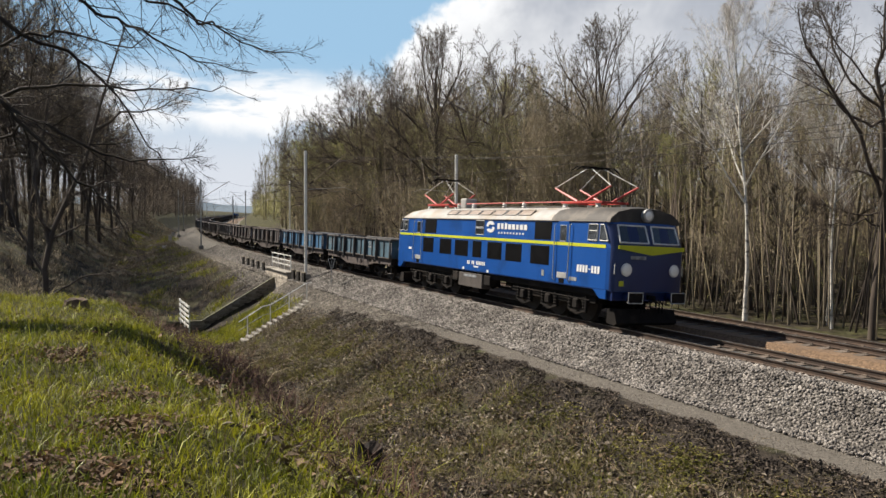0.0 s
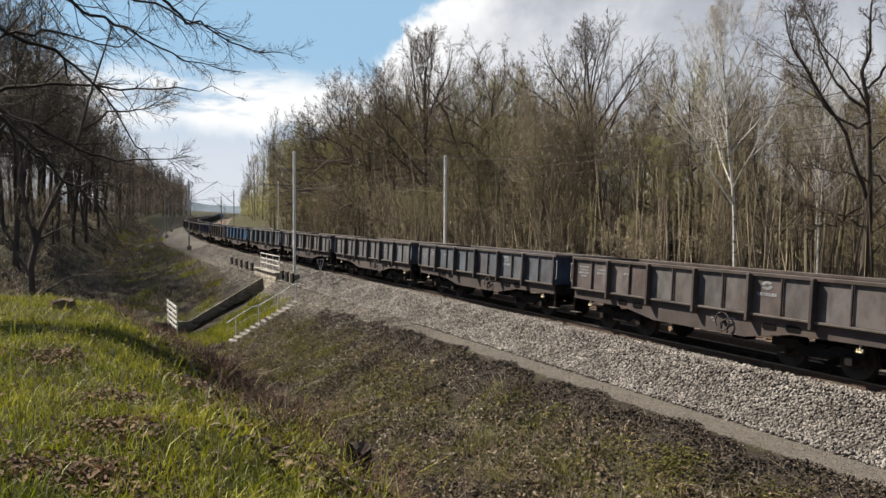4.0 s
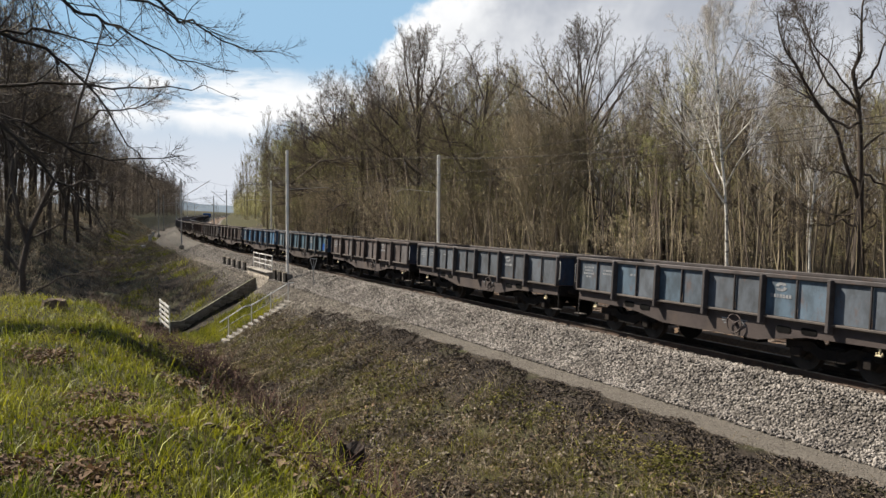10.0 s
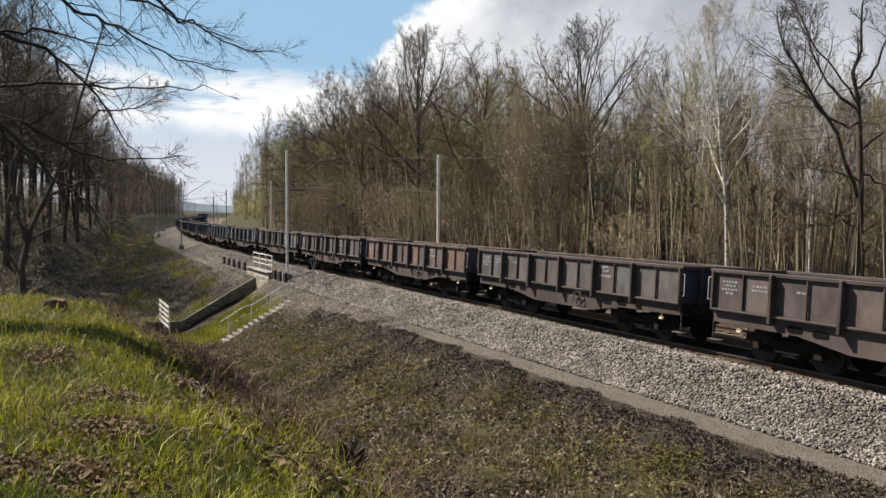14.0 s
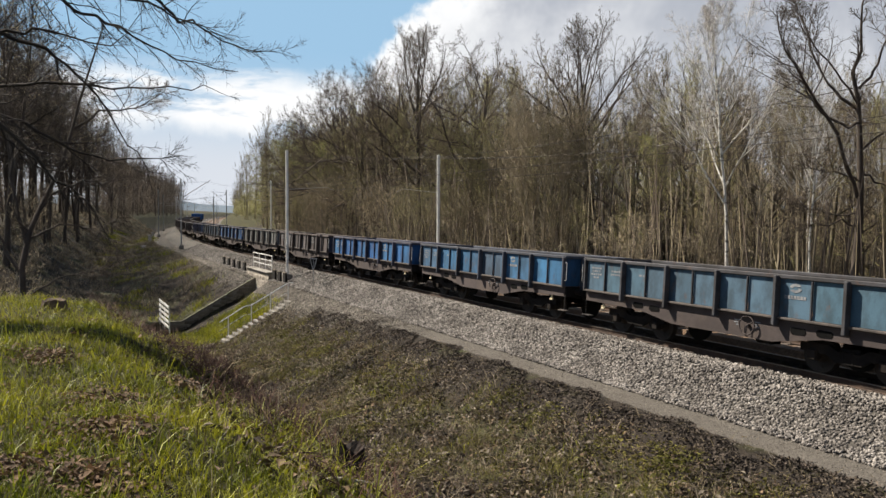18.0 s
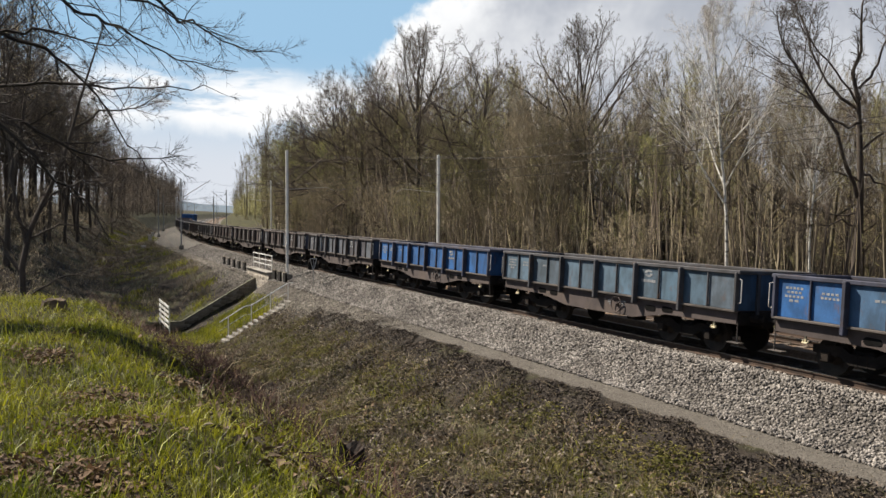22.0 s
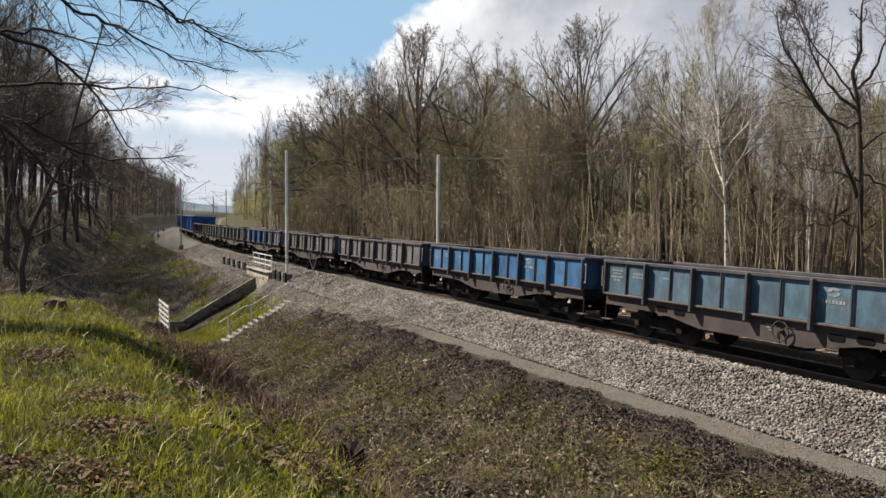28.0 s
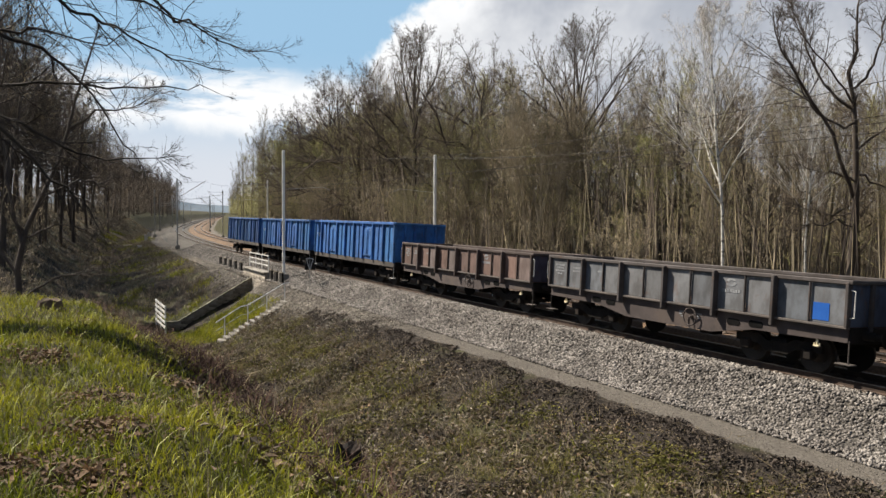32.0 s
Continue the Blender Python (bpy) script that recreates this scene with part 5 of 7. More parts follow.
def panel_shape(w, h):
    sh = Shape()
    sh.box((0, 0, h / 2), (w, 0.012, h), 0.003)
    return sh


def low_wagon():
    """One low-sided open wagon; its side walls are twelve sheets between stakes."""
    ob = thing("wagon", Matrix(), "low-sided open goods wagon", "wagon", "wagons of the goods train")
    L2, W, Z0, Z1 = LOW_BODY / 2, 1.375, 1.27, 2.29
    for y in (-1, 1):
        sill = Shape()
        sill.prism([(-L2 + 0.05, 1.20), (-L2 + 0.05, 0.90), (-L2 + 2.6, 0.86), (-L2 + 4.0, 0.62), (L2 - 4.0, 0.62), (L2 - 2.6, 0.86), (L2 - 0.05, 0.90), (L2 - 0.05, 1.20)], y * 1.30, y * 1.345)
        part("side_sill", sill, M["sill_brown"], ob, "fish-bellied steel side beam")
        for k, (a, b) in enumerate(((-L2 + 3.25, 0.97), (-L2 + 2.55, 1.0), (L2 - 3.25, 0.97), (L2 - 2.55, 1.0))):
            pts = []
            for i in range(12):
                ang = 2 * math.pi * i / 12
                pts.append((a + 0.13 * (1 if math.cos(ang) > 1e-6 else -1) + 0.085 * math.cos(ang), b + 0.085 * math.sin(ang)))
            # black plate on the solid beam stands for the shade inside an opening
            hole = Shape().prism(pts, y * 1.335, y * 1.358)
            part("beam_opening", hole, M["rubber_and_shade_black"], ob)
        ledge = Shape().box((0, y * 1.41, 1.235), (LOW_BODY, 0.13, 0.06), 0.012)
        part("ledge", ledge, M["frame_dark"], ob)
        rim = Shape().box((0, y * 1.385, 2.235), (LOW_BODY, 0.13, 0.11), 0.02)
        part("top_rail", rim, M["stake_paint"], ob)
        bay = (LOW_BODY - 0.16) / 6
        sheet = panel_shape(bay / 2 - 0.04, Z1 - Z0 - 0.10).mesh("wall_panel", M["wall_paint"])
        for k in range(12):
            part("wall_panel", sheet, None, ob, at=(-L2 + 0.08 + bay / 2 * (k + 0.5), y * W, Z0))
        stake = Shape().box((0, y * (W + 0.10), 1.65), (0.10, 0.18, 1.20), 0.015).mesh("stake", M["stake_paint"])
        thin = Shape().box((0, y * (W + 0.035), 1.72), (0.045, 0.06, 0.92), 0.008).mesh("rib", M["stake_paint"])
        for k in range(6):
            if k:
                part("stake", stake, None, ob, at=(-L2 + 0.08 + bay * k, 0, 0))
            part("rib", thin, None, ob, at=(-L2 + 0.08 + bay * (k + 0.5), 0, 0))
        for x in (-1, 1):
            part("corner_post", Shape().box((x * (L2 - 0.04), y * 1.41, 1.74), (0.09, 0.14, 1.0), 0.015), M["stake_paint"], ob)
            hook = Shape().box((0, 0, 0), (0.05, 0.04, 0.16), 0.01).box((0, -0.02 * 1, -0.08), (0.16, 0.05, 0.045), 0.012).box((-0.07, 0, -0.05), (0.03, 0.04, 0.07), 0.008).box((0.07, 0, -0.05), (0.03, 0.04, 0.07), 0.008)
            part("brake_hook", hook, M["hook_cream"], ob, "pale cream brake setting lever", at=(x * (L2 - 0.85), y * 1.28, 0.80))
            part("step", Shape().box((x * (L2 - 0.1), y * 1.3, 0.42), (0.40, 0.22, 0.025), 0.005).tube([(x * (L2 - 0.02), y * 1.32, 0.42), (x * (L2 - 0.02), y * 1.32, 0.95)], 0.016, 6), M["frame_dark"], ob)
        wheel = Shape().ring((0, 0, 0), 0.235, 0.019).tube([(0, 0.0, 0), (0, -0.10 * y, 0)], 0.05, 8)
        for k in range(3):
            a = math.pi * 2 * k / 3 + 0.5
            wheel.tube([(0, 0, 0), (0.23 * math.cos(a), 0, 0.23 * math.sin(a))], 0.016, 5)
        part("handwheel", wheel, M["sill_brown"], ob, "brake handwheel", at=(-1.0 * y, y * 1.43, 0.93))
        for x in (0.62, 1.25):
            part("marking", Shape().box((0.0, 0, 0.05), (0.20, 0.006, 0.03)).box((-0.04, 0, -0.01), (0.12, 0.006, 0.03)).box((0.02, 0, -0.07), (0.10, 0.006, 0.03)), M["faded_mark"], ob, at=(x, y * 1.349, 0.98))
        for k, (x0, rows) in enumerate(((-L2 + 0.55, ((0.5, 0.30), (0.42, 0.20), (0.55, 0.10), (0.3, 0.0))), (-L2 + 1.5, ((0.45, 0.24), (0.5, 0.14))), (-L2 + 2.7, ((0.3, 0.2),)))):
            words = Shape()
            for w0, z0 in rows:
                n = max(2, int(w0 / 0.1))
                for i in range(n):
                    words.box((-w0 / 2 + (i + 0.5) * w0 / n, 0, z0), (w0 / n * 0.7, 0.005, 0.055))
            part("marking", words, M["faded_mark"], ob, "faded lettering as plain bars", at=(x0 * (1 if y < 0 else -1), y * (W + 0.009), 1.68))
        sign = Shape()
        for r in range(2):
            pts = []
            for i in range(7):
                a = math.pi * (0.15 + 0.8 * i / 6) + math.pi * r
                pts.append((0.17 * math.cos(a), 0.11 * math.sin(a)))
            for i in range(6, -1, -1):
                a = math.pi * (0.15 + 0.8 * i / 6) + math.pi * r
                pts.append((0.08 * math.cos(a + 0.25), 0.045 * math.sin(a + 0.25)))
            sign.prism(pts, -0.004, 0.004)
        comb = [(0.31, -0.262), (-0.31, -0.262)]
        for i in range(7):
            x0 = -0.305 + i * 0.09
            comb += [(x0, -0.25), (x0, -0.18), (x0 + 0.065, -0.18), (x0 + 0.065, -0.25)]
        sign.prism(comb, -0.004, 0.004)
        part("emblem", sign, M["orange_paint"] if y > 0 else M["faded_mark"], ob, "faded round emblem over plain bars", at=((-L2 + 0.08 + bay / 2 * 8.5) * (1 if y < 0 else -1), y * (W + 0.010), 1.98))
    for x in (-1, 1):
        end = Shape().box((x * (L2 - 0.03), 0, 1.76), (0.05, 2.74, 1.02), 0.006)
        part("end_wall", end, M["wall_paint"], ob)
        for y in (-0.7, 0, 0.7):
            part("end_post", Shape().box((x * (L2 + 0.03), y, 1.7), (0.09, 0.10, 1.1), 0.015), M["stake_paint"], ob)
        part("end_rail", Shape().box((x * (L2 + 0.01), 0, 2.24), (0.14, 2.9, 0.10), 0.02), M["stake_paint"], ob)
        part("headstock", Shape().box((x * (L2 - 0.03), 0, 1.05), (0.12, 2.62, 0.36), 0.02).box((x * (L2 + 0.25), 0, 1.03), (0.5, 0.09, 0.14), 0.03), M["under_black"], ob)
        part("grab_handle", Shape().tube([(x * (L2 + 0.02), -1.40, 1.45), (x * (L2 + 0.13), -1.42, 1.47), (x * (L2 + 0.13), -1.42, 2.05), (x * (L2 + 0.02), -1.40, 2.07)], 0.014, 6), M["white_rail"], ob)
        for y in (-0.875, 0.875):
            part("buffer", BUFFER, None, ob, at=pose(x * (L2 + 0.02), y, 1.06, 0, 0, 0 if x > 0 else 180))
    part("floor", Shape().box((0, 0, 1.22), (LOW_BODY - 0.1, 2.7, 0.06)), M["wagon_inside"], ob)
    under = Shape().box((0, 0, 0.95), (LOW_BODY - 0.4, 0.5, 0.4), 0.03)
    for x in (-2.6, -1.2, 1.2, 2.6):
        under.box((x, 0, 1.0), (0.14, 2.5, 0.3))
    under.tube([(-1.5, 0.5, 0.62), (0.1, 0.5, 0.62)], 0.2, 10).box((0.9, -0.5, 0.62), (0.5, 0.4, 0.35), 0.03)
    part("underframe", under, M["under_black"], ob)
    for x in (-3.55, 3.55):
        add_bogie(ob, x, BOGIE)
    return ob


def high_wagon():
    """One high-sided open wagon with ribbed walls and doors."""
    ob = thing("wagon", Matrix(), "blue high-sided open goods wagon with ribbed steel walls", "wagon", "wagons of the goods train")
    L2, W, Z0, Z1 = HIGH_BODY / 2, 1.37, 1.22, 3.25
    for y in (-1, 1):
        part("side_sill", Shape().box((0, y * 1.33, 1.09), (HIGH_BODY, 0.09, 0.26), 0.02), M["frame_dark"], ob)
        part("top_rail", Shape().box((0, y * 1.40, 3.18), (HIGH_BODY, 0.15, 0.14), 0.02), M["wall_paint"], ob)
        bay = HIGH_BODY / 9
        sheet = panel_shape(bay - 0.02, Z1 - Z0 - 0.1).mesh("wall_panel", M["wall_paint"])
        stake = Shape().box((0, y * (W + 0.06), 2.18), (0.12, 0.13, 1.96), 0.02).mesh("stake", M["wall_paint"])
        door = Shape()
        for x in (-0.33, 0.33):
            door.box((x, 0, 0.78), (0.60, 0.03, 1.50), 0.008).box((x, y * 0.03, 0.78), (0.40, 0.03, 1.30), 0.01)
        door.tube([(-0.6, y * 0.06, 0.1), (0.6, y * 0.06, 0.1)], 0.02, 6)
        dm = door.mesh("door", M["wall_paint"])
        for k in range(9):
            x = -L2 + bay * (k + 0.5)
            part("wall_panel", sheet, None, ob, at=(x, y * W, Z0))
            if k:
                part("stake", stake, None, ob, at=(-L2 + bay * k, 0, 0))
            if k in (2, 6):
                part("door", dm, None, ob, at=(x, y * (W + 0.02), Z0 + 0.12))
            else:
                part("rib", Shape().box((x, y * (W + 0.03), 2.18), (0.05, 0.05, 1.9), 0.01), M["wall_paint"], ob)
        for x in (-1, 1):
            part("corner_post", Shape().box((x * (L2 - 0.05), y * 1.38, 2.2), (0.11, 0.14, 2.0), 0.02), M["wall_paint"], ob)
            part("step", Shape().box((x * (L2 - 0.2), y * 1.32, 0.42), (0.40, 0.22, 0.025), 0.005).tube([(x * (L2 - 0.1), y * 1.33, 0.42), (x * (L2 - 0.1), y * 1.33, 1.0)], 0.016, 6), M["mast_grey"], ob)
        part("marking", Shape().box((0, 0, 0.06), (0.5, 0.006, 0.06)).box((0, 0, -0.06), (0.35, 0.006, 0.05)), M["white_paint"], ob, at=(-L2 + 0.7 * 1, y * (W + 0.012), 2.35))
    for x in (-1, 1):
        end = Shape().box((x * (L2 - 0.03), 0, 2.22), (0.05, 2.76, 1.96), 0.006)
        part("end_wall", end, M["wall_paint"], ob)
        for y in (-0.85, -0.3, 0.3, 0.85):
            part("end_post", Shape().box((x * (L2 + 0.03), y, 2.15), (0.10, 0.11, 1.9), 0.015), M["wall_paint"], ob)
        part("end_rail", Shape().box((x * (L2 + 0.02), 0, 3.18), (0.14, 2.85, 0.13), 0.02), M["wall_paint"], ob)
        part("headstock", Shape().box((x * (L2 - 0.03), 0, 1.05), (0.12, 2.62, 0.36), 0.02).box((x * (L2 + 0.25), 0, 1.03), (0.5, 0.09, 0.14), 0.03), M["under_black"], ob)
        for y in (-0.875, 0.875):
            part("buffer", BUFFER, None, ob, at=pose(x * (L2 + 0.02), y, 1.06, 0, 0, 0 if x > 0 else 180))
    part("floor", Shape().box((0, 0, 1.20), (HIGH_BODY - 0.1, 2.7, 0.06)), M["wagon_inside"], ob)
    part("underframe", Shape().box((0, 0, 0.95), (HIGH_BODY - 0.4, 0.5, 0.4), 0.03).tube([(-1.5, 0.5, 0.62), (0.1, 0.5, 0.62)], 0.2, 10), M["under_black"], ob)
    for x in (-4.3, 4.3):
        add_bogie(ob, x, BOGIE)
    return ob


BUFFER = buffer_shape()
BOGIE = (wheelset_shape(0.46), bogie_frame_shape())
TRAIN = []           # every vehicle, with its middle's distance behind the train's front and half its pivots' distance
WORDS = {"blue": "bright blue", "sky": "blue", "steel": "faded steel-blue", "teal": "dull teal-blue", "slate": "slate-grey", "brown": "dirty brown",
         "grey": "grimy grey", "olive": "grey-green", "rust": "rust-brown", "dusk": "purplish grey"}


def make_wagons():
    rng = random.Random(9)
    first = low_wagon()
    low = [first] + [copy_thing(first, Matrix()) for _ in PAINT[1:]]
    for n, (ob, (a, b)) in enumerate(zip(low, PAINT)):
        if n:
            for child in ob.children:
                if child.name.startswith("bogie"):
                    for k, w in enumerate(child.children):
                        WHEELS.append((w, w.matrix_basis.translation.x, 0.46))
        tagged(ob, f"low open wagon with {WORDS[a]}" + (f" and {WORDS[b]}" if a != b else "") + " walls")
        order = {}
        for child in ob.children:
            kind = child.name.split(".")[0]
            if kind in ("stake", "rib", "corner_post", "top_rail", "end_post", "end_rail"):
                child.color = (*(0.66 * (0.25 * c + 0.75 * d) for c, d in zip(HUES[a], HUES["brown"])), 1)
            if kind in ("wall_panel", "end_wall"):
                k = order.setdefault(kind, 0)
                order[kind] += 1
                w = 0.75 * rng.random() ** 1.6
                hue = tuple(c * (1 - w) + d * w for c, d in zip(HUES[a], HUES[b]))
                if n == 40 and kind == "wall_panel":      # half repainted
                    hue = HUES["blue"] if 1 <= k % 12 <= 6 else HUES["grey"]
                # end walls take a much darker colour that holds their shade
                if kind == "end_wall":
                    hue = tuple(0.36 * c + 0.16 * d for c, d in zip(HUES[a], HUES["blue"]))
                lum = rng.uniform(0.84, 1.16)
                child.color = (*(c * lum for c in hue), 1)
        if n in (14, 42):
            part("repair_patch", Shape().box((0, 0, 0), (0.42, 0.006, 0.40)), M["patch_blue"], ob, "fresh bright blue paint patch", at=(LOW_BODY / 2 - 0.72, -1.386, 1.53))
        TRAIN.append([ob, 19.24 + LOW * (n + 0.5), 3.55])
    start = 19.24 + LOW * len(low)
    high = high_wagon()
    for n in range(3):
        ob = high if n == 0 else copy_thing(high, Matrix())
        if n:
            for child in ob.children:
                if child.name.startswith("bogie"):
                    for w in child.children:
                        WHEELS.append((w, w.matrix_basis.translation.x, 0.46))
        lum = (1.0, 0.85, 0.6)[n]
        for child in ob.children:
            child.color = (*(c * lum * rng.uniform(0.9, 1.1) for c in (0.03, 0.13, 0.38)), 1)
        TRAIN.append([ob, start + HIGH * (n + 0.5), 4.3])


make_wagons()
# ------------------------------------------------------------ the electric locomotive
ENDS = [(8.20, 1.50), (8.75, 1.50), (8.98, 1.44), (9.10, 1.30), (9.16, 0.70), (9.18, 0.0)]     # plan of the nose: x and half width


def nose_x(x, z):
    """The windscreens lean back above the stripe."""
    return x - max(0.0, z - 2.62) * 0.40 * min(1.0, max(0.0, (x - 8.0) / 0.9))


def nose_ring(z, shrink=0.0):
    """The whole outline of the body at height z, front end first, going round."""
    half = [(nose_x(x, z), w - shrink) for x, w in ENDS if w - shrink > 0] + [(nose_x(ENDS[-1][0], z), 0.0)]
    right = [(x, -w) for x, w in half]
    left = [(x, w) for x, w in reversed(half[:-1])]
    front = right + left
    back = [(-x, -y) for x, y in front]
    return front + back


def hull(levels):
    """A closed skin through outlines at several heights (z, shrink)."""
    sh = Shape()
    rings = [nose_ring(z, s) for z, s in levels]
    n = min(len(r) for r in rings)
    pts = [(x, y, z) for r, (z, _) in zip(rings, levels) for x, y in r]
    n = len(rings[0])
    faces = []
    for k in range(len(levels) - 1):
        for i in range(n):
            a, b = k * n + i, k * n + (i + 1) % n
            faces.append((a, b, b + n, a + n))
    faces.append(tuple(range(n))[::-1])
    faces.append(tuple(range((len(levels) - 1) * n, len(levels) * n)))
    return sh.add(pts, faces)


def face_plate(corners, out, depth=0.03):
    """A slab from four corners given round, pushed out along a direction."""
    sh = Shape()
    o = Vector(out).normalized() * depth
    pts = [Vector(c) for c in corners]
    pts = [tuple(p - o * 0.3) for p in pts] + [tuple(p + o) for p in pts]
    return sh.add(pts, [(3, 2, 1, 0), (4, 5, 6, 7), (0, 1, 5, 4), (1, 2, 6, 5), (2, 3, 7, 6), (3, 0, 4, 7)])


def frame_of(corners, out, width, depth):
    """A bar along each side of a four-cornered opening."""
    sh = Shape()
    pts = [Vector(c) for c in corners]
    o = Vector(out).normalized() * depth
    for a, b in zip(pts, pts[1:] + pts[:1]):
        sh.tube([tuple(a + o), tuple(b + o)], width, 6)
    return sh


def make_loco():
    ob = thing("locomotive", Matrix(), "blue six-axle electric locomotive with a yellow waist stripe", "locomotive")
    # body: cut away over the bogies by the dark valance below
    part("body", hull(((1.22, 0.02), (1.26, 0.0), (2.62, 0.0), (3.40, 0.03), (3.47, 0.05))), M["loco_blue"], ob, "glossy bright blue body shell")
    for x in (1, -1):
        apron = Shape().prism([(x * 8.05, 1.24), (x * 8.45, 0.92), (x * 9.02, 0.92), (x * 9.02, 1.24)], -1.40, 1.40)
        part("apron", apron, M["loco_navy"], ob)
    for y in (-1, 1):
        part("side_apron", Shape().prism([(-8.1, 1.24), (-8.45, 0.95), (-8.8, 0.95), (-8.8, 1.24)], y * 1.44, y * 1.495).prism([(8.1, 1.24), (8.45, 0.95), (8.8, 0.95), (8.8, 1.24)], y * 1.44, y * 1.495), M["loco_blue"], ob)
    # roof
    prof = [(-1.47, 3.45), (-1.40, 3.62), (-1.12, 3.84), (-0.6, 3.98), (0, 4.02), (0.6, 3.98), (1.12, 3.84), (1.40, 3.62), (1.47, 3.45)]
    def roof_piece(xs):
        sh = Shape()
        pts = []
        for x, k in xs:
            for y, z in prof:
                pts.append((x, y * (0.90 + 0.10 * min(1, k + 0.2)), 3.45 + (z - 3.45) * max(k, 0.02)))
        n = len(prof)
        faces = [(i * n + j, i * n + j + 1, (i + 1) * n + j + 1, (i + 1) * n + j) for i in range(len(xs) - 1) for j in range(n - 1)]
        faces += [tuple(range(n))[::-1], tuple(range((len(xs) - 1) * n, len(xs) * n))]
        return sh.add(pts, faces)
    part("roof", roof_piece([(-8.72, 0.05), (-8.5, 0.55), (-8.0, 0.9), (-7.2, 1.0), (5.4, 1.0)]), M["loco_roof"], ob, "whitish weathered roof", smooth=True)
    part("roof_front", roof_piece([(5.4, 1.0), (7.9, 1.0), (8.55, 0.97), (8.78, 0.90)]), M["loco_roof_dark"], ob, "soot-brown forward roof", smooth=True)
    for y in (-1, 1):
        part("gutter", Shape().tube([(-8.5, y * 1.49, 3.455), (8.6, y * 1.49, 3.455)], 0.022, 6), M["loco_roof_dark"], ob)
        for k in range(7):
            x0 = -3.5 + k * 1.06
            c = [(x0 + 0.06, y * 1.375, 3.645), (x0 + 0.98, y * 1.375, 3.645), (x0 + 0.98, y * 1.13, 3.845), (x0 + 0.06, y * 1.13, 3.845)]
            w = part("skylight", face_plate(c, (0, y * 0.62, 0.78), 0.02), M["skylight"], ob, "brownish roof window")
            part("frame", frame_of(c, (0, y * 0.62, 0.78), 0.022, 0.022), M["loco_roof"], w)
    for x, l in ((-4.1, 0.5), (-2.6, 0.5), (0.2, 0.4), (1.8, 0.5)):
        part("roof_insulator", Shape().lathe(((0.07, 3.98), (0.11, 4.03), (0.07, 4.08), (0.11, 4.13), (0.06, 4.2)), 10, Matrix.Translation((x, -0.45, 0))), M["white_rail"], ob)
    part("roof_conductor", Shape().tube([(-4.6, -0.45, 4.20), (4.6, -0.45, 4.20)], 0.025, 6), M["pantograph_red"], ob)
    part("roof_box", Shape().box((-3.6, -0.2, 4.22), (0.55, 0.6, 0.48), 0.04), M["loco_roof"], ob, "pale roof box")
    part("roof_walkway", Shape().box((0, 0.35, 4.06), (7.5, 0.45, 0.05), 0.01), M["loco_roof_dark"], ob)
    # pantographs, both raised
    for x in (-6.2, 5.9):
        p = part("pantograph", Shape().box((x, -0.55, 4.17), (2.5, 0.08, 0.08), 0.01).box((x, 0.55, 4.17), (2.5, 0.08, 0.08), 0.01).box((x - 1.1, 0, 4.17), (0.08, 1.2, 0.08), 0.01).box((x + 1.1, 0, 4.17), (0.08, 1.2, 0.08), 0.01).box((x, 0, 4.19), (0.1, 1.2, 0.09), 0.01), M["pantograph_red"], ob, "red raised diamond pantograph")
        for y in (-0.55, 0.55):
            for k in (-1, 1):
                part("lower_arm", Shape().tube([(x + k * 0.25, y, 4.2), (x + k * 1.7, y * 1.05, 4.72)], [0.055, 0.03], 6), M["pantograph_red"], p)
                part("upper_arm", Shape().tube([(x + k * 1.7, y * 1.05, 4.72), (x + k * 0.10, y * 0.5, 5.42)], 0.014, 5), M["white_rail"], p)
                part("insulator", Shape().lathe(((0.08, 3.92), (0.12, 4.0), (0.08, 4.06), (0.11, 4.12)), 8, Matrix.Translation((x + k * 1.0, y, 0))), M["white_rail"], p)
        head = Shape()
        for k in (-0.16, 0.16):
            head.tube([(x + k, -0.95, 5.30), (x + k, -0.72, 5.45), (x + k, 0.72, 5.45), (x + k, 0.95, 5.30)], 0.022, 6)
        head.box((x, 0, 5.42), (0.4, 0.9, 0.03), 0.005)
        part("collector_head", head, M["under_black"], p)
    # sides
    for y in (-1, 1):
        yy = y * 1.503
        stripe = Shape().box((0, yy, 2.655), (17.4, 0.012, 0.11))
        part("stripe", stripe, M["loco_yellow"], ob, "lime-yellow stripe")
        lows = ((-5.70, -4.54), (-3.83, -2.62), (-2.24, -0.97), (-0.53, 0.25), (0.787, 1.96), (2.29, 3.5), (4.15, 5.41))
        for a, b in lows:
            g = Shape().box(((a + b) / 2, y * 1.50, 2.19), (b - a, 0.02, 0.69), 0.004)
            w = part("grille", g, M["grille"], ob, "black ventilation grille")
            sl = Shape()
            k = a + 0.06
            while k < b - 0.03:
                sl.box((k, y * 1.512, 2.19), (0.022, 0.012, 0.64))
                k += 0.075
            part("slats", sl, M["grille"], w)
        for a, b in ((-5.60, -4.32), (4.35, 5.47)):
            part("grille", Shape().box(((a + b) / 2, y * 1.485, 3.08), (b - a, 0.02, 0.66), 0.004), M["grille"], ob, "black ventilation grille")
        for a, b in ((-0.36, 0.39),):
            for z in (2.95, 3.27):
                w = part("side_window", Shape().box(((a + b) / 2, y * 1.482, z), (b - a, 0.02, 0.27), 0.01), M["cab_glass"], ob)
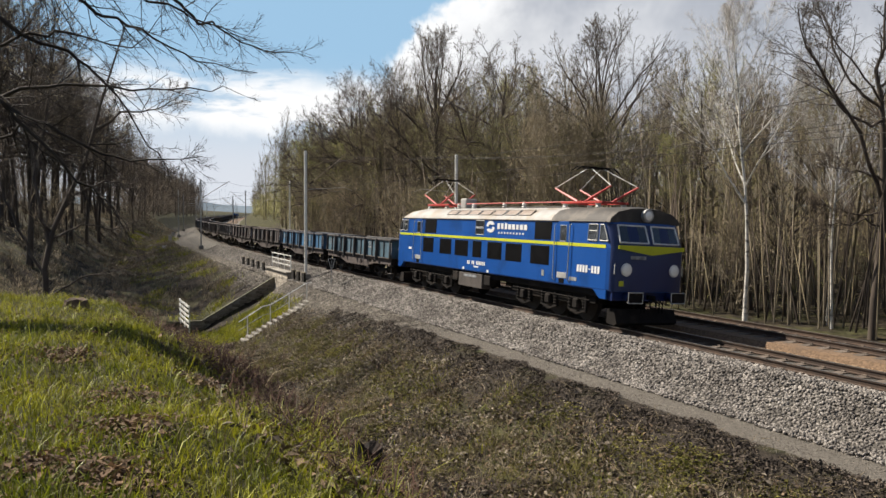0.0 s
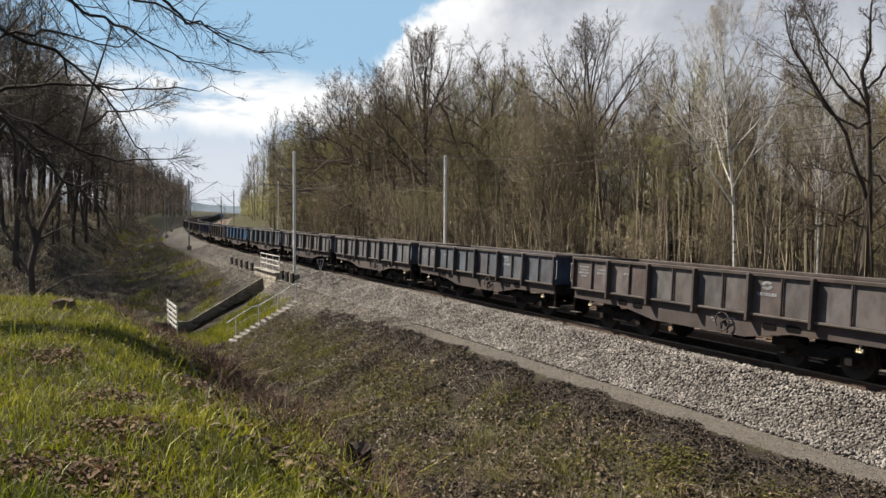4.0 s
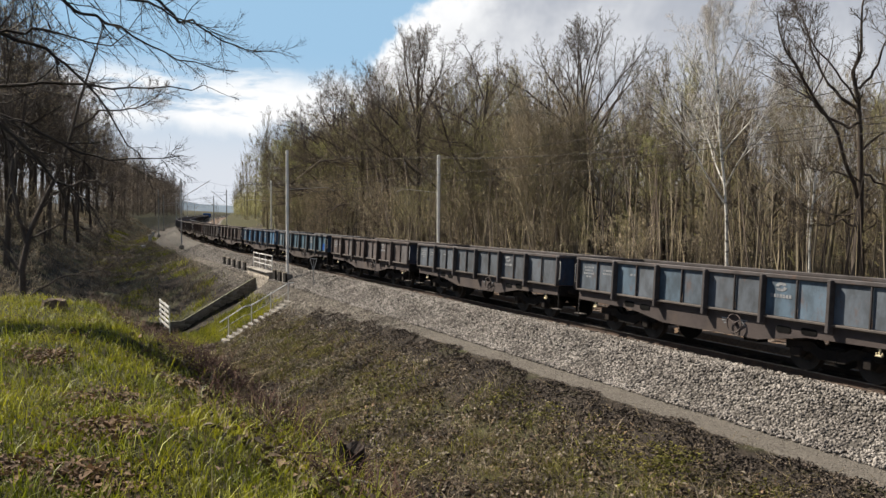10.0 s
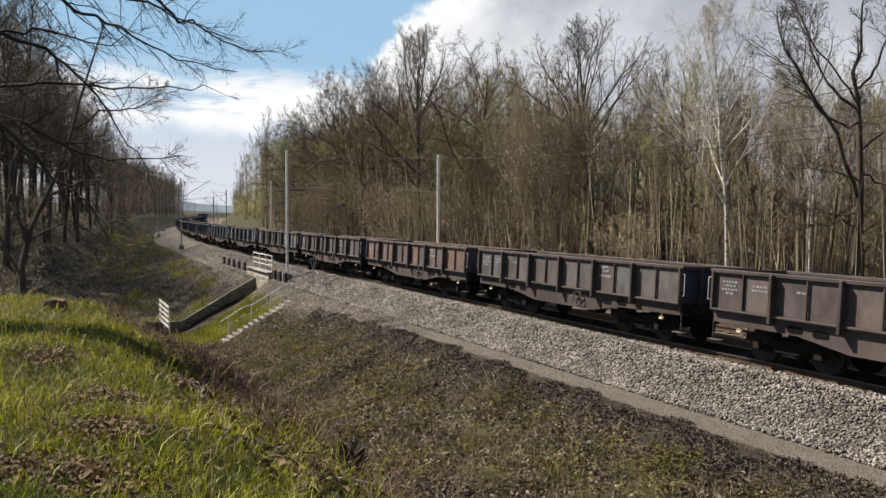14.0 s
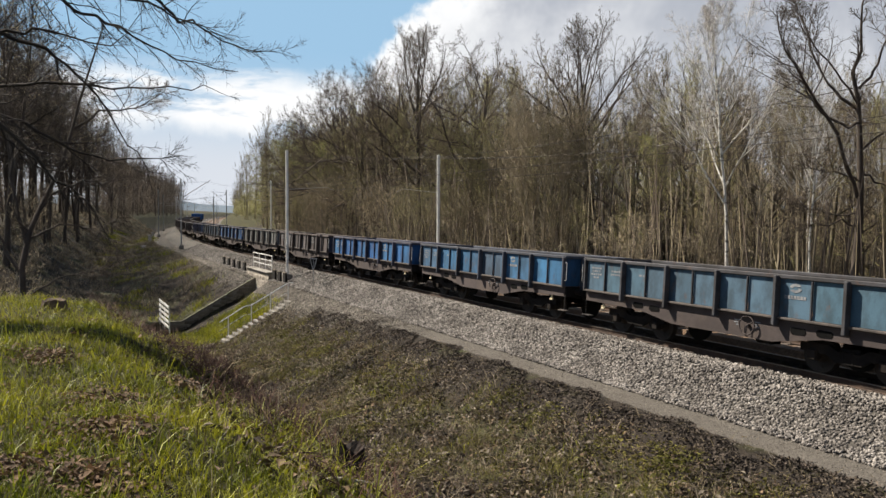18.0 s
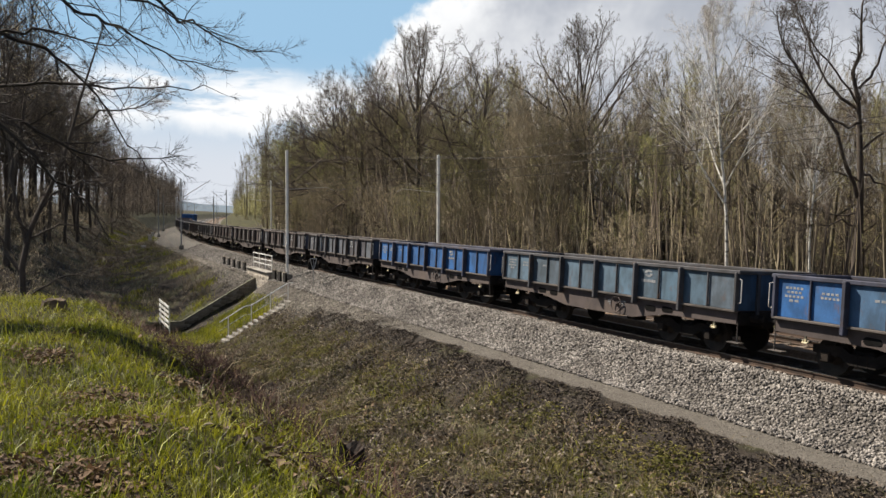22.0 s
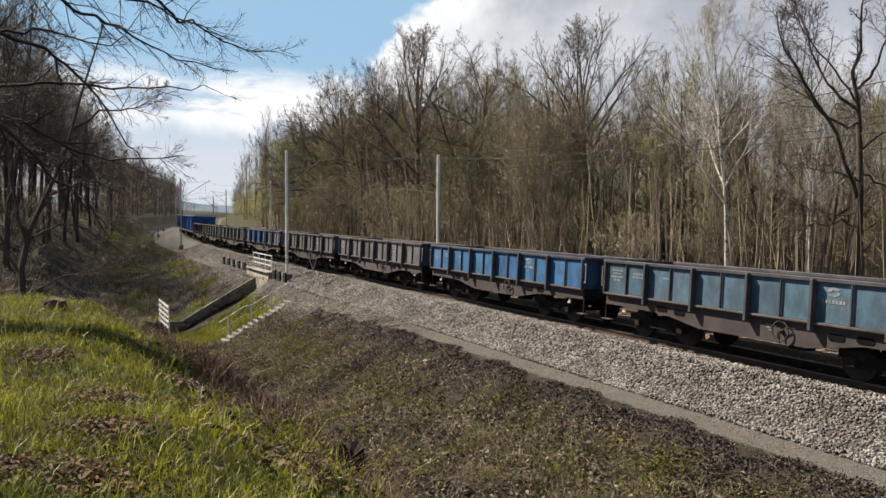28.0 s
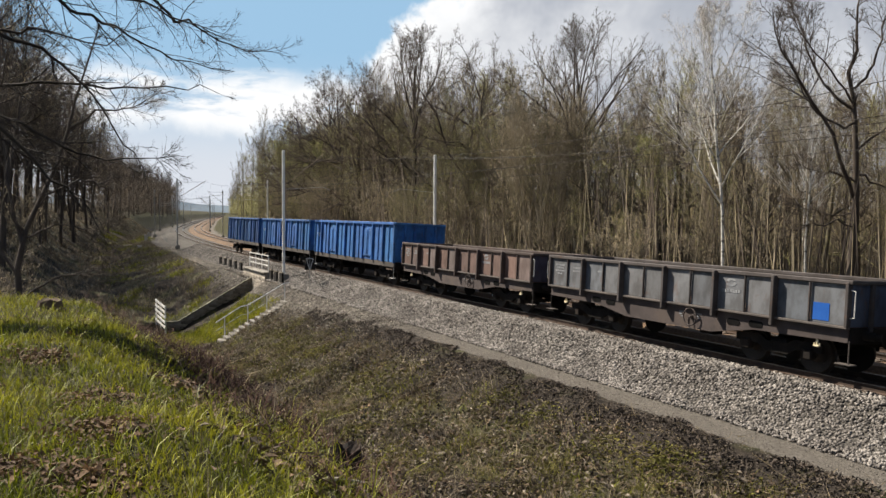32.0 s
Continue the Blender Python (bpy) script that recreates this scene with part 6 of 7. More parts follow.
                part("frame", frame_of([(a, y * 1.49, z - 0.135), (b, y * 1.49, z - 0.135), (b, y * 1.49, z + 0.135), (a, y * 1.49, z + 0.135)], (0, y, 0), 0.014, 0.0), M["mast_grey"], w)
        for k in (1, -1):
            a, b = (5.92, 6.60) if k > 0 else (-6.67, -5.95)
            xm = (a + b) / 2
            d = part("cab_door", Shape().box((xm, y * 1.49, 2.45), (b - a, 0.035, 1.98), 0.01), M["loco_blue"], ob)
            part("door_window", Shape().box((xm, y * 1.505, 3.02), (0.34, 0.02, 0.52), 0.01), M["cab_glass"], d)
            part("frame", frame_of([(xm - 0.19, y * 1.512, 2.74), (xm + 0.19, y * 1.512, 2.74), (xm + 0.19, y * 1.512, 3.30), (xm - 0.19, y * 1.512, 3.30)], (0, y, 0), 0.012, 0.0), M["mast_grey"], d)
            part("kick_plate", Shape().box((xm, y * 1.508, 1.55), (b - a - 0.1, 0.012, 0.2), 0.004), M["mast_grey"], d)
            # no hollow is cut: a black plate gives the recess its shade
            part("step_recess", Shape().box((xm, y * 1.5, 1.35), (0.32, 0.02, 0.16), 0.004), M["grille"], d)
            for hx in (a - 0.12, b + 0.12):
                part("handrail", Shape().tube([(hx, y * 1.50, 1.35), (hx, y * 1.57, 1.42), (hx, y * 1.57, 3.30), (hx, y * 1.50, 3.36)], 0.016, 6), M["mast_grey"], ob)
            for a, b in ((7.72, 8.22), (8.36, 8.80)):
                c = [(k * a, y * 1.497, 2.83), (k * b, y * (1.497 if b < 8.5 else 1.485), 2.83), (k * nose_x(b, 3.36) if b > 8.5 else k * b, y * 1.475, 3.36), (k * a, y * 1.475, 3.36)]
                w = part("cab_window", face_plate(c, (0, y, 0.04), 0.012), M["cab_glass"], ob)
                part("frame", frame_of(c, (0, y, 0.04), 0.022, 0.012), M["mast_grey"], w)
                if a < 8:
                    part("window_bar", Shape().tube([(k * a, y * 1.50, 3.15), (k * b, y * 1.50, 3.15)], 0.014, 5), M["white_rail"], w)
        # markings: number and emblem as plain shapes
        for sx in (-1,):
            num = Shape()
            for i in range(8):
                if i == 4:
                    num.box((7.22 + i * 0.165, y * 1.506, 1.86), (0.10, 0.008, 0.04))
                else:
                    num.box((7.22 + i * 0.165, y * 1.506, 1.86), (0.115, 0.008, 0.24))
            part("number_bar", num, M["white_paint"], ob, "white number drawn as plain bars")
        row = Shape()
        for i in range(12):
            if i not in (2, 5):
                row.box((-0.9 + i * 0.135, y * 1.506, 1.60), (0.09, 0.008, 0.15))
        row.box((-0.15, y * 1.506, 1.44), (0.42, 0.008, 0.06))
        part("number_bar", row, M["white_paint"], ob, "white number drawn as plain bars")
        emblem = Shape()
        for r in range(2):
            pts = []
            for i in range(9):
                a = math.pi * (0.15 + 0.8 * i / 8) + math.pi * r
                pts.append((0.95 + 0.36 * math.cos(a), 3.16 + 0.24 * math.sin(a)))
            for i in range(8, -1, -1):
                a = math.pi * (0.15 + 0.8 * i / 8) + math.pi * r
                pts.append((0.95 + 0.17 * math.cos(a + 0.25), 3.16 + 0.10 * math.sin(a + 0.25)))
            emblem.prism(pts, y * 1.492, y * 1.502)
        part("emblem", emblem, M["white_paint"], ob, "white curved emblem")
        word = Shape()
        for i, (w0, h0) in enumerate(((0.19, 0.24), (0.19, 0.24), (0.19, 0.24), (0.24, 0.20), (0.24, 0.20), (0.17, 0.20), (0.24, 0.20), (0.24, 0.20))):
            x0 = 1.62 + i * 0.295
            word.box((x0, y * 1.494, 3.20 + (0 if i < 3 else -0.02)), (w0, 0.01, h0), 0.003)
        for i in range(9):
            word.box((1.66 + i * 0.235, y * 1.496, 2.93), (0.10, 0.01, 0.075))
        part("wordmark", word, M["white_paint"], ob, "white wordmark as plain bars")
        part("notice", Shape().box((6.95, y * 1.506, 1.47), (0.45, 0.006, 0.13)), M["faded_mark"], ob)
        part("notice", Shape().box((5.05, y * 1.506, 1.55), (0.16, 0.006, 0.22)), M["faded_mark"], ob)
        part("notice", Shape().box((-7.3, y * 1.506, 1.95), (0.36, 0.006, 0.11)), M["white_paint"], ob)
        for x in (-1.3, 0.9):
            part("notice", Shape().box((x, y * 1.506, 1.32), (0.16, 0.006, 0.11)), M["white_paint"], ob)
    # both ends
    for k in (1, -1):
        fx = lambda x, z: k * (nose_x(x, z))
        for y in (-1, 1):
            c = [(fx(9.175, 2.80), y * 0.10, 2.80), (fx(9.115, 2.80), y * 1.22, 2.80), (fx(9.115, 3.36), y * 1.18, 3.36), (fx(9.175, 3.36), y * 0.12, 3.36)]
            w = part("windscreen", face_plate(c, (k, 0, 0.35), 0.015), M["cab_glass"], ob)
            part("frame", frame_of(c, (k, 0, 0.35), 0.030, 0.018), M["galvanised"], w)
            lamp = part("headlight", Shape().lathe(((0.20, 0.0), (0.215, 0.05), (0.20, 0.09), (0.17, 0.10)), 20, pose(k * 9.09, y * 0.98, 1.93, 0, 90 * k, 0)), M["galvanised"], ob, "round headlight with a pale rim", smooth=True)
            part("lens", Shape().lathe(((0.165, 0.095), (0.12, 0.115), (0.05, 0.125), (0.01, 0.127)), 18, pose(k * 9.09, y * 0.98, 1.93, 0, 90 * k, 0)), M["lamp_glass"], lamp, smooth=True)
            b = part("buffer", Shape().lathe(((0.14, -0.1), (0.14, 0.22), (0.10, 0.23), (0.10, 0.40)), 14, pose(k * 9.05, y * 0.875, 1.06, 0, 90 * k, 0)), M["loco_navy"], ob)
            part("buffer_plate", Shape().box((k * 9.52, y * 0.875, 1.06), (0.05, 0.60, 0.36), 0.03), M["under_black"], b)
            part("plate_edge", frame_of([(k * 9.545, y * 0.875 - 0.29, 0.89), (k * 9.545, y * 0.875 + 0.29, 0.89), (k * 9.545, y * 0.875 + 0.29, 1.23), (k * 9.545, y * 0.875 - 0.29, 1.23)], (k, 0, 0), 0.013, 0.0), M["white_rail"], b)
            part("handrail", Shape().tube([(k * 9.0, y * 1.36, 1.78), (k * 9.08, y * 1.40, 1.78), (k * 9.08, y * 1.40, 2.10), (k * 9.0, y * 1.36, 2.10)], 0.014, 6), M["white_rail"], ob)
            for i in range(2):
                part("brake_hose", Shape().tube([(k * 9.1, y * (0.30 + 0.14 * i), 0.95), (k * 9.32, y * (0.30 + 0.14 * i), 0.85), (k * 9.30, y * (0.30 + 0.14 * i), 0.55)], 0.022, 6), M["rubber_and_shade_black"], ob)
        part("stripe", Shape().prism([(-1.36, 2.60), (-1.36, 2.72), (1.36, 2.72), (1.36, 2.60), (0.0, 2.42)], 0, 0.02, pose(k * 9.19, 0, 0, 0, 0, 0) @ pose(0, 0, 0, 0, 0, 90)), M["loco_yellow"], ob, "lime-yellow chevron")
        part("roof_lamp", Shape().lathe(((0.20, 0.0), (0.22, 0.25), (0.21, 0.30), (0.17, 0.31)), 20, pose(k * 8.62, 0, 3.72, 0, 90 * k, 0)), M["mast_grey"], ob, "large roof headlight", smooth=True)
        part("lens", Shape().lathe(((0.17, 0.30), (0.10, 0.33), (0.01, 0.34)), 18, pose(k * 8.62, 0, 3.72, 0, 90 * k, 0)), M["lamp_glass"], ob, smooth=True)
        part("number_bar", Shape().box((k * 9.19, -0.55, 2.33), (0.012, 0.62, 0.11)), M["faded_mark"], ob)
        part("notice", Shape().box((k * 9.12, -1.15 * 1, 1.48), (0.05, 0.18, 0.17), 0.01), M["loco_yellow"], ob)
        part("coupling", Shape().box((k * 9.25, 0, 1.05), (0.4, 0.10, 0.16), 0.03).ring((k * 9.36, 0, 0.82), 0.13, 0.03, "x", 12), M["under_black"], ob)
        part("snow_plough", Shape().prism([(k * 8.6, 0.16), (k * 9.0, 0.12), (k * 9.12, 0.20), (k * 8.95, 0.62), (k * 8.6, 0.62)], -1.25, 1.25), M["under_black"], ob)
        # sheet over the nose: navy paint with the front's shade in its colour
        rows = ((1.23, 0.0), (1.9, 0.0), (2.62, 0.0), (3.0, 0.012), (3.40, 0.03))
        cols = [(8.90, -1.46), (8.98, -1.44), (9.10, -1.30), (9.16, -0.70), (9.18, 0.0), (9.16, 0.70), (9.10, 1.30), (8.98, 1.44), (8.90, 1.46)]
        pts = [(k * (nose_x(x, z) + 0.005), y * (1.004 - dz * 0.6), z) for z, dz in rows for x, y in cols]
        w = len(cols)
        part("nose_panel", Shape().add(pts, [(i * w + j, i * w + j + 1, (i + 1) * w + j + 1, (i + 1) * w + j) for i in range(len(rows) - 1) for j in range(w - 1)]), M["loco_navy"], ob, "navy front paint, darkened further by shade in its colour", smooth=True)
    # running gear
    under = Shape().box((0, 0, 1.12), (17.0, 2.7, 0.28), 0.03)
    part("underframe", under, M["under_black"], ob)
    for y in (-1, 1):
        box = part("equipment_box", Shape().box((-0.75, y * 1.22, 0.83), (2.2, 0.45, 0.62), 0.03), M["frame_dark"], ob, "dark grey battery box")
        part("notice", Shape().box((-0.75, y * 1.448, 1.02), (1.2, 0.008, 0.10)), M["faded_mark"], box)
        for x in (-2.2, 0.75):
            part("equipment_box", Shape().box((x, y * 1.22, 0.92), (0.55, 0.45, 0.42), 0.03), M["under_black"], ob)
    wheel = wheelset_shape(0.625)
    for x in (-5.15, 5.15):
        sh = Shape()
        for y in (-1, 1):
            sh.prism([(-2.75, 0.72), (-2.75, 0.95), (-1.2, 1.0), (1.2, 1.0), (2.75, 0.95), (2.75, 0.72), (1.3, 0.62), (-1.3, 0.62)], y * 1.08, y * 1.20)
            for a in (-1.75, 0.0, 1.75):
                sh.box((a, y * 1.22, 0.62), (0.34, 0.26, 0.36), 0.05)
                sh.prism([(a - 0.55, 0.40), (a, 0.24), (a + 0.55, 0.40), (a + 0.5, 0.46), (a, 0.34), (a - 0.5, 0.46)], y * 1.16, y * 1.26)
                for d in (-0.42, 0.42):
                    sh.tube([(a + d, y * 1.2, 0.46), (a + d, y * 1.2, 0.92)], 0.085, 8)
                    for i in range(4):
                        sh.ring((a + d, y * 1.2, 0.50 + i * 0.11), 0.10, 0.018, "z", 10, 4)
            sh.tube([(2.3, y * 1.25, 0.95), (2.3, y * 1.25, 0.35)], 0.05, 8).tube([(-2.5, y * 1.28, 0.85), (2.5, y * 1.28, 0.80)], 0.025, 6)
        b = part("bogie", sh, M["under_black"], ob, at=(x, 0, 0))
        for a in (-1.75, 0.0, 1.75):
            w = part("wheelset", wheel, None, b, at=(a, 0, 0.625))
            WHEELS.append((w, a, 0.625))
    TRAIN.append([ob, 9.62, 5.15])


make_loco()
# ------------------------------------------------------------ overhead line


def track_m(s, lat, z):
    """A pose at s and lat: local x away along the line, local y to the camera's side."""
    x, y = plan(s, lat)
    th = float(line(s)[2])
    return pose(float(x), float(y), z, 0, 0, math.degrees(th) + 90)


def channel_post(height):
    sh = Shape()
    for x in (-0.085, 0.085):
        k = 1 if x > 0 else -1
        sh.box((x, 0, height / 2), (0.016, 0.14, height), 0.004)
        sh.box((x - k * 0.02, 0.066, height / 2), (0.045, 0.012, height)).box((x - k * 0.02, -0.066, height / 2), (0.045, 0.012, height))
    z = 0.5
    while z < height:
        sh.box((0, 0.077, z), (0.18, 0.008, 0.10)).box((0, -0.077, z), (0.18, 0.008, 0.10))
        z += 0.85
    return sh


POST = None


def make_mast(s, lat, base, reach, mat="mast_grey", height=8.3):
    """A catenary mast; reach: lateral way from the mast to its track."""
    ob = thing("catenary_mast", track_m(s, lat, base), "tall grey steel catenary mast with a slanting bracket", "mast", "catenary masts")
    part("post", channel_post(height), M[mat], ob, "paired steel channels")
    part("foundation", Shape().box((0, 0, -0.05), (0.55, 0.55, 0.5), 0.04), M["concrete"], ob)
    d = 1 if reach > 0 else -1
    r = abs(reach)
    z0, z1 = 5.75 - base * 0.5, 8.15
    arm = part("bracket", Shape().tube([(0, d * 0.1, z0), (0, d * (r - 0.15), z1)], 0.036, 6), M["mast_tan"], ob)
    part("tie_rod", Shape().tube([(0, d * 0.1, height - 0.45), (0, d * (r - 0.4), z1 - 0.2)], 0.016, 5), M["wire"], arm)
    ins = Shape()
    for i in range(6):
        f = 0.06 + 0.02 * i
        ins.ring((0, d * (0.1 + (r - 0.25) * f), z0 + (z1 - z0) * f), 0.06, 0.02, "z", 8, 4)
    part("insulator", ins, M["under_black"], arm)
    part("registration_arm", Shape().tube([(0, d * 0.1, 5.75), (0, d * (r - 0.2), 5.95), (0, d * (r + 0.3), 5.75)], 0.018, 5), M["mast_grey"], arm)
    return ob


def make_overhead():
    near = [(-1.5, 2.9), (48, 2.9), (97, 3.6), (146, 4.6), (194, 4.6), (245, 4.2), (300, 3.6), (360, 3.2)]
    far = [(-3.5, -6.8), (45.2, -6.8), (94.3, -6.8), (141, -6.8), (192, -6.8), (243, -6.8), (300, -6.8), (360, -6.8)]
    for s, lat in near[1:]:
        make_mast(s, lat, -0.45, -lat, "galvanised" if s == 48 else "mast_grey")
    for s, lat in far[1:]:
        make_mast(s, lat, -0.55, -4.0 - lat, "galvanised" if s < 100 else "mast_grey")
    for row, lat, name in ((near, 0.0, "near"), (far, -4.0, "far")):
        ss = [-60] + [p[0] for p in row] + [440]
        ob = thing("overhead_wire", Matrix(), f"thin dark contact wire and messenger wire over the {name} track", "wire", "overhead wires")
        contact, carrier, drops = Shape(), Shape(), Shape()
        along_low, along_top = [], []
        for a, b in zip(ss[:-1], ss[1:]):
            cp, mp = [], []
            for i in range(13):
                f = i / 12
                s = a + (b - a) * f
                x, y = plan(s, lat + 0.25 * (1 - 2 * f) * (1 if ss.index(a) % 2 else -1))
                sag = 4 * f * (1 - f)
                cp.append((float(x), float(y), 5.66))
                mp.append((float(x), float(y), 7.55 - 1.15 * sag))
            along_low += cp if not along_low else cp[1:]
            along_top += mp if not along_top else mp[1:]
            for i in range(1, 12, 2):
                drops.tube([cp[i], mp[i]], 0.004, 3, False)
        contact.tube(along_low, 0.009, 4)
        carrier.tube(along_top, 0.009, 4)
        part("contact_wire", contact, M["wire"], ob)
        part("messenger_wire", carrier, M["wire"], ob)
        part("droppers", drops, M["wire"], ob)
    feed, run = Shape(), []
    ss = [-60, -3.5, 45.2, 94.3, 141, 192, 243, 300]
    for a, b in zip(ss[:-1], ss[1:]):
        pts = []
        for i in range(13):
            f = i / 12
            x, y = plan(a + (b - a) * f, -7.1)
            pts.append((float(x), float(y), 7.6 - 0.9 * 4 * f * (1 - f)))
        run += pts if not run else pts[1:]
    feed.tube(run, 0.009, 4)
    ob = thing("feeder_wire", Matrix(), "thin dark feeder wire hung from mast to mast", "wire", "overhead wires")
    part("cable", feed, M["wire"], ob)


make_overhead()

# ------------------------------------------------------------ the bridge, the stairs and small things by the line


def stone_face(parent, name, m, width, tops, mat, rows_h=0.24, seed=1, bottom=-3.0):
    """Courses of rough blocks on a wall's face in local x, z; tops(x) is the wall's upper edge there."""
    rng = random.Random(seed)
    z = bottom
    shapes = [Shape().box((0, 0, 0), (0.42, 0.07, rows_h - 0.025), 0.02).mesh(name, M[mat]) for _ in range(1)]
    while z < 1.0:
        x = rng.uniform(-0.2, 0.0)
        while x < width:
            w = rng.uniform(0.32, 0.52)
            xm = x + w / 2
            if 0 <= xm <= width and z + rows_h <= tops(xm):
                ob = part(name, shapes[0], None, parent, at=m @ Matrix.Translation((xm, rng.uniform(-0.015, 0.015), z + rows_h / 2)) @ Matrix.Diagonal(((w - 0.02) / 0.42, 1, 1, 1)))
            x += w
        z += rows_h


def make_bridge():
    # abutment under the line
    ob = thing("bridge_abutment", track_m(50.5, 3.5, 0), "low stone bridge abutment with a pale concrete coping", "bridge", kind="structure")
    L = 6.3
    part("core", Shape().box((L / 2 + 0.0, -0.4, -1.75), (L, 0.8, 2.7)), M["mortar"], ob)
    part("coping", Shape().box((L / 2, -0.2, -0.36), (L + 0.1, 0.62, 0.10), 0.03), M["concrete"], ob)
    part("retaining_wall", Shape().box((-2.3, -0.4, -1.95), (4.6, 0.8, 2.3), 0.03), M["mossy_stone"], ob)
    stone_face(ob, "stone", Matrix.Translation((0, 0.03, 0)), L, lambda x: -0.45, "old_stone", 0.26, 3)
    # wing wall down along the stream
    w = thing("wing_wall", track_m(54.05, 3.1, 0) @ pose(0, 0, 0, 0, 0, 90), "dark mossy stone wing wall with a sloping coping", "wall", kind="structure")
    top = lambda x: -0.80 - 0.555 * max(0.0, min(x, 5.6)) if x > 0.3 else -0.80
    core = Shape().prism([(0, -5.9), (0, -0.70), (5.6, -3.92), (6.9, -3.92), (6.9, -5.9)], -0.30, 0.0)
    part("core", core, M["mortar"], w)
    stone_face(w, "stone", Matrix.Translation((0, 0.03, 0)), 6.9, lambda x: -0.70 - 0.575 * min(x, 5.6), "mossy_stone", 0.22, 4, -5.6)
    part("coping", Shape().prism([(0, -0.68), (0, -0.60), (5.6, -3.82), (7.0, -3.82), (7.0, -3.90), (5.6, -3.90)], -0.17, 0.07), M["mossy_concrete"], w, "mossy concrete coping")
    # white railing on the abutment
    r = thing("bridge_railing", track_m(51.5, 3.0, -0.30), "white-painted steel railing on the bridge", "railing")
    for k in range(4):
        part("post", Shape().box((k * 1.85, 0, 0.52), (0.07, 0.07, 1.08), 0.01), M["white_rail"], r)
    for z in (0.35, 0.68, 1.04):
        part("rail", Shape().box((2.78, 0, z), (5.7, 0.05, 0.07), 0.01), M["white_rail"], r)
    # tarred boards in a row on both sides of the bridge
    for k, s in enumerate((59.1, 61.1, 63.2, 65.3, 67.5, 47.3, 48.6, 49.9)):
        b = thing("edge_board", track_m(s, 3.25, -0.92) @ pose(0, 0, 0, 0, 0, 8), "dark tarred upright board beside the ballast", "board", "tarred boards")
        part("board", Shape().box((0, 0, 0.38), (0.42, 0.14, 0.80), 0.015), M["tarred_wood"], b)
        part("edge", Shape().box((0, 0, 0.80), (0.44, 0.16, 0.05), 0.01), M["mossy_stone"], b)
    # stairs down the slope with a handrail
    st = thing("stairs", track_m(41.4, 4.45, 0), "flight of worn concrete steps down the embankment", "stairs")
    n = 13
    for k in range(n):
        y, z = 0.30 * k, -1.30 - 0.165 * k
        part("step", Shape().box((0, y + 0.17, z - 0.10), (1.0, 0.36, 0.17), 0.02), M["concrete"], st)
    part("stringer", Shape().prism([(0, -1.6), (0, -1.42), (0.3 * n, -1.42 - 0.165 * n), (0.3 * n, -1.75 - 0.165 * n)], -0.42, 0.42, pose(0, 0, 0, 0, 0, 90)), M["concrete"], st)
    h = thing("handrail", track_m(42.1, 4.45, 0), "thin grey tubular handrail beside the steps", "handrail")
    pts = [(0, -0.25, -0.32), (0, 0.05, -0.34), (0, 2.2, -1.52), (0, 2.6, -1.58), (0, 4.0, -2.42)]
    part("rail", Shape().tube(pts, 0.032, 6), M["galvanised"], h)
    part("lower_rail", Shape().tube([(0, 0.05, -0.84), (0, 2.2, -2.02), (0, 2.6, -2.08), (0, 4.0, -2.9)], 0.018, 6), M["mast_grey"], h)
    for y, z in ((0.05, -0.34), (1.1, -0.92), (2.2, -1.52), (3.5, -2.1)):
        part("post", Shape().tube([(0, y, z), (0, y, z - 1.15)], 0.030, 6), M["galvanised"], h)
    # white guard fence at the end of the wing wall
    f = thing("guard_fence", track_m(48.9, 10.2, -3.85), "white-painted guard fence of flat rails above the stream", "fence")
    for k in range(3):
        part("post", Shape().box((k * 2.2, 0, 0.85), (0.10, 0.08, 1.75), 0.012), M["white_rail"], f)
    for z in (0.35, 0.68, 1.0, 1.32, 1.64):
        part("rail", Shape().box((2.2, 0.05, z), (4.7, 0.035, 0.17), 0.01), M["white_rail"], f)
    # small dark sign on a post
    p = thing("trackside_sign", track_m(42.2, 2.95, -0.55) @ pose(0, 0, 0, 0, 0, 75), "small dark triangular sign on a thin post", "sign")
    part("post", Shape().tube([(0, 0, 0), (0, 0, 1.5)], 0.025, 6), M["mast_grey"], p)
    part("plate", Shape().prism([(-0.32, 0.95), (0.32, 0.95), (0.2, 1.65), (-0.2, 1.65)], -0.015, 0.015), M["tarred_wood"], p)
    part("border", frame_of([(-0.2, 0.02, 1.6), (-0.03, 0.02, 1.0), (0.03, 0.02, 1.0), (0.2, 0.02, 1.6)], (0, 1, 0), 0.02, 0.0), M["white_rail"], p)
    # relay cabinets and marker posts further along
    for s, lat, hgt in ((128, 6.2, 1.1), (150, 5.6, 0.9), (112, 7.4, 0.45)):
        c = thing("relay_cabinet", track_m(s, lat, float(ground(s, lat)) - 0.05), "small grey relay cabinet beside the path", "cabinet", "relay cabinets")
        part("box", Shape().box((0, 0, hgt / 2), (0.6, 0.5, hgt), 0.03), M["cess_box"], c)
        part("lid", Shape().box((0, 0, hgt + 0.03), (0.7, 0.6, 0.07), 0.02), M["cess_box"], c)


make_bridge()


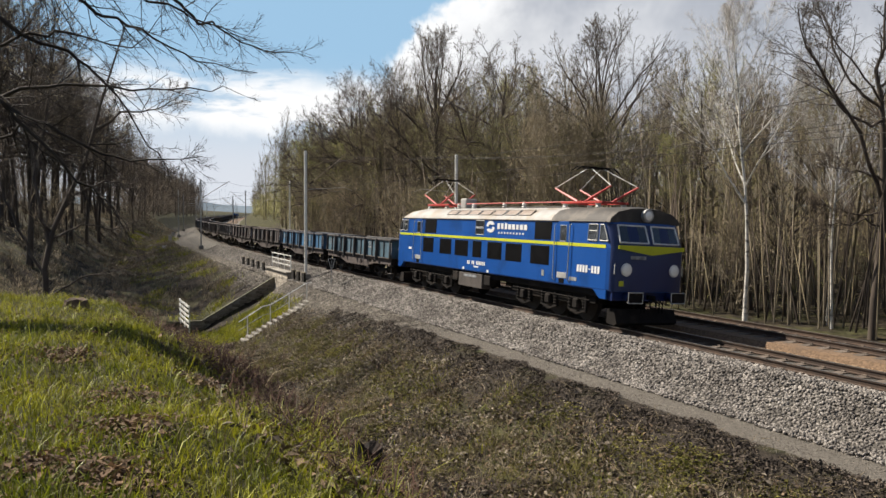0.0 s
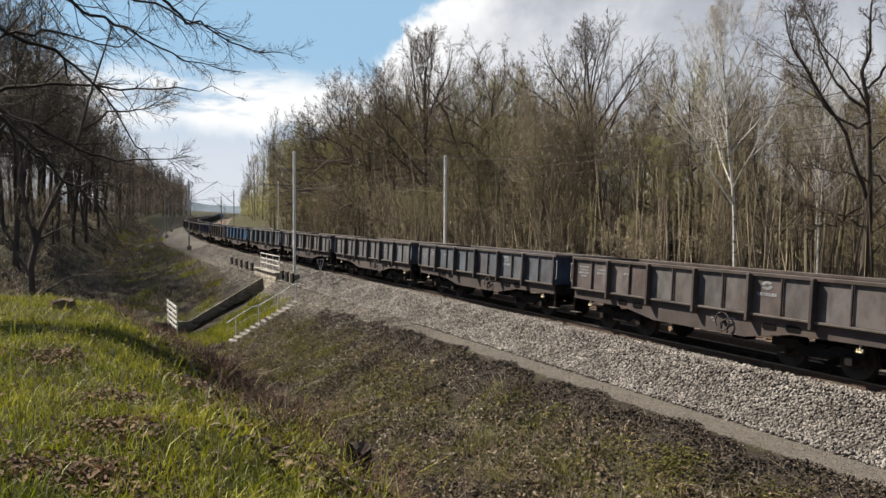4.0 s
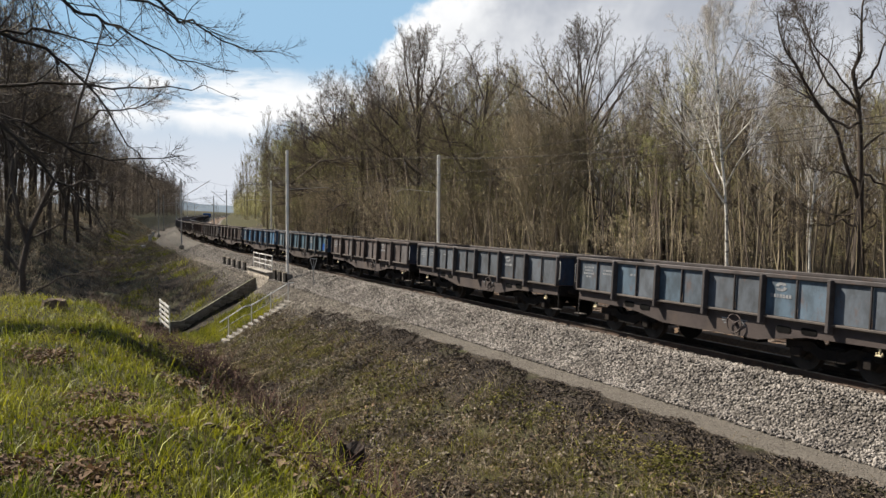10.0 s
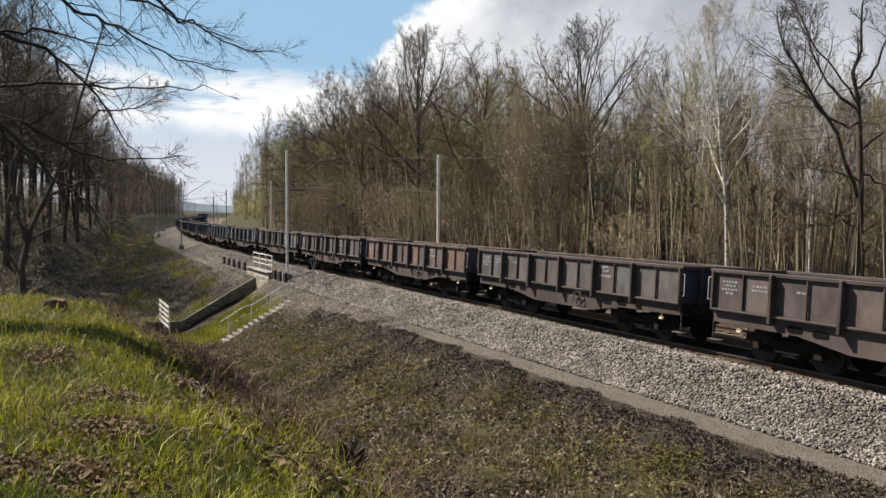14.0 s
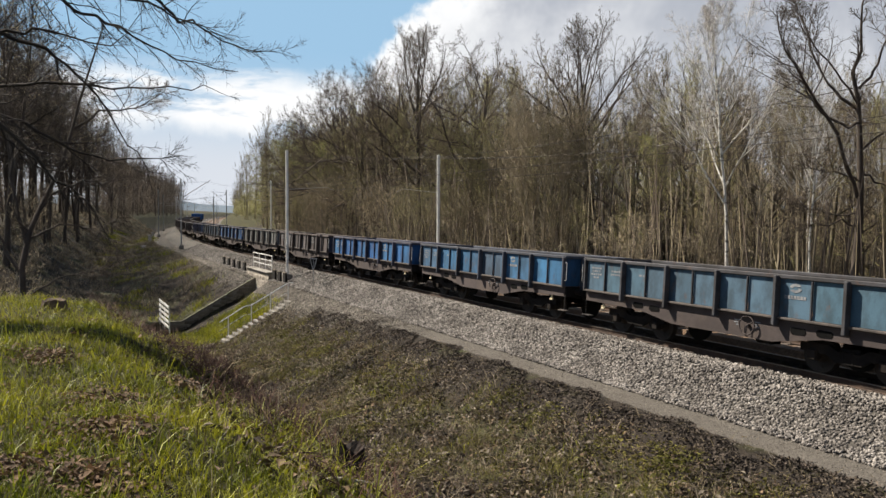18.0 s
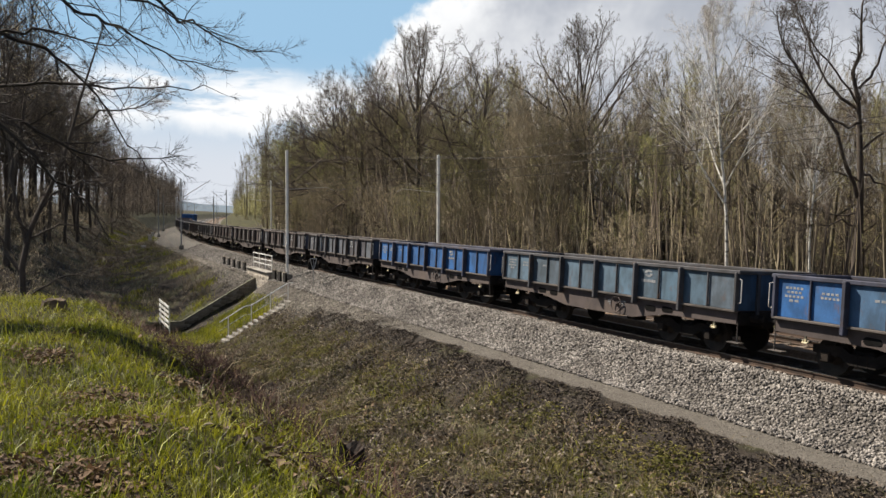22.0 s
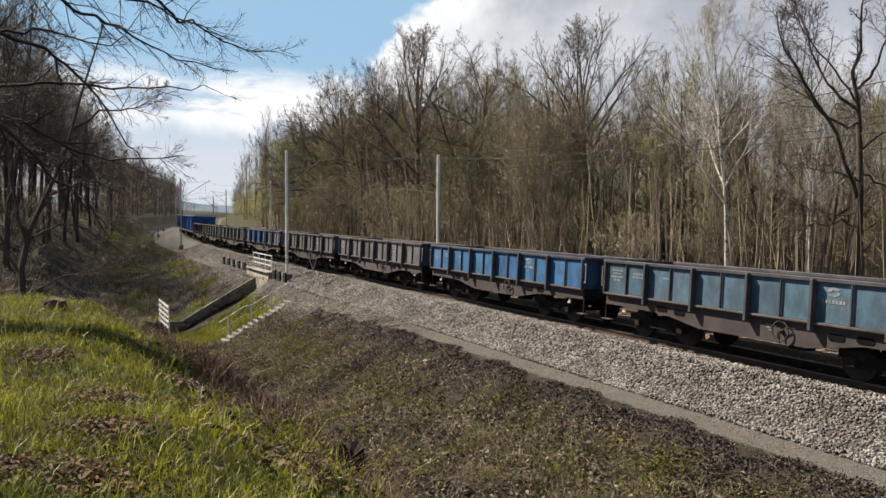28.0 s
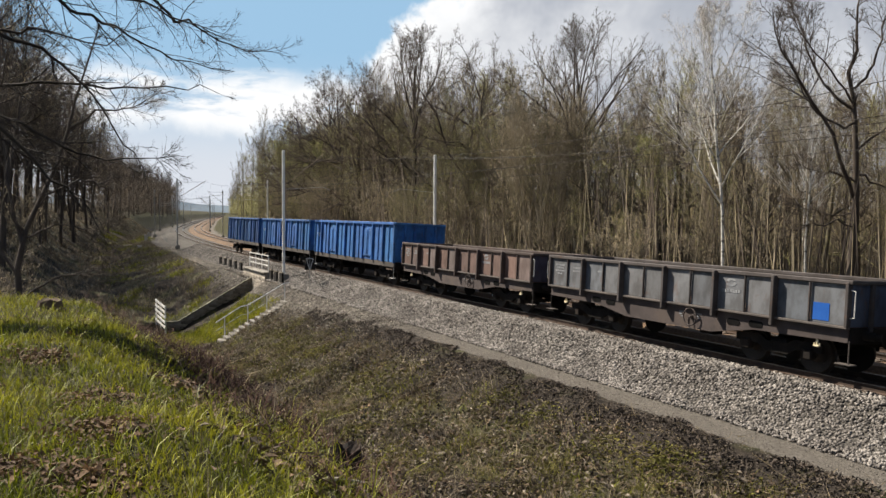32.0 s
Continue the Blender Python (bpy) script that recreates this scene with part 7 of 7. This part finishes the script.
def make_sleepers():
    shape = Shape()
    shape.prism([(-1.3, -0.34), (-1.3, -0.20), (-0.95, -0.17), (-0.5, -0.172), (-0.3, -0.20), (0.3, -0.20), (0.5, -0.172), (0.95, -0.17), (1.3, -0.20), (1.3, -0.34)], -0.13, 0.13, pose(0, 0, 0, 0, 0, 90))
    for g in (0.7535, -0.7535):
        for d in (-0.11, 0.11):
            shape.box((0, g + d, -0.155), (0.12, 0.06, 0.05), 0.01)
    me = shape.mesh("sleeper", M["sleeper"])
    tracks = [o for o in scene.objects if o.name.startswith("railway_track")]
    for k, track in enumerate(tracks):
        n = 170 if k == 0 else 120
        for i in range(n):
            s = -6 + i * 0.6
            part("sleeper", me, None, track, at=track_m(s, -4.0 * k, 0) @ pose(0, 0, 0, math.degrees(-CANT) * -1.0))


make_sleepers()
# ------------------------------------------------------------ stones, grass, brush and litter


def stones(name, label, mat, seed, count, s_span, place, size):
    """Loose chips: skewed octahedra. place(rng, n) gives lat and z."""
    rng = np.random.default_rng(seed)
    s = rng.uniform(*s_span, count)
    lat, z = place(rng, s)
    x, y = plan(s, lat)
    c = np.stack([x, y, z], 1)
    a = unit(rng.normal(0, 1, (count, 3)))
    b = unit(np.cross(a, rng.normal(0, 1, (count, 3))))
    d = np.cross(a, b)
    k = size * rng.uniform(0.55, 1.35, (count, 3))
    v = np.stack([c + a * k[:, :1], c - a * k[:, :1] * 0.8, c + b * k[:, 1:2], c - b * k[:, 1:2] * 0.9, c + d * k[:, 2:] * 0.8, c - d * k[:, 2:]], 1).reshape(-1, 3)
    base = np.arange(count)[:, None] * 6
    tri = [(0, 2, 4), (2, 1, 4), (1, 3, 4), (3, 0, 4), (2, 0, 5), (1, 2, 5), (3, 1, 5), (0, 3, 5)]
    t = np.concatenate([base + np.array(q) for q in tri])
    tagged(new(name, tri_mesh(name, v, t, M[mat])), label, "stones", kind="stuff")


def bank(rng, s):
    lat = rng.uniform(1.0, 3.55, len(s))
    z = np.interp(lat, (1.0, 1.75, 3.15, 3.55), (-0.15, -0.11, -0.80, -0.85))
    return lat, z + rng.uniform(0.008, 0.055, len(s))


def between(rng, s):
    lat = rng.uniform(-2.3, -1.0, len(s))
    return lat, np.interp(lat, (-2.3, -1.9, -1.0), (-0.38, -0.29, -0.24)) + rng.uniform(-0.01, 0.03, len(s))


stones("ballast_stones", "pale grey broken stones of the ballast shoulder", "stone_chip", 1, 44000, (3, 40), bank, 0.046)
stones("ballast_stones", "pale grey broken stones of the ballast shoulder", "stone_chip", 2, 12000, (40, 95), bank, 0.06)
stones("ballast_stones", "rust-brown broken stones between the tracks", "stone_chip_rusty", 3, 9000, (2, 34), between, 0.036)
stones("ballast_stones", "rust-brown broken stones along the far track", "stone_chip_rusty", 4, 4000, (2, 34), lambda rng, s: ((q := rng.uniform(-3.1, -2.1, len(s))), -0.40 + rng.uniform(-0.02, 0.03, len(s))), 0.036)


def path_bed(rng, s):
    lat = rng.uniform(3.3, 4.75, len(s))
    return lat, np.full(len(s), -0.85) + rng.uniform(-0.008, 0.006, len(s))


def scree(rng, s):
    lat = rng.uniform(3.3, 4.6, len(s)) + np.abs(rng.normal(0, 0.5, len(s)))
    return lat, ground(s, lat) + rng.uniform(-0.01, 0.03, len(s))


stones("ballast_stones", "stray ballast stones spilt beside the steps", "gravel_scree", 8, 11000, (27, 52), scree, 0.05)
stones("ballast_stones", "stray ballast stones spilt beyond the bridge", "gravel_scree", 9, 8000, (54, 105), scree, 0.075)
stones("path_gravel", "small grey-brown gravel on the path", "gravel_scree", 5, 9000, (3, 30), path_bed, 0.016)


def litter(name, label, mat, seed, count, place, size, lift, category="litter"):
    """Small curled leaves and scraps, each of two triangles bent along the middle."""
    rng = np.random.default_rng(seed)
    s, lat, _ = place(rng, count)
    n = len(s)
    x, y = plan(s, lat)
    c = np.stack([x, y, ground(s, lat) + 0.008 + rng.uniform(0, lift, n)], 1)
    a = unit(rng.normal(0, 1, (n, 3)) * np.array([1, 1, 0.55])) * (size * rng.uniform(0.5, 1.4, (n, 1)))
    b = unit(np.cross(a, rng.normal(0, 0.6, (n, 3)) + np.array([0, 0, 1]))) * (size * rng.uniform(0.25, 0.7, (n, 1)))
    v = np.stack([c - a, c + b + np.array([0, 0, size * 0.35]), c + a, c - b + np.array([0, 0, size * 0.35])], 1).reshape(-1, 3)
    k = np.arange(n)[:, None] * 4
    tagged(new(name, tri_mesh(name, v, np.concatenate([k + [0, 1, 2], k + [0, 2, 3]]), M[mat])), label, category, kind="stuff")


def blades(name, label, mat, seed, count, place, height, width, droop=0.5, category="grass"):
    """Bent blades of two triangles each. place(rng, n) gives s, lat and a size."""
    rng = np.random.default_rng(seed)
    s, lat, size = place(rng, count)
    n = len(s)
    x, y = plan(s, lat)
    root = np.stack([x, y, ground(s, lat) - 0.01], 1)
    a = rng.uniform(0, 2 * np.pi, n)
    side = np.stack([np.cos(a), np.sin(a), np.zeros(n)], 1)
    b = rng.uniform(0, 2 * np.pi, n)
    lean = np.stack([np.cos(b), np.sin(b), np.zeros(n)], 1) * rng.uniform(0.1, droop, (n, 1))
    h = (height * size * rng.uniform(0.5, 1.4, n))[:, None]
    w = (width * rng.uniform(0.6, 1.3, n))[:, None]
    mid = root + (np.array([0, 0, 0.62]) + lean * 0.45) * h
    tip = root + (np.array([0, 0, 0.92]) + lean * 1.5) * h
    v = np.stack([root - side * w, root + side * w, mid + side * w * 0.7, mid - side * w * 0.7, tip], 1).reshape(-1, 3)
    k = np.arange(n)[:, None] * 5
    t = np.concatenate([k + [0, 1, 2], k + [0, 2, 3], k + [3, 2, 4]])
    tagged(new(name, tri_mesh(name, v, t, M[mat])), label, category, kind="stuff")


def clumps(rng, n, s_span, lat_span, spread, per):
    m = max(1, n // per)
    cs, cl = rng.uniform(*s_span, m), rng.uniform(*lat_span, m)
    own = rng.integers(0, m, n)
    return cs[own] + rng.normal(0, spread, n), cl[own] + rng.normal(0, spread, n), np.exp(rng.normal(0, 0.42, m))[own]


BARE = ((5.7, 16.58, 0.34), (3.95, 16.6, 0.32), (3.2, 17.25, 0.28), (2.85, 16.79, 0.26), (7.6, 17.1, 0.3), (6.9, 15.6, 0.3))       # worn spots full of leaves


def knoll(rng, n):
    s, lat, size = clumps(rng, n, (0, 1), (14.6, 21), 0.10, 30)
    s = 1.2 + 18.5 * np.abs(s) ** 1.7
    edge = 14.75 + 0.4 * np.sin(s * 0.9) + 0.04 * s
    keep = (lat > edge - rng.random(n) * 0.9) & (s < 19.5 + rng.random(n))
    for a, b, r in BARE:
        keep &= np.hypot(s - a, lat - b) > r * rng.uniform(0.3, 1.3, n)
    return s[keep], lat[keep], size[keep]


def brown_bank(rng, n):
    s, lat, size = clumps(rng, n, (-2, 42), (5.6, 15.6), 0.22, 22)
    keep = lat > 5.2
    return s[keep], lat[keep], size[keep]


def upper_bank(rng, n):
    s, lat, size = clumps(rng, n, (-2, 42), (5.6, 13.2), 0.25, 26)
    keep = (lat > 5.2) & (lat < 12.0 + rng.random(n))
    return s[keep], lat[keep], size[keep]


def herb_patch(rng, n):
    s, lat, size = clumps(rng, n, (-2, 42), (5.8, 14.0), 0.38, 230)
    keep = lat > 5.4
    return s[keep], lat[keep], size[keep]


def path_edge(rng, n):
    s = rng.uniform(2, 36, n)
    lat = 4.72 + 0.25 * np.sin(s * 1.7) + 0.15 * np.sin(s * 4.1) + np.abs(rng.normal(0, 0.55, n))
    return s, lat, np.ones(n)


def olive_strip(rng, n):
    s, lat, size = clumps(rng, n, (6, 40), (5.6, 9.4), 0.30, 120)
    keep = lat > 5.3
    return s[keep], lat[keep], size[keep]


def far_bank(rng, n):
    s, lat, size = clumps(rng, n, (56, 185), (5.0, 22), 0.35, 26)
    keep = lat > 4.9 + np.clip((s - 80) / 60, 0, 1)
    return s[keep], lat[keep], size[keep]


def far_slope(rng, n):
    s, lat, size = clumps(rng, n, (55, 150), (5.6, 12.5), 0.55, 160)
    return s, lat, size


def stream_bank(rng, n):
    s, lat, size = clumps(rng, n, (42.5, 50.5), (4.6, 13), 0.2, 22)
    keep = lat > 4.6
    return s[keep], lat[keep], size[keep]


def make_cover():
    blades("fresh_grass", "fresh bright green spring grass on the knoll", "grass", 1, 105000, knoll, 0.092, 0.0046, 0.95)
    litter("dead_litter", "brown leaf litter between the grass blades", "litter_brown", 34, 3500, knoll, 0.030, 0.04)
    blades("fresh_grass", "fresh green grass beside the steps", "grass", 2, 14000, stream_bank, 0.22, 0.012, 0.7)
    blades("dry_grass", "matted straw-coloured dry grass on the bank", "dry_grass", 3, 14000, brown_bank, 0.17, 0.008, 1.6)
    litter("earth_crumbs", "dark crumbled earth and dead leaves along the path's edge", "clod", 36, 18000, path_edge, 0.042, 0.07)
    litter("dead_litter", "dark rotten leaves in the hollows of the bank", "clod", 37, 40000, brown_bank, 0.055, 0.05)
    blades("dry_grass", "flattened wiry straw matted over the bank", "straw", 38, 22000, upper_bank, 0.17, 0.008, 1.9)
    blades("green_tufts", "short olive-green grass coming up through the straw", "herb", 39, 30000, olive_strip, 0.11, 0.006, 1.2)
    litter("dead_litter", "pale dry leaves and stalks strewn over the bank", "litter_pale", 31, 15000, upper_bank, 0.058, 0.09)
    litter("dead_litter", "brown rotting leaves strewn over the bank", "litter_brown", 32, 24000, brown_bank, 0.060, 0.07)
    litter("low_herbs", "low green herbs sprouting in patches on the bank", "herb", 33, 16000, herb_patch, 0.050, 0.09, "herbs")
    blades("green_tufts", "sparse green tufts in the dry grass", "grass", 4, 9000, brown_bank, 0.12, 0.009, 0.9)
    blades("dry_grass", "dry grass on the embankment beyond the bridge", "straw", 5, 52000, far_bank, 0.30, 0.020, 1.2)
    blades("green_tufts", "green grass on the embankment beyond the bridge", "grass", 6, 13000, far_slope, 0.26, 0.018, 0.9)
    blades("dry_grass", "straw blades among the fresh grass", "dry_grass", 7, 8000, knoll, 0.10, 0.004, 0.9)
    # brown brambles and dead stalks along the edge of the knoll and in the hollow
    rng = np.random.default_rng(12)
    n = 38000
    s, lat, size = clumps(rng, n, (0, 27), (10.2, 17.0), 0.35, 60)
    edge = np.interp(s, (0, 12, 20, 34), (14.75, 14.9, 16.2, 20.0))
    keep = (lat < edge + 0.6) & (lat > edge - 4.8) & (np.hypot(s - 3.7, lat - 14.8) > 0.55)
    s, lat = s[keep], lat[keep]
    x, y = plan(s, lat)
    p0 = np.stack([x, y, ground(s, lat) + rng.uniform(0, 0.25, len(s))], 1)
    way = unit(rng.normal(0, 1, (len(s), 3)) + np.array([0, 0, 0.55]))
    p1 = p0 + way * rng.uniform(0.10, 0.38, (len(s), 1))
    tagged(new("brambles", tri_mesh("brambles", *tubes(p0, p1, np.full(len(s), 0.0055), None, 3), M["bramble"])), "reddish-brown brambles and dead stalks in the hollow", "brambles", kind="stuff")
    n = 26000
    s, lat, size = clumps(rng, n, (-1, 15), (11.6, 14.7), 0.4, 60)
    keep = np.hypot(s - 3.7, lat - 14.8) > 0.5
    s, lat = s[keep], lat[keep]
    x, y = plan(s, lat)
    p0 = np.stack([x, y, ground(s, lat) + rng.uniform(0, 0.10, len(s))], 1)
    p1 = p0 + unit(rng.normal(0, 1, (len(s), 3)) + np.array([0, 0, 0.35])) * rng.uniform(0.08, 0.24, (len(s), 1))
    tagged(new("brambles", tri_mesh("brambles", *tubes(p0, p1, np.full(len(s), 0.007), None, 3), M["bramble"])), "dark red-brown mat of dead brambles below the knoll", "brambles", kind="stuff")
    # dead stalks lying on the bank
    n = 30000
    s, lat, size = clumps(rng, n, (-2, 40), (5.2, 14.5), 0.4, 40)
    x, y = plan(s, lat)
    p0 = np.stack([x, y, ground(s, lat) + rng.uniform(0.0, 0.10, n)], 1)
    p1 = p0 + unit(rng.normal(0, 1, (n, 3)) * np.array([1, 1, 0.3])) * rng.uniform(0.10, 0.50, (n, 1)) * (0.5 + rng.random((n, 1)) ** 3)
    tagged(new("dead_stalks", tri_mesh("dead_stalks", *tubes(p0, p1, np.full(n, 0.006), None, 3), M["dry_grass"])), "pale dead stalks matted over the bank", "dry grass", kind="stuff")
    # fallen leaves
    n = 3600
    s, lat, size = clumps(rng, n, (1.0, 13), (15.0, 18.5), 0.22, 110)
    spot_of = rng.integers(0, len(BARE) * 2, n)
    for k, (a, b, r) in enumerate(BARE):
        here = spot_of == k
        s[here], lat[here] = a + rng.normal(0, r * 0.6, here.sum()), b + rng.normal(0, r * 0.6, here.sum())
    x, y = plan(s, lat)
    c = np.stack([x, y, ground(s, lat) + rng.uniform(0.01, 0.06, n)], 1)
    a = unit(rng.normal(0, 1, (n, 3)) * np.array([1, 1, 0.4])) * rng.uniform(0.022, 0.046, (n, 1))
    b = unit(np.cross(a, rng.normal(0, 0.35, (n, 3)) + np.array([0, 0, 1]))) * rng.uniform(0.012, 0.026, (n, 1))
    lift = np.array([0, 0, 0.012])
    v = np.stack([c - a, c + b + lift, c + a, c - b + lift], 1).reshape(-1, 3)
    k = np.arange(n)[:, None] * 4
    tagged(new("fallen_leaves", tri_mesh("fallen_leaves", v, np.concatenate([k + [0, 1, 2], k + [0, 2, 3]]), M["leaf_litter"])), "brown fallen leaves in the grass", "leaves", kind="stuff")
    # stumps and a felled stick
    def stump(s, lat, r, h, mat, label, sink=0.05):
        rr = random.Random(int(s * 10))
        at = spot(s, lat)
        ob = thing("stump", Matrix.Translation((at.x, at.y, at.z - sink)), label, "stump", "stumps")
        sh, sides = Shape(), 14
        pts, faces = [], []
        wob = [rr.uniform(0.8, 1.2) for _ in range(sides)]
        for f, k in ((0, 1.35), (0.25, 1.1), (0.7, 1.0), (1.0, 0.92)):
            for i in range(sides):
                a = 2 * math.pi * i / sides
                pts.append((r * k * wob[i] * math.cos(a), r * k * wob[i] * math.sin(a), h * f + (rr.uniform(-0.2, 0.25) * h * 0.6 if f == 1.0 else 0)))
        for j in range(3):
            for i in range(sides):
                faces.append((j * sides + i, j * sides + (i + 1) % sides, (j + 1) * sides + (i + 1) % sides, (j + 1) * sides + i))
        pts.append((0, 0, h * 0.55))
        faces += [(3 * sides + i, 3 * sides + (i + 1) % sides, 4 * sides) for i in range(sides)]
        part("wood", sh.add(pts, faces), M[mat], ob)
    stump(3.8, 14.74, 0.15, 0.36, "charred_wood", "jagged blackened tree stump at the knoll's edge", 0.1)
    stump(14.2, 16.95, 0.22, 0.20, "old_wood", "low weathered tree stump in the grass")
    stump(2.9, 17.75, 0.20, 0.10, "old_wood", "rotten flat stump among fallen leaves")
    at = spot(2.95, 15.12)
    stick = thing("fallen_branch", Matrix.Translation((at.x, at.y, at.z + 0.03)), "pale broken branch lying in the grass", "branch")
    part("wood", Shape().tube([(-0.17, 0.0, 0.0), (-0.05, 0.02, 0.03), (0.12, 0.0, 0.02), (0.22, 0.03, 0.0)], [0.02, 0.025, 0.02, 0.012], 6), M["concrete"], stick)
    # distant ridge at the end of the line
    sh = Shape()
    n = 60
    pts, faces = [], []
    for i in range(n + 1):
        a = radians(-42 + 84 * i / n)
        r = 1900
        hgt = 27 + 7 * math.sin(i * 0.35) + 5 * math.sin(i * 0.9 + 1) + 4 * math.sin(i * 2.3)
        for k, z in ((0, -10), (0.3, hgt), (0.6, -10)):
            pts.append(((r + 500 * k) * math.sin(a - 0.28), (r + 500 * k) * math.cos(a - 0.28), z))
    for i in range(n):
        for j in range(2):
            faces.append((i * 3 + j, i * 3 + j + 1, i * 3 + j + 4, i * 3 + j + 3))
    # the blue-grey holds the haze of distance over the woods
    M["far_ridge"] = material("far_ridge", ((0.085, 0.12, 0.16), (0.11, 0.15, 0.19)), 0.02, 0.95, 0.0, 0.2, world_coords=True)
    tagged(new("backdrop", sh.add(pts, faces).mesh("backdrop", M["far_ridge"])), "wooded ridge in the distance, haze in its blue-grey colour", "ridge", kind="structure")


make_cover()
# ------------------------------------------------------------ what moves


def front_at(t):
    """s of the train's front buffers at t seconds."""
    gone = 16.491 * t + 0.02501 * t * t + float(np.interp(t, (0, 6, 9, 12, 17, 21, 25, 28, 32), (0, 0.31, -0.12, -0.32, 0.16, 0.17, 0.11, -0.20, 0)))
    return 36.865 - 0.5621 - 19.24 - gone


def motions():
    times = [0, 2, 4, 6, 7.5, 9, 10.5, 12, 14.5, 17, 19, 21, 23, 25, 26.5, 28, 30, 32]
    for ob, behind, half in TRAIN:
        walk(ob, [(t, track_pose(front_at(t) + behind, half)) for t in times])
    shared = {}
    for w, a, r in WHEELS:
        key = (round(a, 2), round(r, 2))
        if key not in shared:
            walk(w, [(k / FPS, pose(a, 0, r, 0, math.degrees((front_at(0) - front_at(k / FPS)) / r) % 360, 0)) for k in range(32 * FPS + 1)])
            shared[key] = w
        else:
            first = shared[key].animation_data
            w.rotation_mode = "QUATERNION"
            w.animation_data_create().action = first.action
            w.animation_data.action_slot = first.action_slot


motions()
